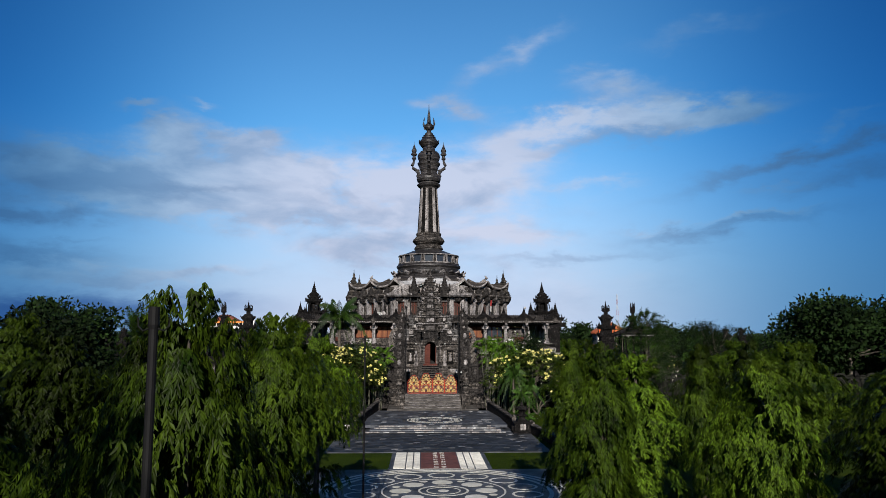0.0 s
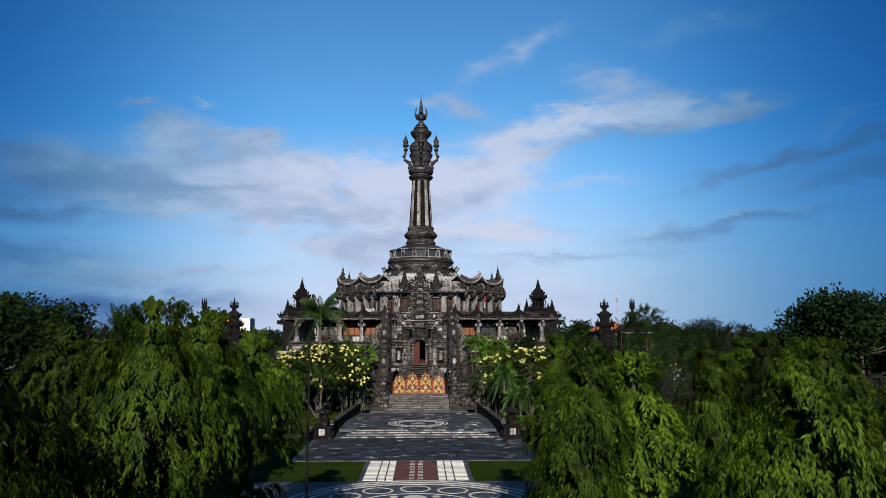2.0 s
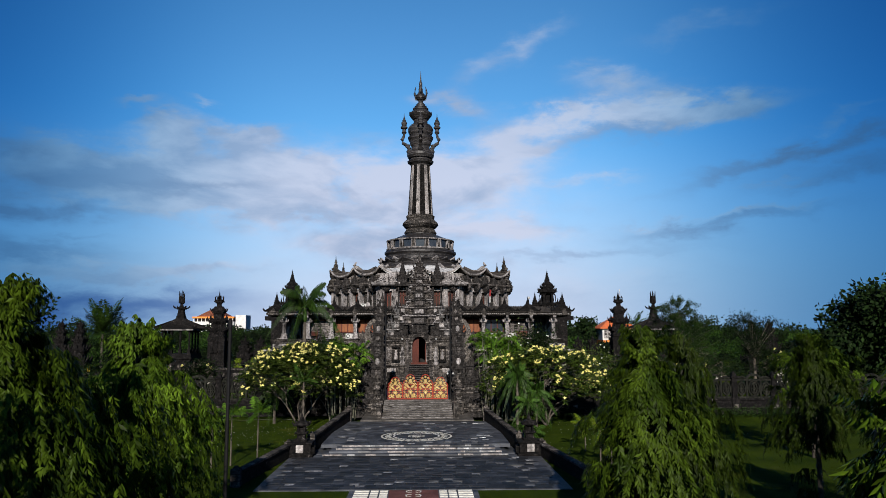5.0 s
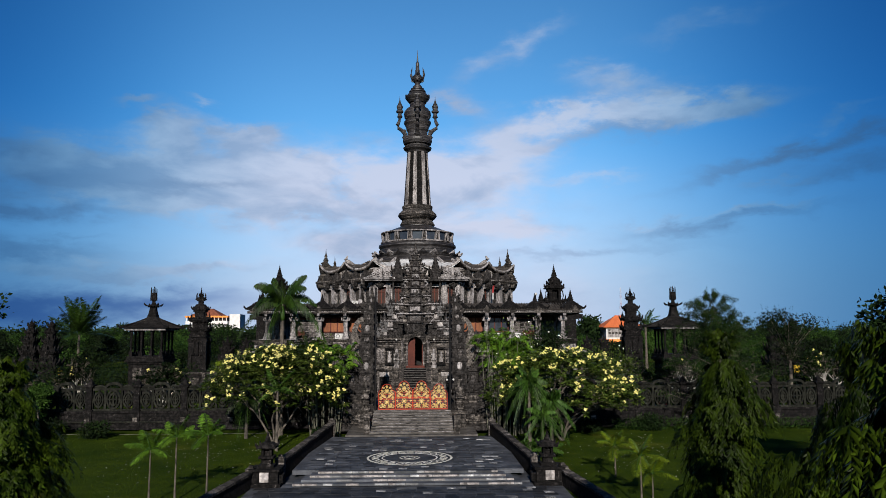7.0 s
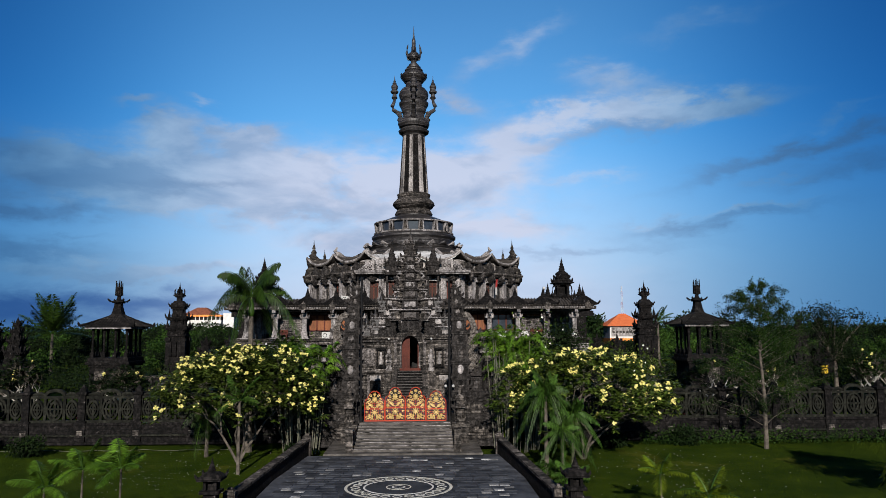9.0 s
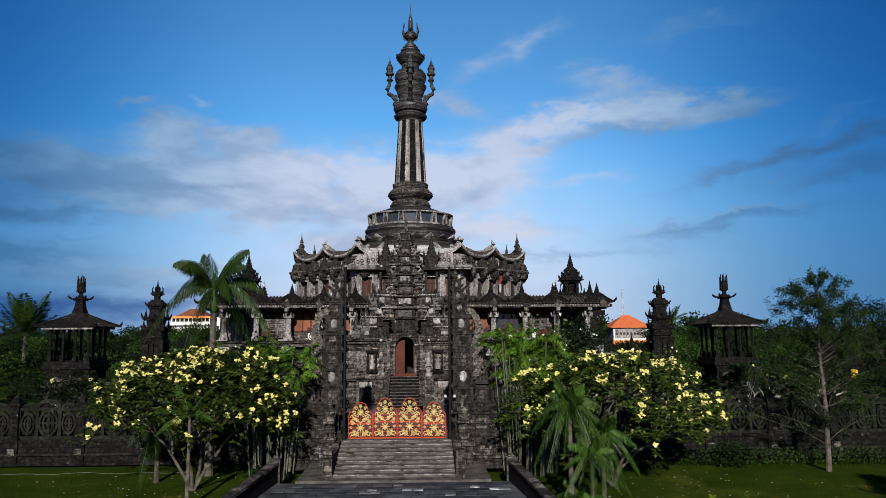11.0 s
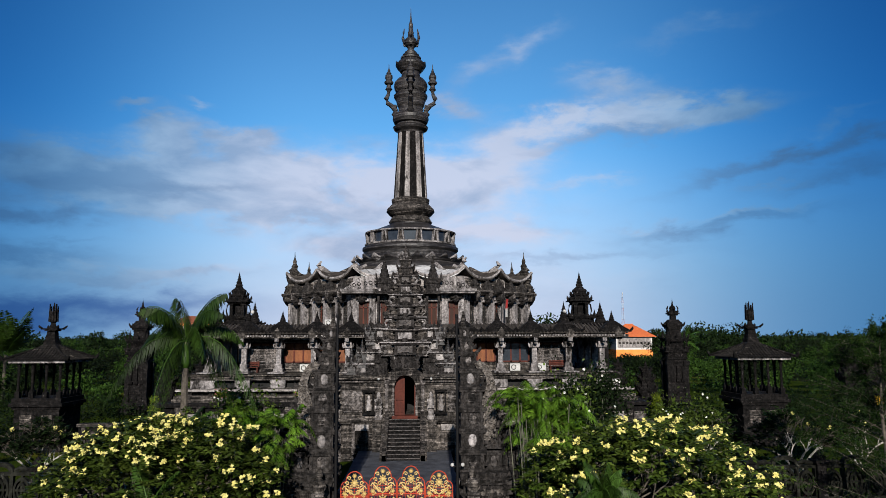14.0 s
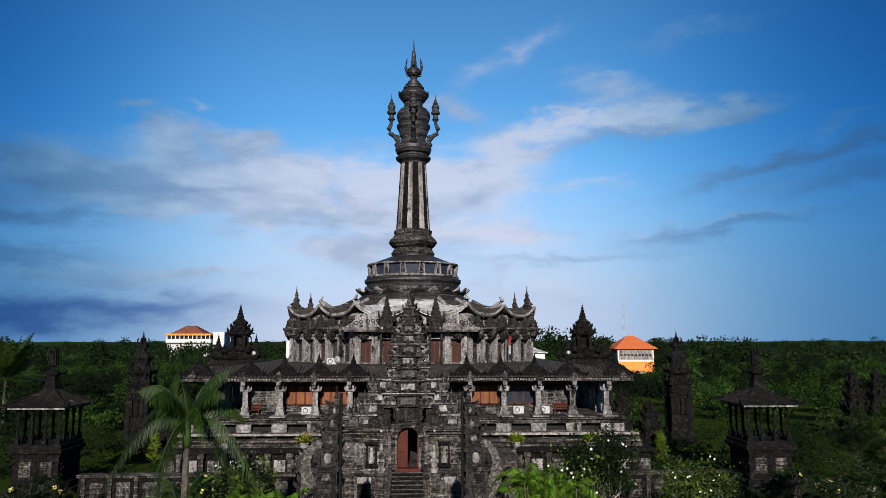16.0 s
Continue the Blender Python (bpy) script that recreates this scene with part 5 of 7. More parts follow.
# carved fence
def fence_panel():
    g = Geo().box(-1.6, 1.6, -.22, .22, 0, 1.15).box(-1.66, 1.66, -.28, .28, 1.15, 1.3).box(-1.66, 1.66, -.3, .3, 0, .18)
    base = g
    f = Geo().box(-1.6, 1.6, -.1, .1, 1.3, 1.45).box(-1.6, 1.6, -.1, .1, 2.75, 2.9)
    for x in (-1.5, -.58, .58, 1.5):
        f.box(x - .08, x + .08, -.1, .1, 1.45, 2.75)
    pieces = []
    n = 20

    def oval(cx, cz, rx, rz, w):
        vs, fs = [], []
        for k in range(n):
            a = 2 * math.pi * k / n
            c, s = math.cos(a), math.sin(a)
            for rr in (1, 1 - w):
                for y in (-.12, .12):
                    vs.append((cx + rx * rr * c, y, cz + rz * rr * s))
        for k in range(n):
            i, j = 4 * k, 4 * ((k + 1) % n)
            fs += [(i, j, j + 2, i + 2), (i + 1, i + 3, j + 3, j + 1), (i, i + 1, j + 1, j), (i + 2, j + 2, j + 3, i + 3)]
        pieces.append(("oval_ring", Geo().add(vs, fs)))
    oval(0, 2.12, .5, .72, .2)
    oval(0, 2.12, .3, .5, .3)
    for s in (-1, 1):
        oval(s * 1.04, 2.1, .36, .58, .25)
        oval(s * 1.04, 2.1, .2, .36, .35)
        pieces.append(("screen_cross", Geo().box(s * 1.04 - .05, s * 1.04 + .05, -.08, .08, 1.45, 2.75).box(s * 1.04 - .4, s * 1.04 + .4, -.08, .08, 2.05, 2.15)))
    pieces.append(("screen_cross", Geo().box(-.06, .06, -.08, .08, 1.45, 2.8).box(-.42, .42, -.08, .08, 2.07, 2.17)))
    for a in (.25, -.25):
        pieces.append(("screen_bar", Geo().box(a - .03, a + .03, -.07, .07, 1.6, 2.65)))
    arc = [(.64 * math.cos(math.pi * k / 12), 2.88 + .46 * math.sin(math.pi * k / 12) ** .8) for k in range(13)]
    pieces.append(("arched_cap", Geo().extrude(arc + [(x * .74, 2.88 + (z - 2.88) * .6) for x, z in reversed(arc)], -.12, .12)))
    for q in (-1, 1):
        pieces.append(("scroll_cap", Geo().tube([(q * .66, 0, 2.95), (q * .9, 0, 3.05), (q * 1.2, 0, 3.0), (q * 1.5, 0, 2.95)], [.1, .13, .11, .06], 6)))
    pieces.append(("plaque", Geo().box(1.5, 1.86, -.38, -.3, .55, .85)))
    pieces.append(("ledge", Geo().box(-1.6, 1.6, -.34, .34, .5, .6)))
    post = Geo().slab(1.68, 0, .3, .34, 0, 1.4).slab(1.68, 0, .22, .26, 1.4, 3.0).slab(1.68, 0, .32, .36, 3.0, 3.15)
    antefix(post, 1.68, 0, 3.15, .45, .2)
    t = thing("fence_panel", "dark mossy carved stone fence panel with pierced ovals", "fence", "carved fence panels")
    part("base_wall", base, "black", t)
    part("frame", f, "mossy", t)
    for nm, o in pieces:
        part(nm, o, "stone" if nm == "plaque" else "mossy", t)
    part("post", post, "black", t)
    return t


fp = fence_panel()
first = True
for s in (-1, 1):
    for i in range(15):
        m = pose(s * (8.0 + 3.36 * i), -44.4, .1)
        if first:
            fp.matrix_basis, first = m, False
        else:
            copy_thing(fp, m)

# gilded gate
gate = thing("gilded_gate", "closed red metal gate with gold scrollwork, four arched leaves", "gate", at=(0, -47.25, 1.66))


def leaf_gate(h):
    fr, sc, mesh_ = Geo(), Geo(), Geo()
    w = .575
    n = 16
    pts = [(-w, 0, .04), (-w, 0, h * .62)]
    pts += [(-w + .2 * (1 - math.cos(t)) * 1.0, 0, h * .62 + h * .14 * math.sin(t)) for t in (.5, 1.0, 1.5)]
    pts += [(-.36 * math.cos(t), 0, h * .76 + h * .24 * math.sin(t)) for t in [math.pi * i / 10 for i in range(11)]]
    pts += [(-p[0], 0, p[2]) for p in reversed(pts[:5])]
    fr.tube(pts, .024, 6)
    fr.box(-w, w, -.03, .03, .0, .06).box(-w, w, -.02, .02, h * .40, h * .43)
    for i in range(9):
        x = -w + .115 * (i + 1)
        mesh_.box(x - .009, x + .009, -.009, .009, .06, h * .70)
    for i in range(8):
        z = .06 + h * .07 * (i + 1)
        mesh_.box(-w, w, -.009, .009, z - .009, z + .009)

    def curl(cx, cz, r, sgn, rad=.024):
        sc.tube([(cx + sgn * r * (1 - t / 9) * math.cos(t), -.02, cz + r * (1 - t / 9) * math.sin(t)) for t in [i * .55 for i in range(14)]], rad, 5)

    def rosette(cx, cz, r, k):
        for i in range(k):
            a = 2 * math.pi * i / k
            sc.tube([(cx + r * .25 * math.cos(a), -.02, cz + r * .25 * math.sin(a)), (cx + r * .7 * math.cos(a), -.05, cz + r * .7 * math.sin(a)), (cx + r * math.cos(a), -.02, cz + r * math.sin(a))], [.025, .042, .012], 5)
        sc.add([(cx + r * .3 * math.cos(2 * math.pi * i / 10), -.06, cz + r * .3 * math.sin(2 * math.pi * i / 10)) for i in range(10)], [tuple(range(10))])
    rosette(0, h * .30, .22, 8)
    rosette(0, h * .74, .17, 8)
    rosette(0, h * .90, .10, 6)
    for s in (-1, 1):
        curl(s * .33, h * .58, .17, s)
        curl(s * .17, h * .50, .12, s)
        curl(s * .40, h * .12, .13, s)
        curl(s * .20, h * .10, .11, -s)
        curl(s * .45, h * .30, .07, s)
        curl(s * .22, h * .84, .09, s)
        rosette(s * .42, h * .48, .10, 6)
        rosette(s * .30, h * .20, .10, 5)
        curl(s * .38, h * .42, .10, -s)
        curl(s * .12, h * .64, .10, -s)
        curl(s * .30, h * .72, .09, s)
        rosette(s * .14, h * .17, .08, 5)
        sc.tube([(0, -.02, h * .44), (s * .2, -.03, h * .52), (s * .45, -.02, h * .66)], [.02, .045, .012], 5)
        sc.tube([(s * .05, -.02, h * .06), (s * .25, -.03, h * .14), (s * .5, -.02, h * .06)], [.02, .045, .012], 5)
    return fr, mesh_, sc


for i, x in enumerate((-1.785, -.595, .595, 1.785)):
    h = 1.93 if i in (1, 2) else 1.72
    fr, me_, sc = leaf_gate(h)
    mv = Matrix.Translation((x, 0, 0))
    lf = part("gate_leaf", fr.turned(mv), "redpaint", gate)
    part("lattice", me_.turned(mv), "redpaint", lf)
    part("scrollwork", sc.turned(mv), "gold", lf, "gold painted scrollwork and rosettes")

# tall poles by the gate
def pole(x, y, z0, z1, r, label, lamp_z=None):
    t = thing("lamp_pole", label, "pole", "lamp poles")
    part("shaft", Geo().lathe([(r * 1.8, z0), (r * 1.8, z0 + .3), (r, z0 + .4), (r * .8, z1 - .15), (r * 1.0, z1 - .12), (r * 1.0, z1)], 12, x, y), "metal", t)
    if lamp_z:
        part("bracket", Geo().box(x - .25, x + .25, y - .03, y + .03, lamp_z - .02, lamp_z + .02), "metal", t)
        for s in (-1, 1):
            part("floodlight", Geo().lathe([(.03, lamp_z), (.08, lamp_z + .05), (.07, lamp_z + .13), (.02, lamp_z + .16)], 10, x + s * .22, y - .08), "plastic", t, "small white floodlight")
    return t


for s in (-1, 1):
    pole(s * 2.56, -47.5, 1.6, 10.0, .068, "tall black steel pole beside the gate pillars", 3.6 if s > 0 else None)
for x, y, z in ((-2.77, -114.2, 7.06), (-2.97, -93.35, 6.95)):
    t = pole(x, y, 0.0, z, .038, "dark steel pole with two hooks, rising among the trees")
    for s in (-1, 1):
        part("hook", Geo().tube([(x + s * .02, y, z - .14), (x + s * .07, y, z - .16), (x + s * .10, y, z - .13), (x + s * .105, y, z - .07)], .006, 6), "metal", t)


# open pavilions on tall bases
def pavilion(x, y, label):
    t = thing("pavilion", label, "pavilion", "garden pavilions", at=(x, y, 0))
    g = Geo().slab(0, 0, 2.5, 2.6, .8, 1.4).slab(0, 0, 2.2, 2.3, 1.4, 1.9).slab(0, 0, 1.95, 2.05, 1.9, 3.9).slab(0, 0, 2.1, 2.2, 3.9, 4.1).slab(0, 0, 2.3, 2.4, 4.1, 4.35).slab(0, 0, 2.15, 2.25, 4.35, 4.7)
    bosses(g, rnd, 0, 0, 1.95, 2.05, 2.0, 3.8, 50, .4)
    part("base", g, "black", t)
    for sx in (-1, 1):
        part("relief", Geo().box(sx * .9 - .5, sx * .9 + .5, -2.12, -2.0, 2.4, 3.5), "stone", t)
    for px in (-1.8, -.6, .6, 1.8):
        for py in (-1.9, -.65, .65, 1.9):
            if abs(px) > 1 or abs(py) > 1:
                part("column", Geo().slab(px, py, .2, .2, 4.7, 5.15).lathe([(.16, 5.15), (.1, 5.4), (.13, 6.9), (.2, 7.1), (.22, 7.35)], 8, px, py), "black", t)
    part("fascia", Geo().box(-2.45, 2.45, -2.6, -2.45, 7.25, 7.5).box(-2.45, 2.45, 2.45, 2.6, 7.25, 7.5).box(-2.45, -2.3, -2.45, 2.45, 7.25, 7.5).box(2.3, 2.45, -2.45, 2.45, 7.25, 7.5), "weather", t)
    g = Geo()
    n = 5
    for i in range(n):
        u0, u1 = i / n, (i + 1) / n
        h0, h1 = 2.75 * (1 - u0) ** 1.08 + .5 * u0, 2.75 * (1 - u1) ** 1.08 + .5 * u1
        z0, z1 = 7.45 + 1.18 * u0 ** 1.2, 7.45 + 1.18 * u1 ** 1.2
        g.add([(-h0, -h0 * 1.04, z0), (h0, -h0 * 1.04, z0), (h0, h0 * 1.04, z0), (-h0, h0 * 1.04, z0), (-h1, -h1 * 1.04, z1), (h1, -h1 * 1.04, z1), (h1, h1 * 1.04, z1), (-h1, h1 * 1.04, z1)],
              [(0, 1, 5, 4), (1, 2, 6, 5), (2, 3, 7, 6), (3, 0, 4, 7)] + ([(3, 2, 1, 0)] if i == 0 else []))
    roof = part("roof", g, "rooftile", t)
    # ribs of the tiles on the four slopes
    ribs = Geo()
    for sy in (-1, 1):
        for i in range(-9, 10):
            q = i * .29
            u1 = max(.06, 1 - abs(q) / 2.75) ** .9 * .92
            for ax in (0, 1):
                pts = []
                for u in (0, u1 * .33, u1 * .66, u1):
                    hh = 2.75 * (1 - u) ** 1.08 + .5 * u
                    z = 7.45 + 1.18 * u ** 1.2 + .03
                    xx = q * hh / 2.75 if abs(q) > hh else q
                    pts.append((xx, sy * hh * 1.04, z) if ax == 0 else (sy * hh, xx * 1.04, z))
                ribs.tube(pts, .035, 4)
    tagged(part("tile_rib", ribs, "rooftile", roof), kind="stuff")
    for sx in (-1, 1):
        for sy in (-1, 1):
            g = Geo().tube([(sx * 2.8 * k, sy * 2.9 * k, 7.5 + 1.18 * (1 - k) ** 1.12 + .05) for k in (1, .8, .6, .4, .2)], [.1, .1, .09, .08, .07], 6)
            antefix(g, sx * 2.75, sy * 2.85, 7.45, .5, .14, (sx, sy))
            part("hip", g, "black", roof)
    g = Geo().slab(0, 0, .58, .58, 8.5, 8.85, .85).slab(0, 0, .47, .47, 8.85, 9.2, .85).slab(0, 0, .38, .38, 9.2, 9.6, .9).slab(0, 0, .5, .55, 9.6, 9.7).slab(0, 0, .74, .74, 9.7, 9.8)
    for sx in (-1, 1):
        for sy in (-1, 1):
            antefix(g, sx * .66, sy * .66, 9.78, .28, .13, (sx, sy))
    g.lathe([(.42, 9.8), (.3, 9.95), (.24, 10.05), (.2, 10.2), (.32, 10.3), (.36, 10.5), (.34, 11.1)], 8)
    for k in range(9):
        a = 2 * math.pi * k / 9
        g.slab(.34 * math.cos(a), .34 * math.sin(a), .07, .07, 10.3, 11.3 + .35 * (k % 3) * .5, .5)
    g.slab(0, 0, .06, .06, 11.0, 11.75, .5)
    part("crown_finial", g, "black", t)
    t.matrix_basis = pose(x, y, 0) @ Matrix.Diagonal((.83, .83, 1, 1))
    return t


for s in (-1, 1):
    pavilion(s * 26.9, -22.2, "small open dark stone pavilion with tiled hip roof")


# low outer wall of the terrace, with square reliefs
for s in (-1, 1):
    tw = thing("terrace_wall", "dark stone terrace wall with square carved reliefs", "wall", "terrace walls")
    part("body", Geo().box(*sorted((s * 7.6, s * 22.0)), -28.0, -27.4, .85, 3.1), "black", tw)
    part("coping", Geo().box(*sorted((s * 7.5, s * 22.1)), -28.1, -27.3, 3.1, 3.3), "stone", tw)
    part("plinth", Geo().box(*sorted((s * 7.5, s * 22.1)), -28.12, -27.3, .85, 1.3), "stone", tw)
    for j in range(8):
        x = 8.5 + 1.75 * j
        part("relief_panel", Geo().box(s * x - .45, s * x + .45, -28.06, -27.9, 1.6, 2.8), "stone" if j % 2 else "carved", tw)
        part("pier", Geo().box(s * (x + .87) - .14, s * (x + .87) + .14, -28.14, -27.6, 1.3, 3.1), "stone", tw)


# slender stepped shrines
def shrine(x, y, z0, levels, label, cat="shrine", mat_="black", r=None):
    t = thing("stepped_shrine", label, cat, "stepped shrines")
    g = Geo()
    for hw, a, b in levels:
        tier(g, rnd, x, y, hw, hw * .9, a, b, .2, True, 16)
    stupa(g, x, y, levels[-1][2] - .1, 1.0, levels[-1][0] * .8)
    part("tiered_body", g, mat_, t)
    return t


def tall_shrine(x, y, label):
    """A niche-sided base, two horned tiers, a capped roof and a crown of horns."""
    t = thing("stepped_shrine", label, "shrine", "stepped shrines")
    g = Geo().slab(x, y, 2.0, 1.9, .9, 1.5).slab(x, y, 1.75, 1.65, 1.5, 2.1).slab(x, y, 1.25, 1.15, 2.1, 6.9)
    for sx in (-1, 1):
        for sy in (-1, 1):
            g.slab(x + sx * 1.2, y + sy * 1.1, .3, .3, 2.1, 6.4).slab(x + sx * 1.2, y + sy * 1.1, .4, .4, 2.1, 2.6).slab(x + sx * 1.2, y + sy * 1.1, .42, .42, 5.9, 6.3)
    bosses(g, rnd, x, y, 1.3, 1.2, 2.2, 6.6, 120, .5)
    part("base", g, "black", t)
    for sx in (-1, 0, 1):
        part("niche_relief", Geo().box(x + sx * .75 - .2, x + sx * .75 + .2, y - 1.5, y - 1.1, 4.4, 5.8).slab(x + sx * .75, y - 1.35, .3, .2, 4.1, 4.4), "black", t)
    g = Geo()
    tier(g, rnd, x, y, 1.35, 1.25, 6.5, 7.6, .14, True, 40)
    for sx in (-1, 1):
        for sy in (-1, 1):
            stupa(g, x + sx * 1.35, y + sy * 1.25, 7.3, 1.5, .34)
    tier(g, rnd, x, y, 1.0, .95, 7.6, 8.9, .5, True, 40)
    for sx in (-1, 1):
        for sy in (-1, 1):
            stupa(g, x + sx * 1.15, y + sy * 1.1, 8.8, 1.2, .28)
    part("lower_tier", g, "black", t)
    g = Geo().slab(x, y, .8, .76, 8.9, 10.15).slab(x, y, 1.0, .95, 9.9, 10.15).slab(x, y, 1.2, 1.15, 10.15, 10.35).slab(x, y, 1.12, 1.06, 10.35, 10.95, .55)
    bosses(g, rnd, x, y, .82, .78, 9.0, 10.0, 30, .35)
    for sx in (-1, 0, 1):
        for sy in (-1, 0, 1):
            if sx or sy:
                antefix(g, x + sx * 1.08, y + sy * 1.02, 10.3, .42, .14, (sx, sy))
    part("upper_tier", g, "black", t)
    g = Geo().slab(x, y, .36, .36, 10.9, 11.4).slab(x, y, .58, .56, 11.4, 11.55).slab(x, y, .76, .74, 11.55, 11.72).slab(x, y, .6, .58, 11.72, 11.85, .7)
    for a in range(8):
        c, q = math.cos(a * math.pi / 4), math.sin(a * math.pi / 4)
        g.tube([(x + .5 * c, y + .5 * q, 11.65), (x + .78 * c, y + .78 * q, 11.9), (x + .80 * c, y + .80 * q, 12.2), (x + .62 * c, y + .62 * q, 12.5)], [.15, .14, .1, .03], 6)
    stupa(g, x, y, 11.8, 1.6, .34)
    part("crown", g, "black", t)
    t.matrix_basis = pose(x, y, 0) @ Matrix.Diagonal((.8, .8, 1, 1)) @ pose(-x, -y, 0)
    return t


for s in (-1, 1):
    tall_shrine(s * 29.7, 3.4, "slender dark stone stepped shrine with upturned cornices")
    for dx in (0, 2.7):
        shrine(s * (50.3 + dx), 4.5, .9, [(1.1, .9, 3.0), (.9, 3.0, 4.8), (.7, 4.8, 6.2), (.5, 6.2, 7.4), (.34, 7.4, 8.3)], "dark stone half of a split side gate among trees")
    for px, py in ((23.5, -6), (24.5, 8)):
        shrine(s * px, py, .9, [(.9, .9, 2.6), (.7, 2.6, 4.0), (.6, 4.0, 5.0), (.4, 5.0, 5.8)], "small dark stone shrine on a plinth")


# far houses
def house(x, y, z0, w, dpt, h, over, roof_h, wall, roofm, label, band=None):
    t = thing("house", label, "house", at=(x, y, 0))
    part("wall", Geo().slab(0, 0, w / 2, dpt / 2, z0, h), wall, t)
    a, b = w / 2 + over, dpt / 2 + over
    k = min(a, b)
    rf = part("roof", Geo().add([(-a, -b, h), (a, -b, h), (a, b, h), (-a, b, h), (-(a - k * .85), 0, h + roof_h), (a - k * .85, 0, h + roof_h), (-a, -b, h - .15), (a, -b, h - .15), (a, b, h - .15), (-a, b, h - .15)],
                                [(0, 1, 5, 4), (1, 2, 5), (2, 3, 4, 5), (3, 0, 4), (6, 7, 1, 0), (7, 8, 2, 1), (8, 9, 3, 2), (9, 6, 0, 3), (9, 8, 7, 6)]), roofm, t)
    part("ridge", Geo().box(-(a - k * .85), a - k * .85, -.15, .15, h + roof_h - .05, h + roof_h + .2), roofm, rf)
    return t


h1 = house(75.5, 181, 0.0, 12.6, 12, 9.2, 1.2, 4.3, "wall", "orange", "white and orange two-storey house with an orange tiled hip roof")
part("orange_band", Geo().box(-6.36, 6.36, -6.1, 6.0, 1.2, 4.7), "orangewall", h1, "orange painted lower band")
part("sign_panel", Geo().box(-5.8, 5.8, -6.2, -6.0, 5.4, 8.7), "pale", h1)
for k in range(9):
    part("sign_bar", Geo().box(-5.0 + 1.25 * k - .42, -5.0 + 1.25 * k + .42, -6.26, -6.15, 6.6, 7.4), "stone", h1)
h2 = house(-89.5, 221, 0.0, 16.4, 16, 11.0, .2, .3, "wall", "roofpale", "long white building with balcony and brown hip roof")
part("balcony", Geo().box(-8.3, 9.0, -9.5, 8, 11.2, 12.6), "wall", h2)
part("orange_rail", Geo().box(-8.5, 9.2, -9.8, 8, 14.0, 14.7), "orangewall", h2)
for k in range(11):
    part("baluster", Geo().box(-8.1 + 1.65 * k, -7.8 + 1.65 * k, -9.4, -9.1, 12.6, 14.0), "wall", h2)
part("shaded_loggia", Geo().box(-7.9, 8.8, -8.0, 7.5, 12.6, 14.0), "stone", h2)
part("hip_roof", Geo().slab(-1.0, -1, 6.6, 6, 14.7, 17.9, .25), "rust", h2)
part("stair_block", Geo().box(9.2, 13.6, -7, 2, 9.0, 15.4), "wall", h2)
house(25.5, 90, 0.5, 7, 6, 9.4, .5, 1.2, "wall", "roofpale", "low house with a grey metal roof among trees")
house(-33.2, 120, .5, 2.6, 4, 12.2, .2, .3, "wall", "roofpale", "white block of a far building among trees")

mast = thing("radio_mast", "far thin lattice radio mast painted red and white", "mast", at=(196, 620, 0))
for k in range(9):
    z0, z1 = 5 + 5.2 * k, 10.2 + 5.2 * k
    w0, w1 = 1.5 - .13 * k, 1.37 - .13 * k
    sec = part("section", Geo().box(-w1, w1, -w1, w1, z1 - .12, z1), "redpaint" if k % 2 else "wall", mast)
    for sx in (-1, 1):
        for sy in (-1, 1):
            part("leg", Geo().tube([(sx * w0, sy * w0, z0), (sx * w1, sy * w1, z1)], .08, 4), "redpaint" if k % 2 else "wall", sec)
        part("brace", Geo().tube([(sx * w0, -w0, z0), (-sx * w1, -w1, z1)], .05, 4), "wall", sec)

# red benches on the gallery
def bench(x, y, z):
    t = thing("bench", "red-brown slatted wooden bench on the gallery floor", "bench", "gallery benches", at=(x, y, z))
    for k in range(4):
        part("seat_slat", Geo().box(-.7, .7, -.22 + .12 * k, -.12 + .12 * k, .40, .44), "door", t)
    for k in range(3):
        part("back_slat", Geo().box(-.7, .7, .26, .3, .52 + .13 * k, .61 + .13 * k), "door", t)
    for sx in (-1, 1):
        part("leg", Geo().box(sx * .62 - .04, sx * .62 + .04, -.22, -.14, 0, .4), "door", t)
        part("leg", Geo().box(sx * .62 - .04, sx * .62 + .04, .24, .32, 0, .9), "door", t)


for x in (-12.7, 12.3):
    bench(x, -18.9, 6.25)

# things on the gallery and roof terraces
def aircon(x, y, z, rz=0.0):
    t = thing("air_conditioner", "white boxed outdoor air conditioner unit on the gallery", "air conditioner", "air conditioners", at=(x, y, z), rz=rz)
    part("case", Geo().box(-.42, .42, -.16, .16, 0, .58), "plastic", t)
    g = Geo()
    ring(g, 0, 0, .16, .21, -.02, .02, 18)
    part("fan_grille", g.turned(Matrix.Translation((-.12, -.17, .29)) @ Matrix.Rotation(math.pi / 2, 4, "X")), "metal", t)


for x, y, z in ((-8.3, -18.6, 6.3), (8.8, -18.6, 6.3), (10.9, -18.6, 6.3), (-7.0, -13.4, 10.05)):
    aircon(x, y, z)
solo("satellite_dish", Geo().lathe([(.04, 0), (.15, .03), (.25, .1), (.28, .15)], 18).turned(pose(-6.5, -13.6, 10.5, 70, 0, 0)), "weather", "round white satellite dish on the roof terrace", "dish")
flag = thing("flag", "red and white cloth flag hanging from a short staff", "flag", at=(8.9, -10.4, 10.2))
part("staff", Geo().lathe([(.03, 0), (.03, 2.9)], 6), "metal", flag)
part("red_cloth", Geo().box(-.02, .02, -.12, .12, 1.5, 2.4).turned(pose(.1, 0, 0, 0, 8, 40)), "cloth", flag)
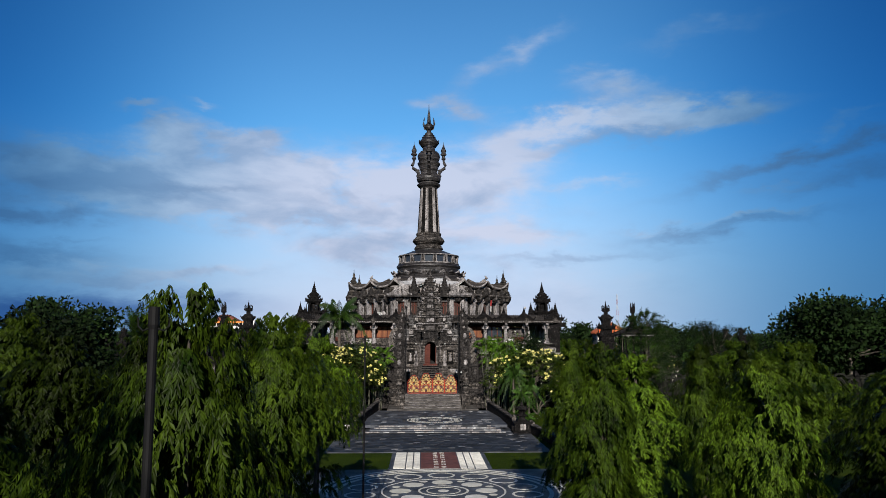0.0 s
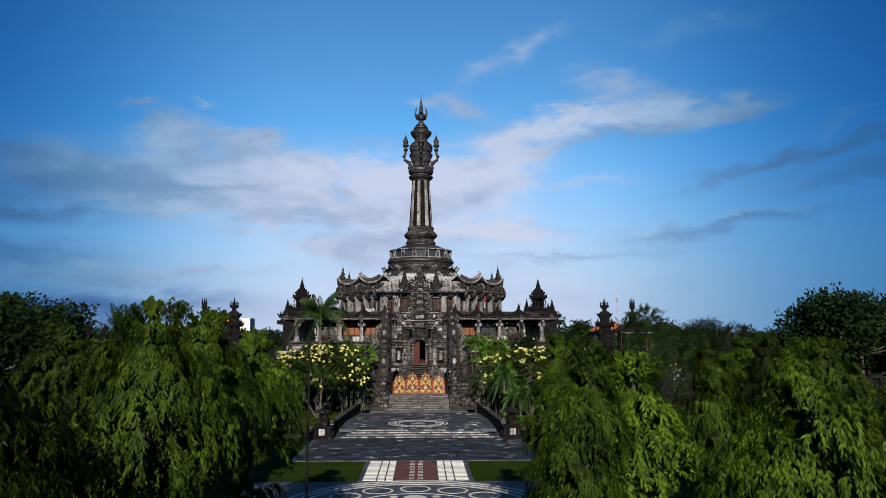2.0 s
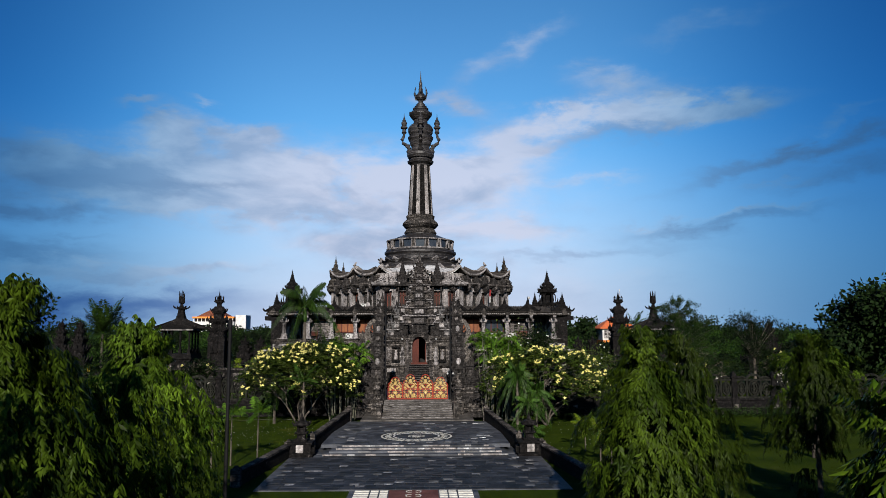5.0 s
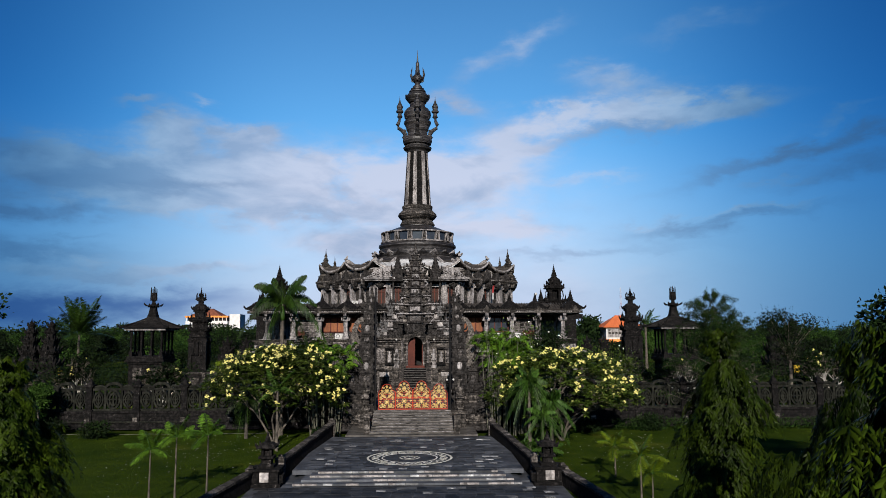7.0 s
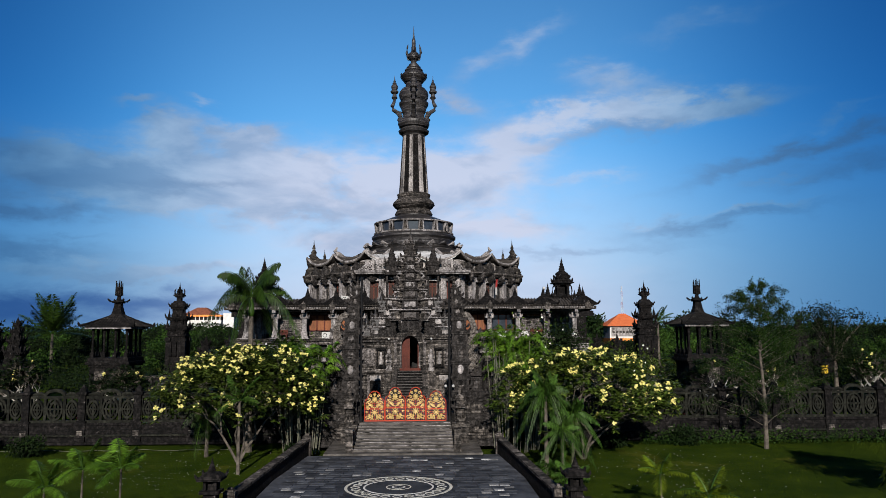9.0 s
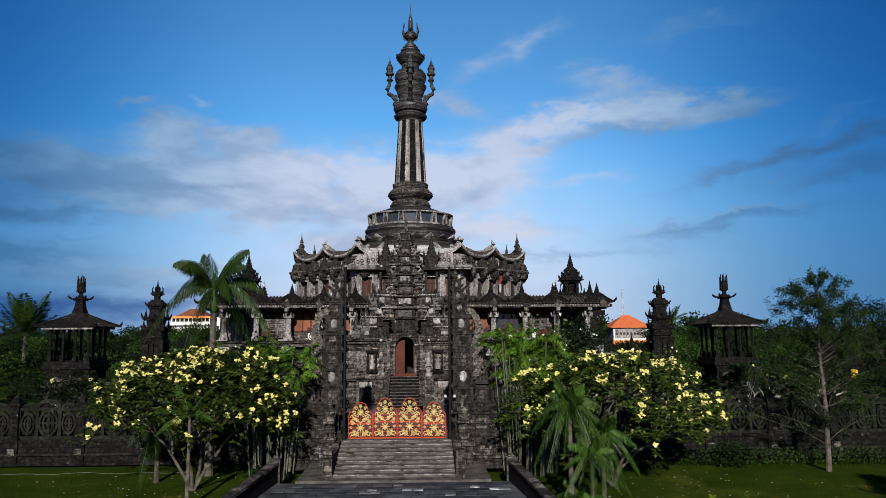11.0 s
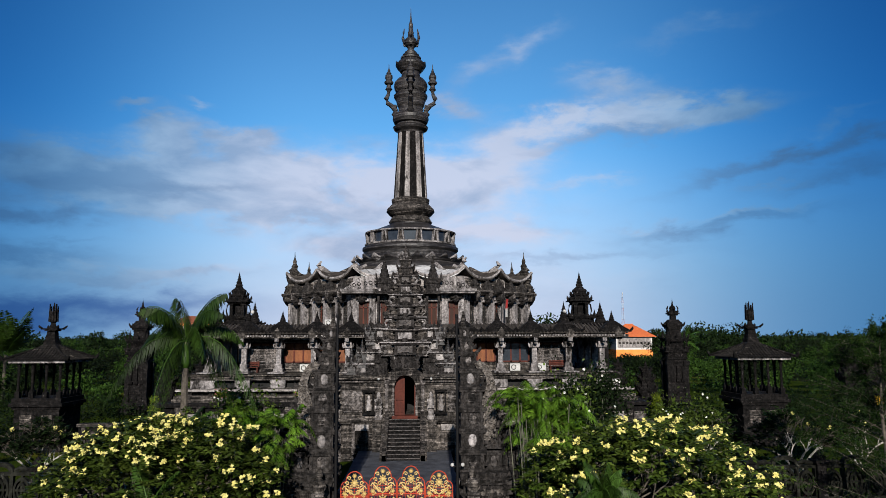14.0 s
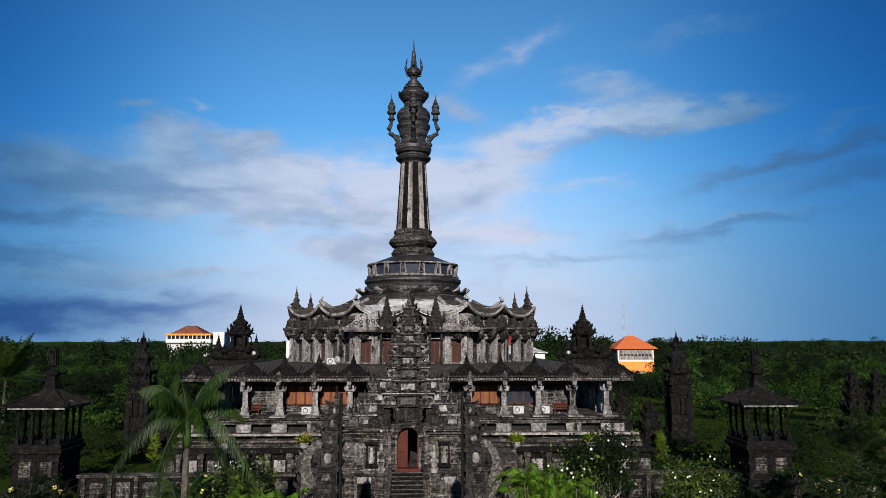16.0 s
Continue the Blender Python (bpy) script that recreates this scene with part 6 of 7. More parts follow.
part("white_cloth", Geo().box(-.02, .02, -.12, .12, .7, 1.5).turned(pose(.22, 0, 0, 0, 2, 40)), "plastic", flag)
for x in (13.2, -12.9):
    lp = thing("globe_lamp", "small white globe lamp on a short post on the roof", "lamp", "globe lamps", at=(x, -17.6, 10.0))
    part("post", Geo().lathe([(.05, 0), (.04, 1.0)], 8), "metal", lp)
    part("globe", Geo().lathe([(.05, 1.0), (.13, 1.06), (.16, 1.16), (.13, 1.26), (.05, 1.32)], 14), "plastic", lp, smooth=True)


# ---- plants ----
def leaf_mesh(name, mat_, base, tip, side, fold=None):
    """Many folded leaves: arrays of base points, tips and half-width vectors."""
    n = len(base)
    mid = base * .55 + tip * .45
    dn = np.zeros_like(mid) if fold is None else fold
    v = np.empty((n, 4, 3), np.float32)
    v[:, 0], v[:, 1], v[:, 2], v[:, 3] = base, mid + side - dn, tip, mid - side - dn
    i = np.arange(n) * 4
    f = np.stack([np.stack([i, i + 1, i + 2], 1), np.stack([i, i + 2, i + 3], 1)], 1).reshape(-1, 3)
    me = bpy.data.meshes.new(name)
    me.vertices.add(n * 4)
    me.vertices.foreach_set("co", v.reshape(-1))
    me.loops.add(len(f) * 3)
    me.loops.foreach_set("vertex_index", f.reshape(-1).astype(np.int32))
    me.polygons.add(len(f))
    me.polygons.foreach_set("loop_start", np.arange(len(f), dtype=np.int32) * 3)
    me.polygons.foreach_set("loop_total", np.full(len(f), 3, np.int32))
    me.materials.append(M[mat_])
    me.update()
    me.validate()
    return me


def unit(a):
    return a / np.maximum(np.linalg.norm(a, axis=-1, keepdims=True), 1e-6)


def weeping_leaves(seed, H, R, mat_, limbs=104, twigs=16, pairs=10, size=1.0, full=20):
    """Drooping limbs in uneven tongues; each carries hanging twigs set with long narrow leaves."""
    rg = np.random.default_rng(seed)
    n = limbs + full
    up = np.arange(n) < limbs
    h = np.where(up, .50 + .50 * ((np.arange(n) + rg.random(n)) / limbs) ** .8, .12 + .42 * rg.random(n))
    h = np.minimum(h, 1.0)
    az = np.arange(n) * 2.4 + rg.normal(0, .5, n)
    reach = np.clip(np.minimum((1.03 - h) * 4.2, 1.0), .16, 1) ** .8 * R * rg.uniform(.55, 1.15, n) * np.where(up, 1.0, .9)
    # hollows between the tongues
    hollow = np.sin(3 * az + seed) * np.sin(11 * h + 2 * az)
    reach = np.where(hollow < -.12, reach * .45, reach)
    drop = rg.uniform(.25, .9, n) * np.clip(reach / 1.2, .3, 1)
    B, T, S, D = [], [], [], []
    for j in range(twigs):
        s = (.04 + .96 * ((j + rg.random(n)) / twigs) ** .8)
        a = az + rg.normal(0, .30, n) * s
        r = reach * (1 - (1 - s) ** 2)
        out = np.stack([np.cos(a), np.sin(a), np.zeros(n)], 1)
        org = out * r[:, None]
        org[:, 2] = .35 + h * (H - .6) + .30 * np.sin(s * 1.6) * reach - drop * s ** 2.2
        a2 = a + rg.normal(0, .8, n)
        tw = np.stack([np.cos(a2), np.sin(a2), np.zeros(n)], 1)
        L_ = rg.uniform(.32, .62, n)
        tip_up = (h > .96)
        org[:, 2] += np.where(h > .985, rg.random(n) * .3, 0)
        for i in range(pairs):
            u = (i + .5) / pairs
            p = org + tw * (L_ * .42 * np.sin(u * 1.5))[:, None]
            p[:, 2] += np.where(tip_up, L_ * (.9 * u - .5 * u * u), L_ * (.12 * u - .95 * u ** 1.5))
            for q in (-1, 1):
                lat = np.stack([-tw[:, 1], tw[:, 0], np.zeros(n)], 1) * q
                d = unit(lat * .42 + tw * .30 + np.array([0, 0, -.85]) + rg.normal(0, .22, (n, 3)))
                ll = rg.uniform(.10, .175, n) * (1 - .25 * u) * size
                B.append(p), T.append(p + d * ll[:, None])
                w = unit(np.cross(d, out + tw * .6 + np.array([0, 0, .35]) + rg.normal(0, .38, (n, 3))))
                S.append(w * (ll * .15)[:, None])
                D.append(out * .012)
    return leaf_mesh("crown", mat_, np.concatenate(B), np.concatenate(T), np.concatenate(S), np.concatenate(D))


def weeping_tree(seed, H, R, mat_="leaf", limbs=104, twigs=16, pairs=10, size=1.0, full=20):
    t = thing("weeping_tree", "tall tree with drooping narrow leaves, shade put into their deep green" if mat_ == "leafshade" else "tall green tree with drooping narrow glossy leaves", "tree", "weeping trees lining the walk")
    rg = random.Random(seed)
    g = Geo().tube([(0, 0, -.1), (.04, .02, H * .4), (-.03, .04, H * .75), (0, 0, H * .95)], [.13, .1, .06, .02], 8)
    for k in range(16):
        a, z = rg.uniform(0, 6.3), H * rg.uniform(.2, .9)
        r = R * rg.uniform(.15, .5) * (1.1 - z / H)
        g.tube([(0, 0, z), (r * .5 * math.cos(a), r * .5 * math.sin(a), z + .25), (r * math.cos(a), r * math.sin(a), z)], [.035, .025, .01], 5)
    part("trunk", g, "bark", t)
    part("crown", weeping_leaves(seed, H, R, mat_, limbs, twigs, pairs, size, full), None, t)
    return t


protos = [weeping_tree(11, 7.0, 2.0, full=12), weeping_tree(12, 7.0, 2.0, full=18), weeping_tree(13, 7.0, 1.7, full=14), weeping_tree(14, 7.0, .95, "leaf", 84, 13, full=40), weeping_tree(15, 7.0, 2.0, "leafshade", full=9), weeping_tree(16, 7.0, .95, "leafshade", 90, 14, full=46),
          weeping_tree(17, 7.0, 2.2, "leafshade", 60, 7, 6, 1.5, 20)]
# x, y, height, radius, prototype
TREES = [(-4.5, -101.7, 7.2, 1.8, 4), (-5.9, -105.0, 7.0, 1.9, 4), (-9.2, -102, 6.8, 2.3, 4), (-3.75, -110.3, 7.2, 1.5, 4), (-7.2, -109, 6.0, 2.0, 4), (-5.0, -97.0, 7.2, 1.9, 4),
         (-4.6, -93.2, 6.8, 1.6, 2), (-8.6, -96, 6.9, 2.3, 4), (-7.85, -82.9, 6.2, 1.1, 5), (-10.5, -90, 6.5, 2.2, 4), (-12.5, -98, 7.3, 2.4, 4), (-14.5, -106, 6.6, 2.4, 4), (-9.5, -114, 5.9, 2.0, 4),
         (2.95, -103.0, 6.5, .85, 3), (4.3, -100.8, 6.35, 1.2, 3), (6.3, -103.2, 6.0, 1.6, 0), (7.05, -82.7, 6.7, .92, 5), (4.3, -93.2, 6.7, 1.0, 5), (6.4, -89.2, 6.5, 1.25, 4), (4.6, -110.3, 5.6, .9, 5),
         (11.9, -90.0, 6.6, 1.5, 4), (12.5, -83.5, 6.4, 1.5, 4), (9.9, -96.0, 6.3, 2.1, 4), (13.6, -97.5, 6.4, 2.3, 4), (9.5, -103.5, 6.0, 2.1, 4),
         (18.2, -95, 6.6, 2.4, 4), (14.5, -89, 6.5, 2.0, 4), (16.5, -84, 6.5, 2.2, 4), (6.9, -111.5, 5.2, 1.8, 0), (7.6, -96.5, 5.9, 1.3, 1), (17.5, -104, 6.6, 2.5, 4), (21.8, -65.8, 6.6, 2.6, 2), (11.5, -110.5, 5.6, 2.2, 4)]
# unseen rows beside and behind the start, added to shade the trees ahead
for sx in (-1, 1):
    for i, x in enumerate((4.6, 7.4, 10.4, 13.6, 17.0, 20.6)):
        for j, y in enumerate((-121.5, -126.5)):
            TREES.append((sx * (x + .9 * j), y + (5.0 if i else 0) - (.8 * i) % 1.7, (10.3 if sx < 0 else 9.7) + .5 * ((i + j) % 3), 2.2, 6))
WIDE = (2.0, 2.0, 1.8, .95, 2.0, .95, 2.2)
done = set()
for i, (x, y, h, r, k) in enumerate(TREES):
    m = pose(x, y, 0, 0, 0, 67 * i)
    ob = protos[k] if k not in done else copy_thing(protos[k], m)
    done.add(k)
    ob.matrix_basis = m @ Matrix.Diagonal((r / WIDE[k], r / WIDE[k], h / 7.0, 1))


def palm(name, label, x, y, z0, h, n, L_, seed, droop=1.0, mat_="palm", thick=.12, upright=.5, lean=(0, 0), wide=.42, skirt=1.0, shaft=0.0, bend=2.3):
    t = thing(name, label, "palm", "garden palms", at=(x, y, z0))
    rg = np.random.default_rng(seed)
    top = np.array([lean[0], lean[1], h])
    part("trunk", Geo().tube([(0, 0, -.15), (lean[0] * .3, lean[1] * .3, h * .4), (lean[0] * .75, lean[1] * .75, h * .8), tuple(top)], [thick * 1.4, thick, thick * .9, thick * .7], 8), "bark", t)
    if shaft:
        part("crownshaft", Geo().tube([(lean[0], lean[1], h - shaft), (lean[0], lean[1], h - shaft * .8), (lean[0], lean[1], h + .1)], [thick * .95, thick * 1.2, thick * .6], 10), "palm", t, "smooth green crownshaft", smooth=True)
    for k in range(n):
        a = 2 * math.pi * (k * .382) + rg.normal(0, .1)
        up = upright * (1.65 * (1 - k / n) ** skirt - .15 * skirt ** 1.5) + rg.normal(0, .08)
        l = L_ * rg.uniform(.8, 1.1)
        pts = []
        for i in range(13):
            u = i / 12
            rr = l * (u * math.cos(min(up, 1.2)) + .12 * u * u)
            zz = l * (u * math.sin(up) + .15 * u - droop * (.72 - .55 * max(0.0, math.sin(up))) * u ** bend)
            pts.append(top + np.array([math.cos(a) * rr, math.sin(a) * rr, zz]))
        pts = np.array(pts)
        fr = part("frond", Geo().tube([tuple(p) for p in pts[::2]], [.03, .025, .02, .018, .014, .01, .006], 4), "palm", t)
        m = 64 if l < 2.6 else 90
        us = np.linspace(.12, 1, m)
        P = np.stack([np.interp(us * 12, range(13), pts[:, c]) for c in range(3)], 1)
        tan = unit(np.gradient(P, axis=0))
        side = unit(np.cross(tan, [0, 0, 1.0]))
        B, T, S = [], [], []
        for s in (-1, 1):
            d = unit(side * s + tan * .55 + np.array([0, 0, -.35 * droop]) + rg.normal(0, .12, (m, 3)))
            ll = wide * l / 2.4 * np.sin(np.clip(us, .05, .97) * np.pi) ** .45 * rg.uniform(.85, 1.1, m) * 1.3
            B.append(P)
            T.append(P + d * ll[:, None] + np.array([0, 0, -1.0]) * (ll * .25 * droop)[:, None])
            S.append(tan * max(.011, .0125 * l / 1.6))
        part("blade", leaf_mesh("blade", mat_, np.concatenate(B), np.concatenate(T), np.concatenate(S)), None, fr)
    return t


palm("palm", "tall feathery green palm beside the carved gate", -9.0, -47.4, .1, 8.75, 17, 3.15, 3, 2.8, "palmdeep", thick=.16, upright=1.05, wide=.33, skirt=.85, shaft=1.1)
palm("palm", "slender young palm with a thin trunk on the lawn", -7.9, -54.2, .0, 3.5, 9, 1.4, 4, 1.0, thick=.07, upright=.7)
for i, (x, y, h) in enumerate(((-10.3, -67.9, 2.2), (-9.5, -67.2, 2.6), (-7.9, -68.3, 2.8), (9.8, -63.0, 1.5), (9.2, -69.2, 2.0), (10.2, -67.4, 1.0))):
    palm("young_palm", "young thin palm planted on the lawn", x, y, .0, h, 8, .95, 20 + i, .9, "palmbright" if x < 0 else "leafy", thick=.035, upright=.8, wide=.7)
palm("drooping_palm", "bushy palm with long drooping fronds beside the forecourt", 6.9, -55.0, .0, 4.0, 34, 1.35, 8, 2.9, "palm", thick=.09, upright=1.0, wide=.42, bend=1.7)
palm("drooping_palm", "lower bushy palm with drooping fronds beside a taller one", 8.3, -54.4, .0, 2.8, 30, 1.3, 18, 2.9, "palm", thick=.08, upright=1.0, wide=.40, bend=1.7)
palm("drooping_palm", "lower bushy palm with drooping fronds beside a taller one", 7.5, -55.9, .0, 2.2, 16, 1.3, 19, 2.7, "palm", thick=.07, upright=.9, wide=.38, bend=1.7)
palm("shaggy_palm", "low shaggy palm with dark drooping fronds under the blossom tree", -10.9, -49.0, .0, 2.5, 16, 1.5, 10, 2.2, "palmdeep", thick=.09, upright=.7, wide=.6)
palm("fern_palm", "small dark fern-like palm low beside the wall", 7.3, -55.0, .0, .35, 14, 1.2, 12, 1.3, thick=.06, upright=.7, wide=.6)
palm("fern_palm", "small dark fern-like palm low beside the wall", 7.6, -57.2, .0, .3, 12, 1.0, 13, 1.3, thick=.06, upright=.7, wide=.6)
palm("palm", "shaggy palm in the planted court", -11.5, -40, .9, 2.6, 14, 2.6, 9, 1.5, thick=.15, upright=.8)
palm("palm", "fan of far palm fronds above trees", -54.5, 22, .9, 6.0, 26, 5.6, 31, .45, "palmdeep", thick=.22, upright=1.45, wide=.5)
palm("palm", "far dark palm behind the trees", 38, 24, .9, 7.5, 13, 2.8, 33, .9, thick=.2, upright=.8)


def stem_clump(x, y, seed, n=26, h=3.6):
    """Pale thin stems with arching fronds on top."""
    t = thing("cane_palm_clump", "clump of pale thin palm stems with arching green fronds", "palm", "cane palms", at=(x, y, .05))
    rg = np.random.default_rng(seed)
    for k in range(n):
        a, r = rg.random() * 6.28, 1.0 * rg.random() ** .6
        bx, by = r * math.cos(a) * 1.1, r * math.sin(a) * .7
        tx, ty, hh = bx * 1.5, by * 1.4, h * rg.uniform(.75, 1.15)
        part("stem", Geo().tube([(bx, by, -.1), ((bx + tx) / 2, (by + ty) / 2, hh * .5), (tx, ty, hh)], [.03, .026, .018], 6), "cane", t)
        for f in range(4):
            B, T, S = [], [], []
            az = rg.random() * 6.28
            l = rg.uniform(1.5, 2.3)
            spread_ = rg.uniform(.3, .75)
            us = np.linspace(.1, 1, 34)
            P = np.stack([tx + math.cos(az) * l * us * spread_, ty + math.sin(az) * l * us * spread_, hh + l * ((1.15 - spread_) * us - (.1 + spread_) * us ** 2.4)], 1)
            tan = unit(np.gradient(P, axis=0))
            side = unit(np.cross(tan, [0, 0, 1.0]))
            for s in (-1, 1):
                d = unit(side * s + tan * .6 + np.array([0, 0, -.8]) + rg.normal(0, .14, (34, 3)))
                ll = .46 * np.sin(np.clip(us, .08, .95) * np.pi) ** .5
                B.append(P), T.append(P + d * ll[:, None]), S.append(tan * .021)
            part("frond", leaf_mesh("frond", "palmbright", np.concatenate(B), np.concatenate(T), np.concatenate(S)), None, t)
    return t


stem_clump(-5.9, -48.3, 41, 22, 5.3)
stem_clump(6.0, -48.2, 42, 28, 5.9)


def frangipani(x, y, z0, R, H, seed, tips=420, flowers=.45, label="", cat_leaf="leafm", dome=0, trunk_mat="bark"):
    t = thing("frangipani_tree", label, "tree", "frangipani trees", at=(x, y, z0))
    rg = random.Random(seed)
    g, twig = Geo(), Geo()
    ends = []

    def grow(p, d, l, r, lev):
        q = p + d * l
        (g if lev > 2 else twig).tube([tuple(p), tuple((p + q) / 2 + Vector((rg.uniform(-.1, .1), rg.uniform(-.1, .1), .06)) * l), tuple(q)], [r, r * .85, r * .72], 6)
        if lev == 0:
            ends.append((q, d))
            return
        for k in range(3 if rg.random() < .55 else 2):
            a = rg.uniform(0, 6.28)
            nd = (d + Vector((math.cos(a), math.sin(a), rg.uniform(-.1, .35))) * .95)
            nd.z = max(nd.z, -.05)
            nd.x *= 1.15
            grow(q, nd.normalized(), l * rg.uniform(.68, .9), r * .7, lev - 1)
    for k in range(4):
        a = k * 1.57 + rg.uniform(-.4, .4)
        grow(Vector((0, 0, -.1)), Vector((math.cos(a) * .75, math.sin(a) * .6, .9)).normalized(), H * .36, .11, 5)
    # fit the crown to its size
    ex = max(abs(e[0].x) for e in ends)
    ez = max(e[0].z for e in ends)
    S_ = Matrix.Diagonal((R / ex, R / ex * .85, (H - .25) / ez, 1))
    g.turned(S_)
    twig.turned(S_)
    ends = [(S_ @ e, d) for e, d in ends]
    part("trunk", g, trunk_mat, t)
    tagged(part("branch", twig, "bark", t), kind="stuff")
    rg2 = np.random.default_rng(seed)
    E = np.array([tuple(e) for e, _ in ends])
    if len(E) > tips:
        E = E[rg2.permutation(len(E))[:tips]]
    if dome:
        # outer twigs close the dome
        a, q = rg2.random(dome) * 6.28, rg2.random(dome) ** .6
        E = np.concatenate([E, np.stack([R * q * np.cos(a), R * .85 * q * np.sin(a), H * (.50 + .46 * np.sqrt(1 - q * q * .95)) - rg2.random(dome) * (.5 + 1.3 * q)], 1)])
    tips_ = E
    E = np.concatenate([E, E + rg2.normal(0, 1, E.shape) * np.array([.32, .32, .2])])
    B, T, S, FB, FT, FS = [], [], [], [], [], []
    for j in range(15):
        n = len(E)
        az = rg2.random(n) * 6.28
        d = unit(np.stack([np.cos(az), np.sin(az), rg2.uniform(-.45, .7, n)], 1))
        ll = rg2.uniform(.19, .35, n)
        B.append(E + d * .03), T.append(E + d * ll[:, None] + np.array([0, 0, -.05]))
        S.append(unit(np.cross(d, rg2.normal(0, 1, (n, 3)) * .4 + np.array([0, 0, 1.0]))) * (ll * .17)[:, None])
    part("foliage", leaf_mesh("foliage", cat_leaf, np.concatenate(B), np.concatenate(T), np.concatenate(S)), None, t)
    F = []
    clump = .85 + .8 * np.sign(np.sin(tips_[:, 0] * 1.9 + seed) + np.sin(tips_[:, 1] * 2.3) + .8 * np.sin(tips_[:, 2] * 2.6))
    for e in tips_[rg2.random(len(tips_)) < flowers * clump]:
        # clusters keep apart from one another
        if all(np.linalg.norm(e - f) > .25 for f in F):
            F.append(e)
    F = np.array(F)
    if len(F):
        for c in range(6):
            off = rg2.normal(0, .06, F.shape) + np.array([0, -.06, .16])
            C = F + off
            for p in range(5):
                a = p * 1.2566 + c
                nrm = unit(rg2.normal(0, .35, F.shape) + np.array([0, -.6, .7]))
                u = unit(np.cross(nrm, [1.0, .2, .1]))
                w = np.cross(nrm, u)
                d = u * math.cos(a) + w * math.sin(a)
                FB.append(C), FT.append(C + d * .085), FS.append(np.cross(nrm, d) * .034)
        tagged(part("blossom", leaf_mesh("blossom", "flower", np.concatenate(FB), np.concatenate(FT), np.concatenate(FS)), None, t, "clusters of pale yellow flowers"), kind="stuff")
    return t


FL = "spreading frangipani tree full of pale yellow flowers"
frangipani(-8.7, -50.8, .0, 4.4, 6.3, 51, 620, .40, FL, dome=640)
frangipani(9.6, -50.8, .0, 5.2, 6.0, 52, 520, .34, FL, dome=440)
frangipani(-6.9, -46.9, .0, 2.2, 4.6, 53, 260, .1, "small frangipani tree with dense green leaves by the gate")
for i, (x, y, r, h) in enumerate(((-27, -37, 2.6, 4.4), (-21, -35.5, 2.4, 3.8), (-33, -38, 2.8, 4.2), (18, -35, 2.6, 4.2), (22.5, -37, 2.6, 4.2), (28, -34, 2.8, 4.6), (35, -36, 2.8, 4.6), (-38, -33, 2.6, 4.4), (13, -30, 2.0, 3.6), (-13, -33, 2.2, 3.6))):
    frangipani(x, y, .9, r, h, 60 + i, 170, .04, "frangipani tree with pale bare trunk and sparse flowers", "leafd", trunk_mat="palebark")


def crown_leaves(name, seed, blobs, per, size, mat_):
    """Leaves over a heap of uneven clumps."""
    rg = np.random.default_rng(seed)
    B, T, S = [], [], []
    for (cx, cy, cz, rx, ry, rz) in blobs:
        d = unit(rg.normal(0, 1, (per, 3)))
        k = rg.uniform(.55, 1.08, per)[:, None]
        k *= (1 + .18 * np.sin(d[:, :1] * 7 + cx) + .16 * np.sin(d[:, 2:] * 9 + cy))
        p = np.array([cx, cy, cz]) + d * k * np.array([rx, ry, rz])
        q = unit(d * .6 + rg.normal(0, .7, (per, 3)) + np.array([0, 0, -.2]))
        l = size * rg.uniform(.6, 1.3, per)[:, None]
        B.append(p), T.append(p + q * l)
        S.append(unit(np.cross(q, d + np.array([0, 0, .25]) + rg.normal(0, .45, (per, 3)))) * l * .3)
    return leaf_mesh(name, mat_, np.concatenate(B), np.concatenate(T), np.concatenate(S))


def broad_tree(x, y, z0, H, R, seed, label, per=420, size=.34, n=16, flat=.6, mat_="leafd", name="broadleaf_tree", trunk=.22):
    t = thing(name, label, "tree", "broadleaf trees", at=(x, y, z0))
    rg = random.Random(seed)
    blobs, g = [], Geo()
    g.tube([(0, 0, -.2), (.1, 0, H * .3), (0, .1, H * .55)], [trunk * 1.3, trunk, trunk * .7], 8)
    for k in range(n):
        a, r = rg.uniform(0, 6.28), R * rg.uniform(.15, .8)
        z = H * rg.uniform(.42, .9) - (r / R) * H * .1
        b = R * rg.uniform(.26, .42)
        c = (r * math.cos(a), r * math.sin(a), z)
        blobs.append((*c, b, b, b * flat))
        g.tube([(0, .05, H * .4), (c[0] * .5, c[1] * .5, (H * .45 + z) / 2), (c[0], c[1], z)], [trunk * .5, trunk * .35, trunk * .12], 6)
    part("trunk", g, "bark", t)
    part("crown", crown_leaves("crown", seed, blobs, per, size, mat_), None, t)
    return t


broad_tree(46.5, -38, 0, 12.0, 8.0, 71, "large dark broadleaf tree with a dense domed crown", 900, .5, 26, .75)
broad_tree(59, -30, 0, 12.0, 8.5, 72, "large dark broadleaf tree with a dense domed crown", 800, .55, 24, .75)


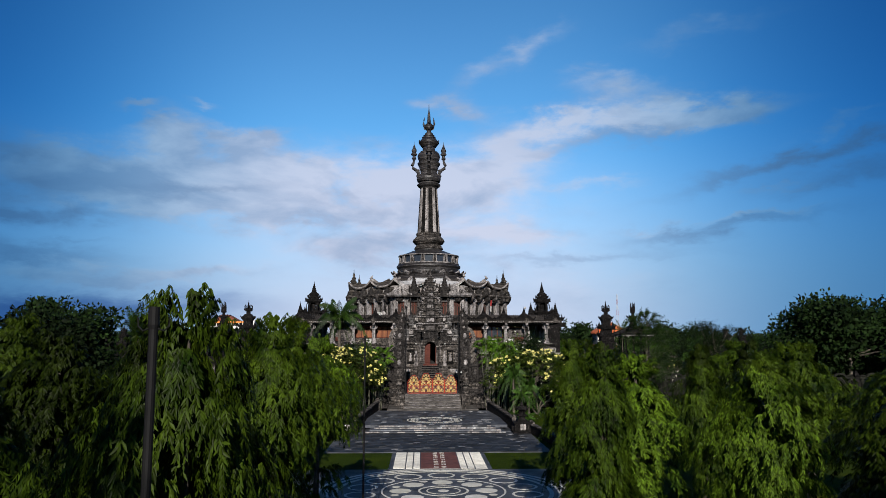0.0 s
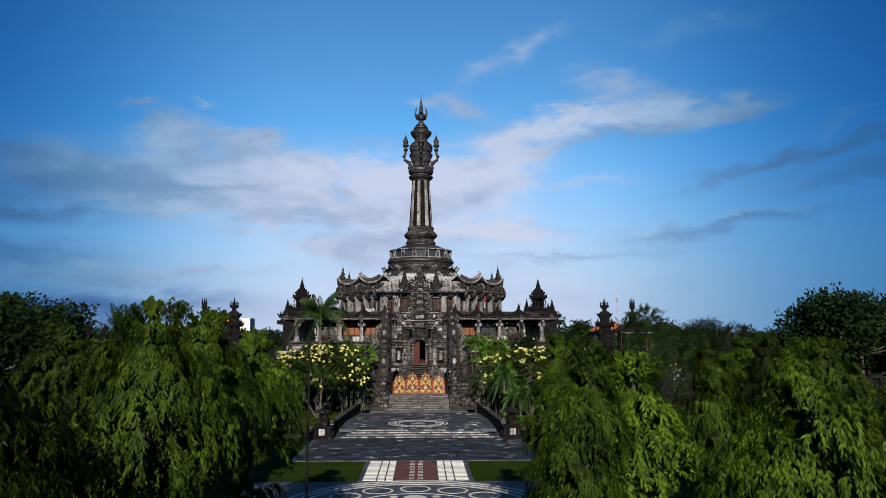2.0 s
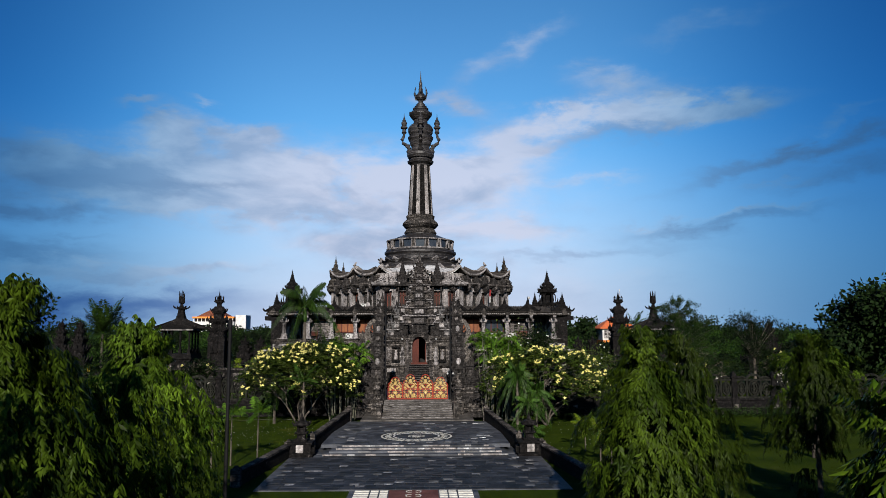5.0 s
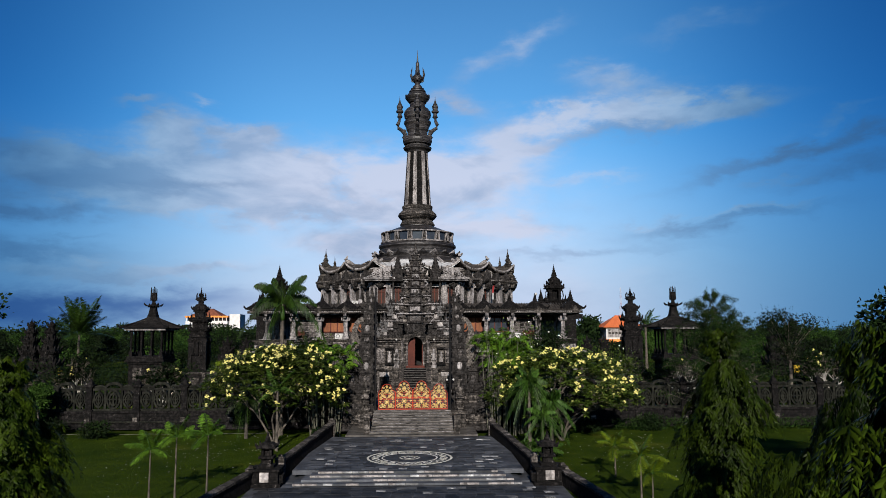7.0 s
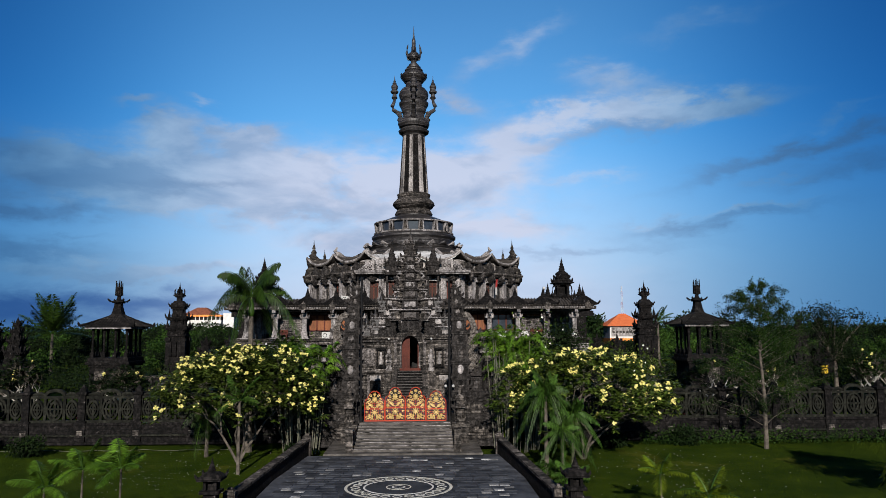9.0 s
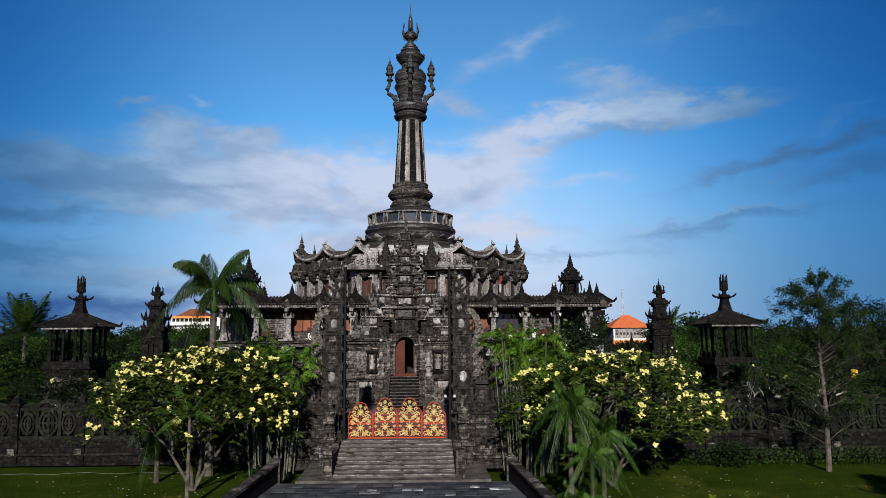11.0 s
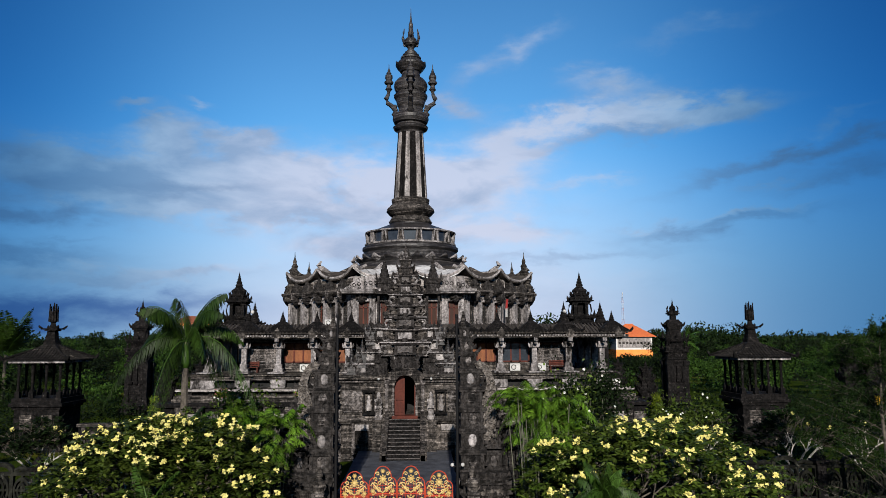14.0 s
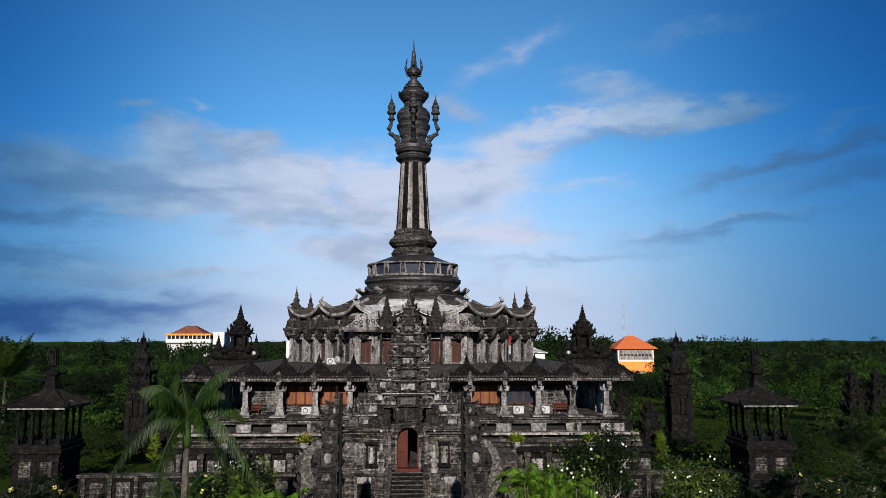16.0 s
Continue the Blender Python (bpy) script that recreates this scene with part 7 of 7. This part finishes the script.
def feathery_tree(x, y, H, R, seed, label):
    """A thin pale trunk with fine rising branches from low down, each set with twigs of tiny leaves."""
    t = thing("feathery_tree", label, "tree", "broadleaf trees", at=(x, y, 0))
    rg = np.random.default_rng(seed)
    part("trunk", Geo().tube([(0, 0, -.1), (.05, 0, H * .3), (-.08, .05, H * .6), (.05, 0, H * .97)], [.14, .10, .06, .012], 8), "bark", t)
    twig = Geo()
    B, T, S = [], [], []
    for k in range(58):
        f = min(max((k + .5) / 58 + rg.normal(0, .05), 0), 1)
        z0 = H * (.14 + .78 * f)
        a = k * 2.4 + rg.normal(0, .3)
        out = np.array([math.cos(a), math.sin(a), 0])
        l = R * (1.15 - .75 * max(0.0, f - .45) / .55) * rg.uniform(.6, 1.1)
        rise = rg.uniform(.45, .95) * (.7 + .5 * f)
        pts = [np.array([0, 0, z0]) + out * l * u + np.array([rg.normal(0, .05), rg.normal(0, .05), l * rise * (u - .22 * u * u)]) for u in (0, .3, .65, 1)]
        twig.tube([tuple(p) for p in pts], [.02, .015, .009, .004], 4)
        for j in range(11):
            u = rg.uniform(.3, 1.0)
            i = min(int(u * 3), 2)
            p = pts[i] + (pts[i + 1] - pts[i]) * (u * 3 - i)
            d = unit(out * .7 + rg.normal(0, .6, 3) + np.array([0, 0, .25]))
            tl = rg.uniform(.35, .75)
            q = p + d * tl - np.array([0, 0, .1])
            twig.tube([tuple(p), tuple((p + q) / 2 + np.array([0, 0, .06])), tuple(q)], [.008, .006, .003], 3)
            m = int((40 + 70 * f ** 1.3) * rg.uniform(.4, 1.4))
            v = rg.random(m)[:, None]
            c = p + (q - p) * v + rg.normal(0, .09, (m, 3))
            e = unit(rg.normal(0, 1, (m, 3)) + np.array([0, 0, -.3]))
            ll = rg.uniform(.05, .11, m)[:, None]
            B.append(c), T.append(c + e * ll)
            S.append(unit(np.cross(e, rg.normal(0, 1, (m, 3)))) * ll * .27)
    tagged(part("branch", twig, "bark", t), kind="stuff")
    part("crown", leaf_mesh("crown", "leafg", np.concatenate(B), np.concatenate(T), np.concatenate(S)), None, t)
    return t


feathery_tree(20.8, -48.0, 9.5, 2.9, 73, "thin feathery tree with fine branches and airy foliage")
broad_tree(33.0, -34.0, .9, 8.8, 3.2, 74, "dry feathery tree with bare twigs", 260, .14, 30, .5, "leafd", "feathery_tree", .14)
broad_tree(-25.7, -46.6, 0, 3.7, 1.35, 78, "small round tree on a pale trunk by the fence", 420, .16, 16, .8, "leafg", "small_tree", .07)
broad_tree(-34, -54, 0, 10.0, 5.0, 76, "dark broadleaf tree beyond the walk", 620, .42, 20, .7)
broad_tree(-40, -40, .9, 10.6, 6.0, 77, "dark broadleaf tree beyond the walk", 620, .45, 20, .7)

# out of view; added only to cast shade on the weeping trees
for i, (x, y, h) in enumerate(((-13, -131, 12.5), (-21, -129, 12.0), (-30, -131, 12.5), (23, -131, 12.0))):
    broad_tree(x, y, 0, h, 4.6, 176 + i, "unseen tall broadleaf tree behind the start of the walk, added for shade", 260, .6, 16, .8)

# shrubs and hedges
rs = random.Random(9)
bl = []
for i in range(60):
    x = 14.5 + i * .65 + rs.uniform(-.1, .1)
    bl.append((x, -46.0 + rs.uniform(-.15, .15), .45, .5, .45, .45 + rs.uniform(-.08, .12)))
solo("hedge", crown_leaves("hedge", 81, bl, 170, .13, "leafg"), None, "low clipped green hedge along the carved fence", "hedge", kind="stuff")
for i, (x, y, r) in enumerate(((16.4, -46.4, 1.1), (-20.8, -48.4, 1.0), (12.2, -47.0, .7), (-6.2, -49.2, .5), (9.6, -49.6, .6), (-29, -47, .9), (-24.3, -46.7, 1.0))):
    solo("shrub", crown_leaves("shrub", 90 + i, [(x + rs.uniform(-.5, .5) * r, y + rs.uniform(-.3, .3) * r, r * .45 + rs.uniform(0, .2), r * .75, r * .65, r * .6) for _ in range(5)], 260, .16, "leafd"), None, "rounded dark green shrub on the lawn", "shrub", "shrubs")
# planting inside the court
bl = []
for i in range(400):
    s = rs.choice((-1, 1))
    x, y = s * rs.uniform(9.0 if i % 2 else 20, 62), rs.uniform(-42, 14)
    if abs(x) < 19.5 and y > -25 or 23 < abs(x) < 31 and -27 < y < -17:
        continue
    if y < -28 and i % 10 < 7:
        continue
    r = rs.uniform(.7, 1.7)
    bl.append((x, y, .9 + r * .5, r * 1.3, r * 1.1, r * rs.uniform(.6, 1.1)))
solo("court_planting", crown_leaves("court_planting", 99, bl[::4] + bl[1::4] + bl[2::4], 170, .26, "leafd"), None, "dense dark green bushes filling the planted court", "bushes", kind="stuff")
solo("court_shrubs", crown_leaves("court_shrubs", 98, [(x, y, z + .4, a * .8, b * .8, c * 1.3) for x, y, z, a, b, c in bl[3::4]], 260, .2, "leafg"), None, "lighter green leafy shrubs among the court bushes", "bushes", kind="stuff")
def wood_blobs(x, y, z0, H, R):
    """One far tree as a handful of uneven clumps."""
    out = []
    for k in range(7):
        a, r = rs.uniform(0, 6.28), R * rs.uniform(.0, .7)
        b = R * rs.uniform(.34, .55)
        out.append((x + r * math.cos(a), y + r * math.sin(a), z0 + H * rs.uniform(.55, .92) - r * .25, b, b, b * .62))
    out.append((x, y, z0 + H * .35, R * .6, R * .6, H * .3))
    return out


bl = []
for i in range(330):
    s = rs.choice((-1, 1))
    x, y = s * rs.uniform(22, 105), rs.uniform(12, 110)
    low = .25 < x / (y + 79) < .33
    bl += wood_blobs(x, y, .5, rs.uniform(3.5, 5.0) if low else rs.uniform(3.4, 5.8) + (y - 12) * .035, rs.uniform(2.0, 3.8))
solo("grove", crown_leaves("grove", 101, [b for i, b in enumerate(bl) if (i // 8) % 5 < 3], 120, .36, "leafd"), None, "belt of dark green trees behind the monument", "trees", kind="stuff")
solo("grove", crown_leaves("grove", 102, [b for i, b in enumerate(bl) if (i // 8) % 5 > 2], 120, .36, "leafg"), None, "lighter green trees among the dark belt behind the monument", "trees", kind="stuff")
bl = []
for i in range(430):
    y = 112 + 880 * rs.random() ** 1.7
    x = rs.uniform(-1, 1) * (75 + y * .75)
    if .25 < x / (y + 79) < .33 and y < 195:
        continue
    bl += wood_blobs(x, y, 0, rs.uniform(5.4, 9.2) + min(y * .0060, 2.4) + (rs.uniform(1.5, 3.5) if rs.random() < .14 else 0) + (3.5 if .12 < x / (y + 79) < .45 and 110 < y < 330 else 0), rs.uniform(5, 8) * (1 + y / 1500))
for dx in (-14, -8, -2, 4, 10, 16):
    bl += wood_blobs(-84 + dx, 197 + dx * .3, 0, 10.6, 6)
solo("far_woods", crown_leaves("far_woods", 103, bl, 84, .95, "leafd"), None, "unbroken dark green woods reaching to the horizon", "woods", kind="stuff")

# planted pots on the terrace ledge
def pot_plant(x, y, z, seed, label, petals):
    t = thing("potted_plant", label, "potted plant", "potted plants", at=(x, y, z))
    part("pot", Geo().lathe([(.2, 0), (.3, .08), (.34, .3), (.38, .34), (.36, .4), (.3, .38)], 14), "weather", t)
    rg = np.random.default_rng(seed)
    n = 190
    az, up = rg.random(n) * 6.28, rg.uniform(.1, 1.4, n)
    d = np.stack([np.cos(az) * np.cos(up), np.sin(az) * np.cos(up), np.sin(up)], 1)
    B = d * rg.uniform(.05, .55, n)[:, None] * np.array([1.2, 1, 1]) + np.array([0, 0, .4])
    S = unit(np.cross(d, rg.normal(0, 1, (n, 3)))) * .05
    part("foliage", leaf_mesh("foliage", "leafy", B, B + unit(d + rg.normal(0, .4, (n, 3))) * .3, S), None, t)
    if petals:
        k = 60
        C = B[:k] + d[:k] * .32
        part("blossom", leaf_mesh("blossom", "pink", C, C + rg.normal(0, .07, (k, 3)), rg.normal(0, .03, (k, 3))), None, t, "small pink flowers")


POTS = ((8.1, -22.4, 4.16, 0), (13.8, -22.4, 4.16, 0), (-7.9, -22.4, 4.16, 1), (-13.8, -22.4, 4.16, 1), (-20.5, -7.5, 4.1, 0), (10.0, -24.6, .95, 1))
for i, (x, y, z, f) in enumerate(POTS):
    pot_plant(x, y, z, 300 + i, "pale stone pot with a bushy yellow-green plant" + (" and pink flowers" if f else ""), f)


def flower_bush(x, y, z0, H, R, seed, label, stems=12, per=240, mat_="leafm", petals=60):
    """A bush on many thin bare stems, leafy above, dotted with flowers."""
    t = thing("flowering_bush", label, "bush", "flowering bushes", at=(x, y, z0))
    rg = np.random.default_rng(seed)
    B, T, S = [], [], []
    tips = []
    for k in range(stems):
        a, r = k * 2.4, R * (.25 + .65 * rg.random())
        top = (r * math.cos(a), r * math.sin(a) * .7, H * rg.uniform(.72, 1.0))
        part("stem", Geo().tube([(r * .35 * math.cos(a), r * .3 * math.sin(a), -.05), (r * .8 * math.cos(a + .3), r * .5 * math.sin(a + .3), H * .45), top], [.035, .028, .012], 5), "cane", t)
        c = np.array(top) + rg.normal(0, 1, (per, 3)) * np.array([.38 * R * .6, .38 * R * .5, H * .11])
        d = unit(rg.normal(0, 1, (per, 3)) + np.array([0, -.3, .3]))
        l = rg.uniform(.14, .26, per)[:, None]
        B.append(c), T.append(c + d * l), S.append(unit(np.cross(d, rg.normal(0, 1, (per, 3)))) * l * .24)
        tips.append(c[:petals // stems + 1] + np.array([0, -.25, .12]))
    part("foliage", leaf_mesh("foliage", mat_, np.concatenate(B), np.concatenate(T), np.concatenate(S)), None, t)
    C = np.concatenate(tips)
    PB, PT, PS = [], [], []
    for p in range(5):
        a = p * 1.2566
        d = np.tile([math.cos(a), -.35, math.sin(a)], (len(C), 1))
        w = np.tile([-math.sin(a), 0, math.cos(a)], (len(C), 1))
        PB.append(C), PT.append(C + d * .07), PS.append(w * .03)
    tagged(part("blossom", leaf_mesh("blossom", "petal", np.concatenate(PB), np.concatenate(PT), np.concatenate(PS)), None, t, "scattered white flowers"), kind="stuff")


flower_bush(10.2, -38.5, .9, 5.6, 1.9, 311, "tall dark green bush on thin stems with white flowers", 14, 330, "leafd", 1)
flower_bush(7.4, -47.4, .0, 6.5, 1.2, 315, "leggy bush with curling bare stems and few leaves", 18, 46, "leafm", 6)
flower_bush(7.4, -41.0, .9, 4.4, 1.3, 312, "leggy bush with curling bare stems and few leaves", 16, 60, "leafm", 8)
flower_bush(-8.2, -40.5, .9, 5.0, 1.6, 313, "leggy bush with bare twigs and pale flowers", 16, 130, "leafm", 8)
flower_bush(16.0, -37.5, .9, 4.0, 1.8, 314, "grey twiggy bush with small leaves in the court", 16, 120, "leafm", 1)


def topiary(x, y, z0, label):
    t = thing("topiary", label, "shrub", "clipped shrubs", at=(x, y, z0))
    part("stem", Geo().tube([(0, 0, -.05), (.03, 0, 1.4), (0, 0, 2.6)], [.06, .05, .03], 6), "bark", t)
    part("foliage", crown_leaves("foliage", 330, [(0, 0, z, r, r, r * .75) for z, r in ((.8, .62), (1.7, .5), (2.45, .36))], 420, .14, "leafy"), None, t)


for x, y in ((21.6, -7.5), (23.6, -8.5), (22.8, -11.5), (-21.8, -7.8), (-23.6, -9.0)):
    topiary(x, y, .9, "clipped yellow-green shrub with three rounded tufts")

# garden hose along the foot of the fence
hose = Geo().tube([(-27 + .75 * k, -46.7 + .10 * math.sin(k * .9), .06 + .03 * math.sin(k * 1.7)) for k in range(25)], .013, 6)
solo("garden_hose", hose, "cane", "thin pale garden hose lying along the foot of the fence", "hose")


def wrapped_post(x, y):
    t = thing("wrapped_pedestal", "small stone pedestal wrapped in yellow cloth by the side gate", "pedestal", "wrapped pedestals", at=(x, y, .9))
    part("pedestal", Geo().slab(0, 0, .42, .42, 0, .5).slab(0, 0, .3, .3, .5, 1.6).slab(0, 0, .45, .45, 1.6, 1.8), "black", t)
    part("cloth_wrap", Geo().lathe([(.46, .55), (.42, .7), (.41, 1.3), (.44, 1.55)], 14), "yellowcloth", t, "yellow cloth wrap")


for x, y in ((-51.7, 6.0), (-49.2, 5.0), (52.0, 2.0)):
    wrapped_post(x, y)

# low planting strips just inside the fence
for s in (-1, 1):
    for i, (x0, x1, m_, txt) in enumerate(((9.5, 21, "maroon", "strip of low maroon-leaved planting"), (21.5, 33, "leafy", "strip of low yellow-green planting"), (33.5, 46, "maroon", "strip of low maroon-leaved planting"))):
        bl = [(s * (x0 + (x1 - x0) * k / 15), -41.8 + .3 * math.sin(k * 2.1), 1.15, .55, .5, .32 + .08 * math.sin(k * 3.3)) for k in range(16)]
        solo("planting_strip", crown_leaves("planting_strip", 340 + i, bl, 130, .16, m_), None, txt + " in the court", "planting", kind="stuff")

# wooded ridge along the horizon
g = Geo()
vs, fs = [], []
rw = random.Random(31)
for i in range(121):
    x = -2400 + 40 * i
    h = 8.0 + 1.2 * math.sin(i * .31) + 1.0 * math.sin(i * .83 + 1) + rw.uniform(-.8, .8)
    vs += [(x, 1650, -1), (x, 1660, h), (x, 1800, h * .8), (x, 1900, -1)]
for i in range(120):
    for j in range(3):
        fs.append((4 * i + j, 4 * i + 4 + j, 4 * i + 5 + j, 4 * i + 1 + j))
solo("backdrop", g.add(vs, fs), "leafd", "distant dark green wooded ridge on the horizon", "hills", kind="structure")

# short grass over the lawn that the walk looks across
rg = np.random.default_rng(77)
n = 70000
gx = rg.uniform(6.4, 42, n) * rg.choice((-1, 1), n)
gy = -46.3 - 30 * rg.random(n) ** 1.1
ok = np.abs(gx) > np.where(gy > -64, 5.6 + .08 * (-51.6 - gy), 7.7)
P = np.stack([gx, gy, np.zeros(n)], 1)[ok]
m = len(P)
a = rg.random(m) * 6.28
tip = np.stack([.05 * np.cos(a), .05 * np.sin(a), rg.uniform(.03, .065, m)], 1)
W_ = np.stack([np.cos(a + 1.2), np.sin(a + 1.2), np.zeros(m)], 1) * .018
solo("grass", leaf_mesh("grass", "grass", P, P + tip, W_), None, "short mown green grass of the lawn", "grass", kind="stuff")

# fallen petals on the lawn
rg = np.random.default_rng(5)
n = 620
px = np.where(rg.random(n) < .5, rg.normal(-11.5, 3.2, n), rg.normal(12.5, 3.4, n))
py = rg.normal(-54.5, 4.5, n)
ok = (np.abs(px) > 7.3) & (py < -46.5)
P = np.stack([px, py, np.full(n, .035)], 1)[ok]
a = rg.random(len(P)) * 6.28
D_ = np.stack([np.cos(a), np.sin(a), np.full(len(P), .25)], 1)
W_ = np.stack([-np.sin(a), np.cos(a), np.zeros(len(P))], 1)
solo("fallen_petals", leaf_mesh("fallen_petals", "petal", P, P + D_ * .07, W_ * .028), None, "pale fallen flower petals scattered on the lawn", "petals", kind="stuff")

# ---- paving pieces ----
rp = random.Random(17)


def piece_mesh(name, w, d_, h, mat_):
    b = min(.012, w * .08)
    g = Geo().add([(-w / 2, -d_ / 2, -h), (w / 2, -d_ / 2, -h), (w / 2, d_ / 2, -h), (-w / 2, d_ / 2, -h),
                   (-w / 2, -d_ / 2, -b), (w / 2, -d_ / 2, -b), (w / 2, d_ / 2, -b), (-w / 2, d_ / 2, -b),
                   (-w / 2 + b, -d_ / 2 + b, 0), (w / 2 - b, -d_ / 2 + b, 0), (w / 2 - b, d_ / 2 - b, 0), (-w / 2 + b, d_ / 2 - b, 0)],
                  [(0, 1, 5, 4), (1, 2, 6, 5), (2, 3, 7, 6), (3, 0, 4, 7), (4, 5, 9, 8), (5, 6, 10, 9), (6, 7, 11, 10), (7, 4, 8, 11), (8, 9, 10, 11)])
    return g.mesh(name, M[mat_])


# squared stones facing the gate walls, each set a little proud or back
STONES = [piece_mesh("stone_block", w, .28, .12, "stone") for w in (.46, .60, .74)]


def course_wall(parent, x0, x1, y, z0, z1, skip=lambda x, z: False):
    z = z0
    while z + .29 < z1:
        x = x0 - rp.uniform(0, .3)
        while x < x1:
            k = rp.randrange(3)
            w = (.46, .60, .74)[k]
            if x > x0 - .05 and x + w < x1 + .05 and not skip(x + w / 2, z + .14):
                ob = part("stone_block", STONES[k], None, parent)
                ob.matrix_basis = pose(x + w / 2, y - rp.choice((.02, .035, .05, .08)), z + .14, 90, 0, 0)
            x += w + .018
        z += .298


for s in (-1, 1):
    a, b = sorted((s * 1.35, s * 4.25))
    course_wall(kori, a, b, FY - .01, .95, 6.0, lambda x, z: abs(abs(x) - 2.4) < .62 and z > 3.8)
for ob, s in zip(split_halves, (-1, 1)):
    a, b = sorted((s * 2.8, s * 5.3))
    course_wall(ob, a, b, -47.68, .75, 1.4)
    a, b = sorted((s * 2.85, s * 5.0))
    course_wall(ob, a, b, -47.33, 2.05, 2.85)

# white tiles of the path
small, large = piece_mesh("tile", .34, .26, .06, "white"), piece_mesh("tile", .62, .26, .06, "white")
for s in (-1, 1):
    for j in range(16):
        y = -79.05 + .352 * j
        for me, x in ((small, 1.26), (small, 1.66), (large, 2.2)):
            ob = part("tile", me, None, path)
            ob.matrix_basis = pose(s * x, y, .068 + rp.uniform(0, .003))
# motifs on the red strip
for j in range(7):
    y = -78.7 + .8 * j
    g = Geo()
    for sx in (-1, 1):
        g.box(sx * .3 - .03, sx * .3 + .03, y - .16, y + .16, .05, .062).box(*sorted((sx * .08, sx * .3)), y + .12, y + .17, .05, .062).box(*sorted((sx * .08, sx * .3)), y - .17, y - .12, .05, .062)
    part("motif", g, "white", path)

# slate slabs of the forecourt: proud, uneven, some paler
slabs = [piece_mesh("slab", w, d_, .05, m) for w, d_, m in ((.62, .44, "slate"), (.46, .44, "slate"), (.8, .44, "slate"), (.4, .3, "slabpale"))]


def lay(x0, x1, y0, y1, z, parent, keep, limit):
    """Courses of slabs; keep says where one may lie."""
    n, rest, rest_pale = 0, Geo(), Geo()
    y = y0
    while y < y1:
        x = x0(y) + rp.uniform(0, .3)
        while x < x1(y):
            k = rp.choice((0, 1, 2, 0, 1, 2, 3))
            w = (.62, .46, .8, .4)[k]
            if x + w > x1(y):
                break
            if keep(x + w / 2, y):
                if n < limit:
                    ob = part("slab", slabs[k], None, parent)
                    ob.matrix_basis = pose(x + w / 2, y, z + rp.uniform(0, .012), rp.uniform(-.4, .4), rp.uniform(-.4, .4), 0)
                    n += 1
                else:
                    dz = rp.uniform(0, .012)
                    (rest if k < 3 else rest_pale).box(x, x + w, y - .22, y + (.22 if k < 3 else .05), z - .05, z + dz)
            x += w + .03
        y += .47
    if rest.v:
        tagged(part("slab_rest", rest, "slate", parent), kind="stuff")
        tagged(part("slab_rest", rest_pale, "slabpale", parent), kind="stuff")


lay(lambda y: -4.95, lambda y: 4.95, -63.0, -52.3, .508, plaza, lambda x, y: math.hypot(x, y + 59.9) > 2.5 or math.hypot(x, y + 59.9) < 0, 290)
lay(lambda y: -6.7, lambda y: 6.7, -73.3, -65.2, .075, plaza, lambda x, y: True, 0)
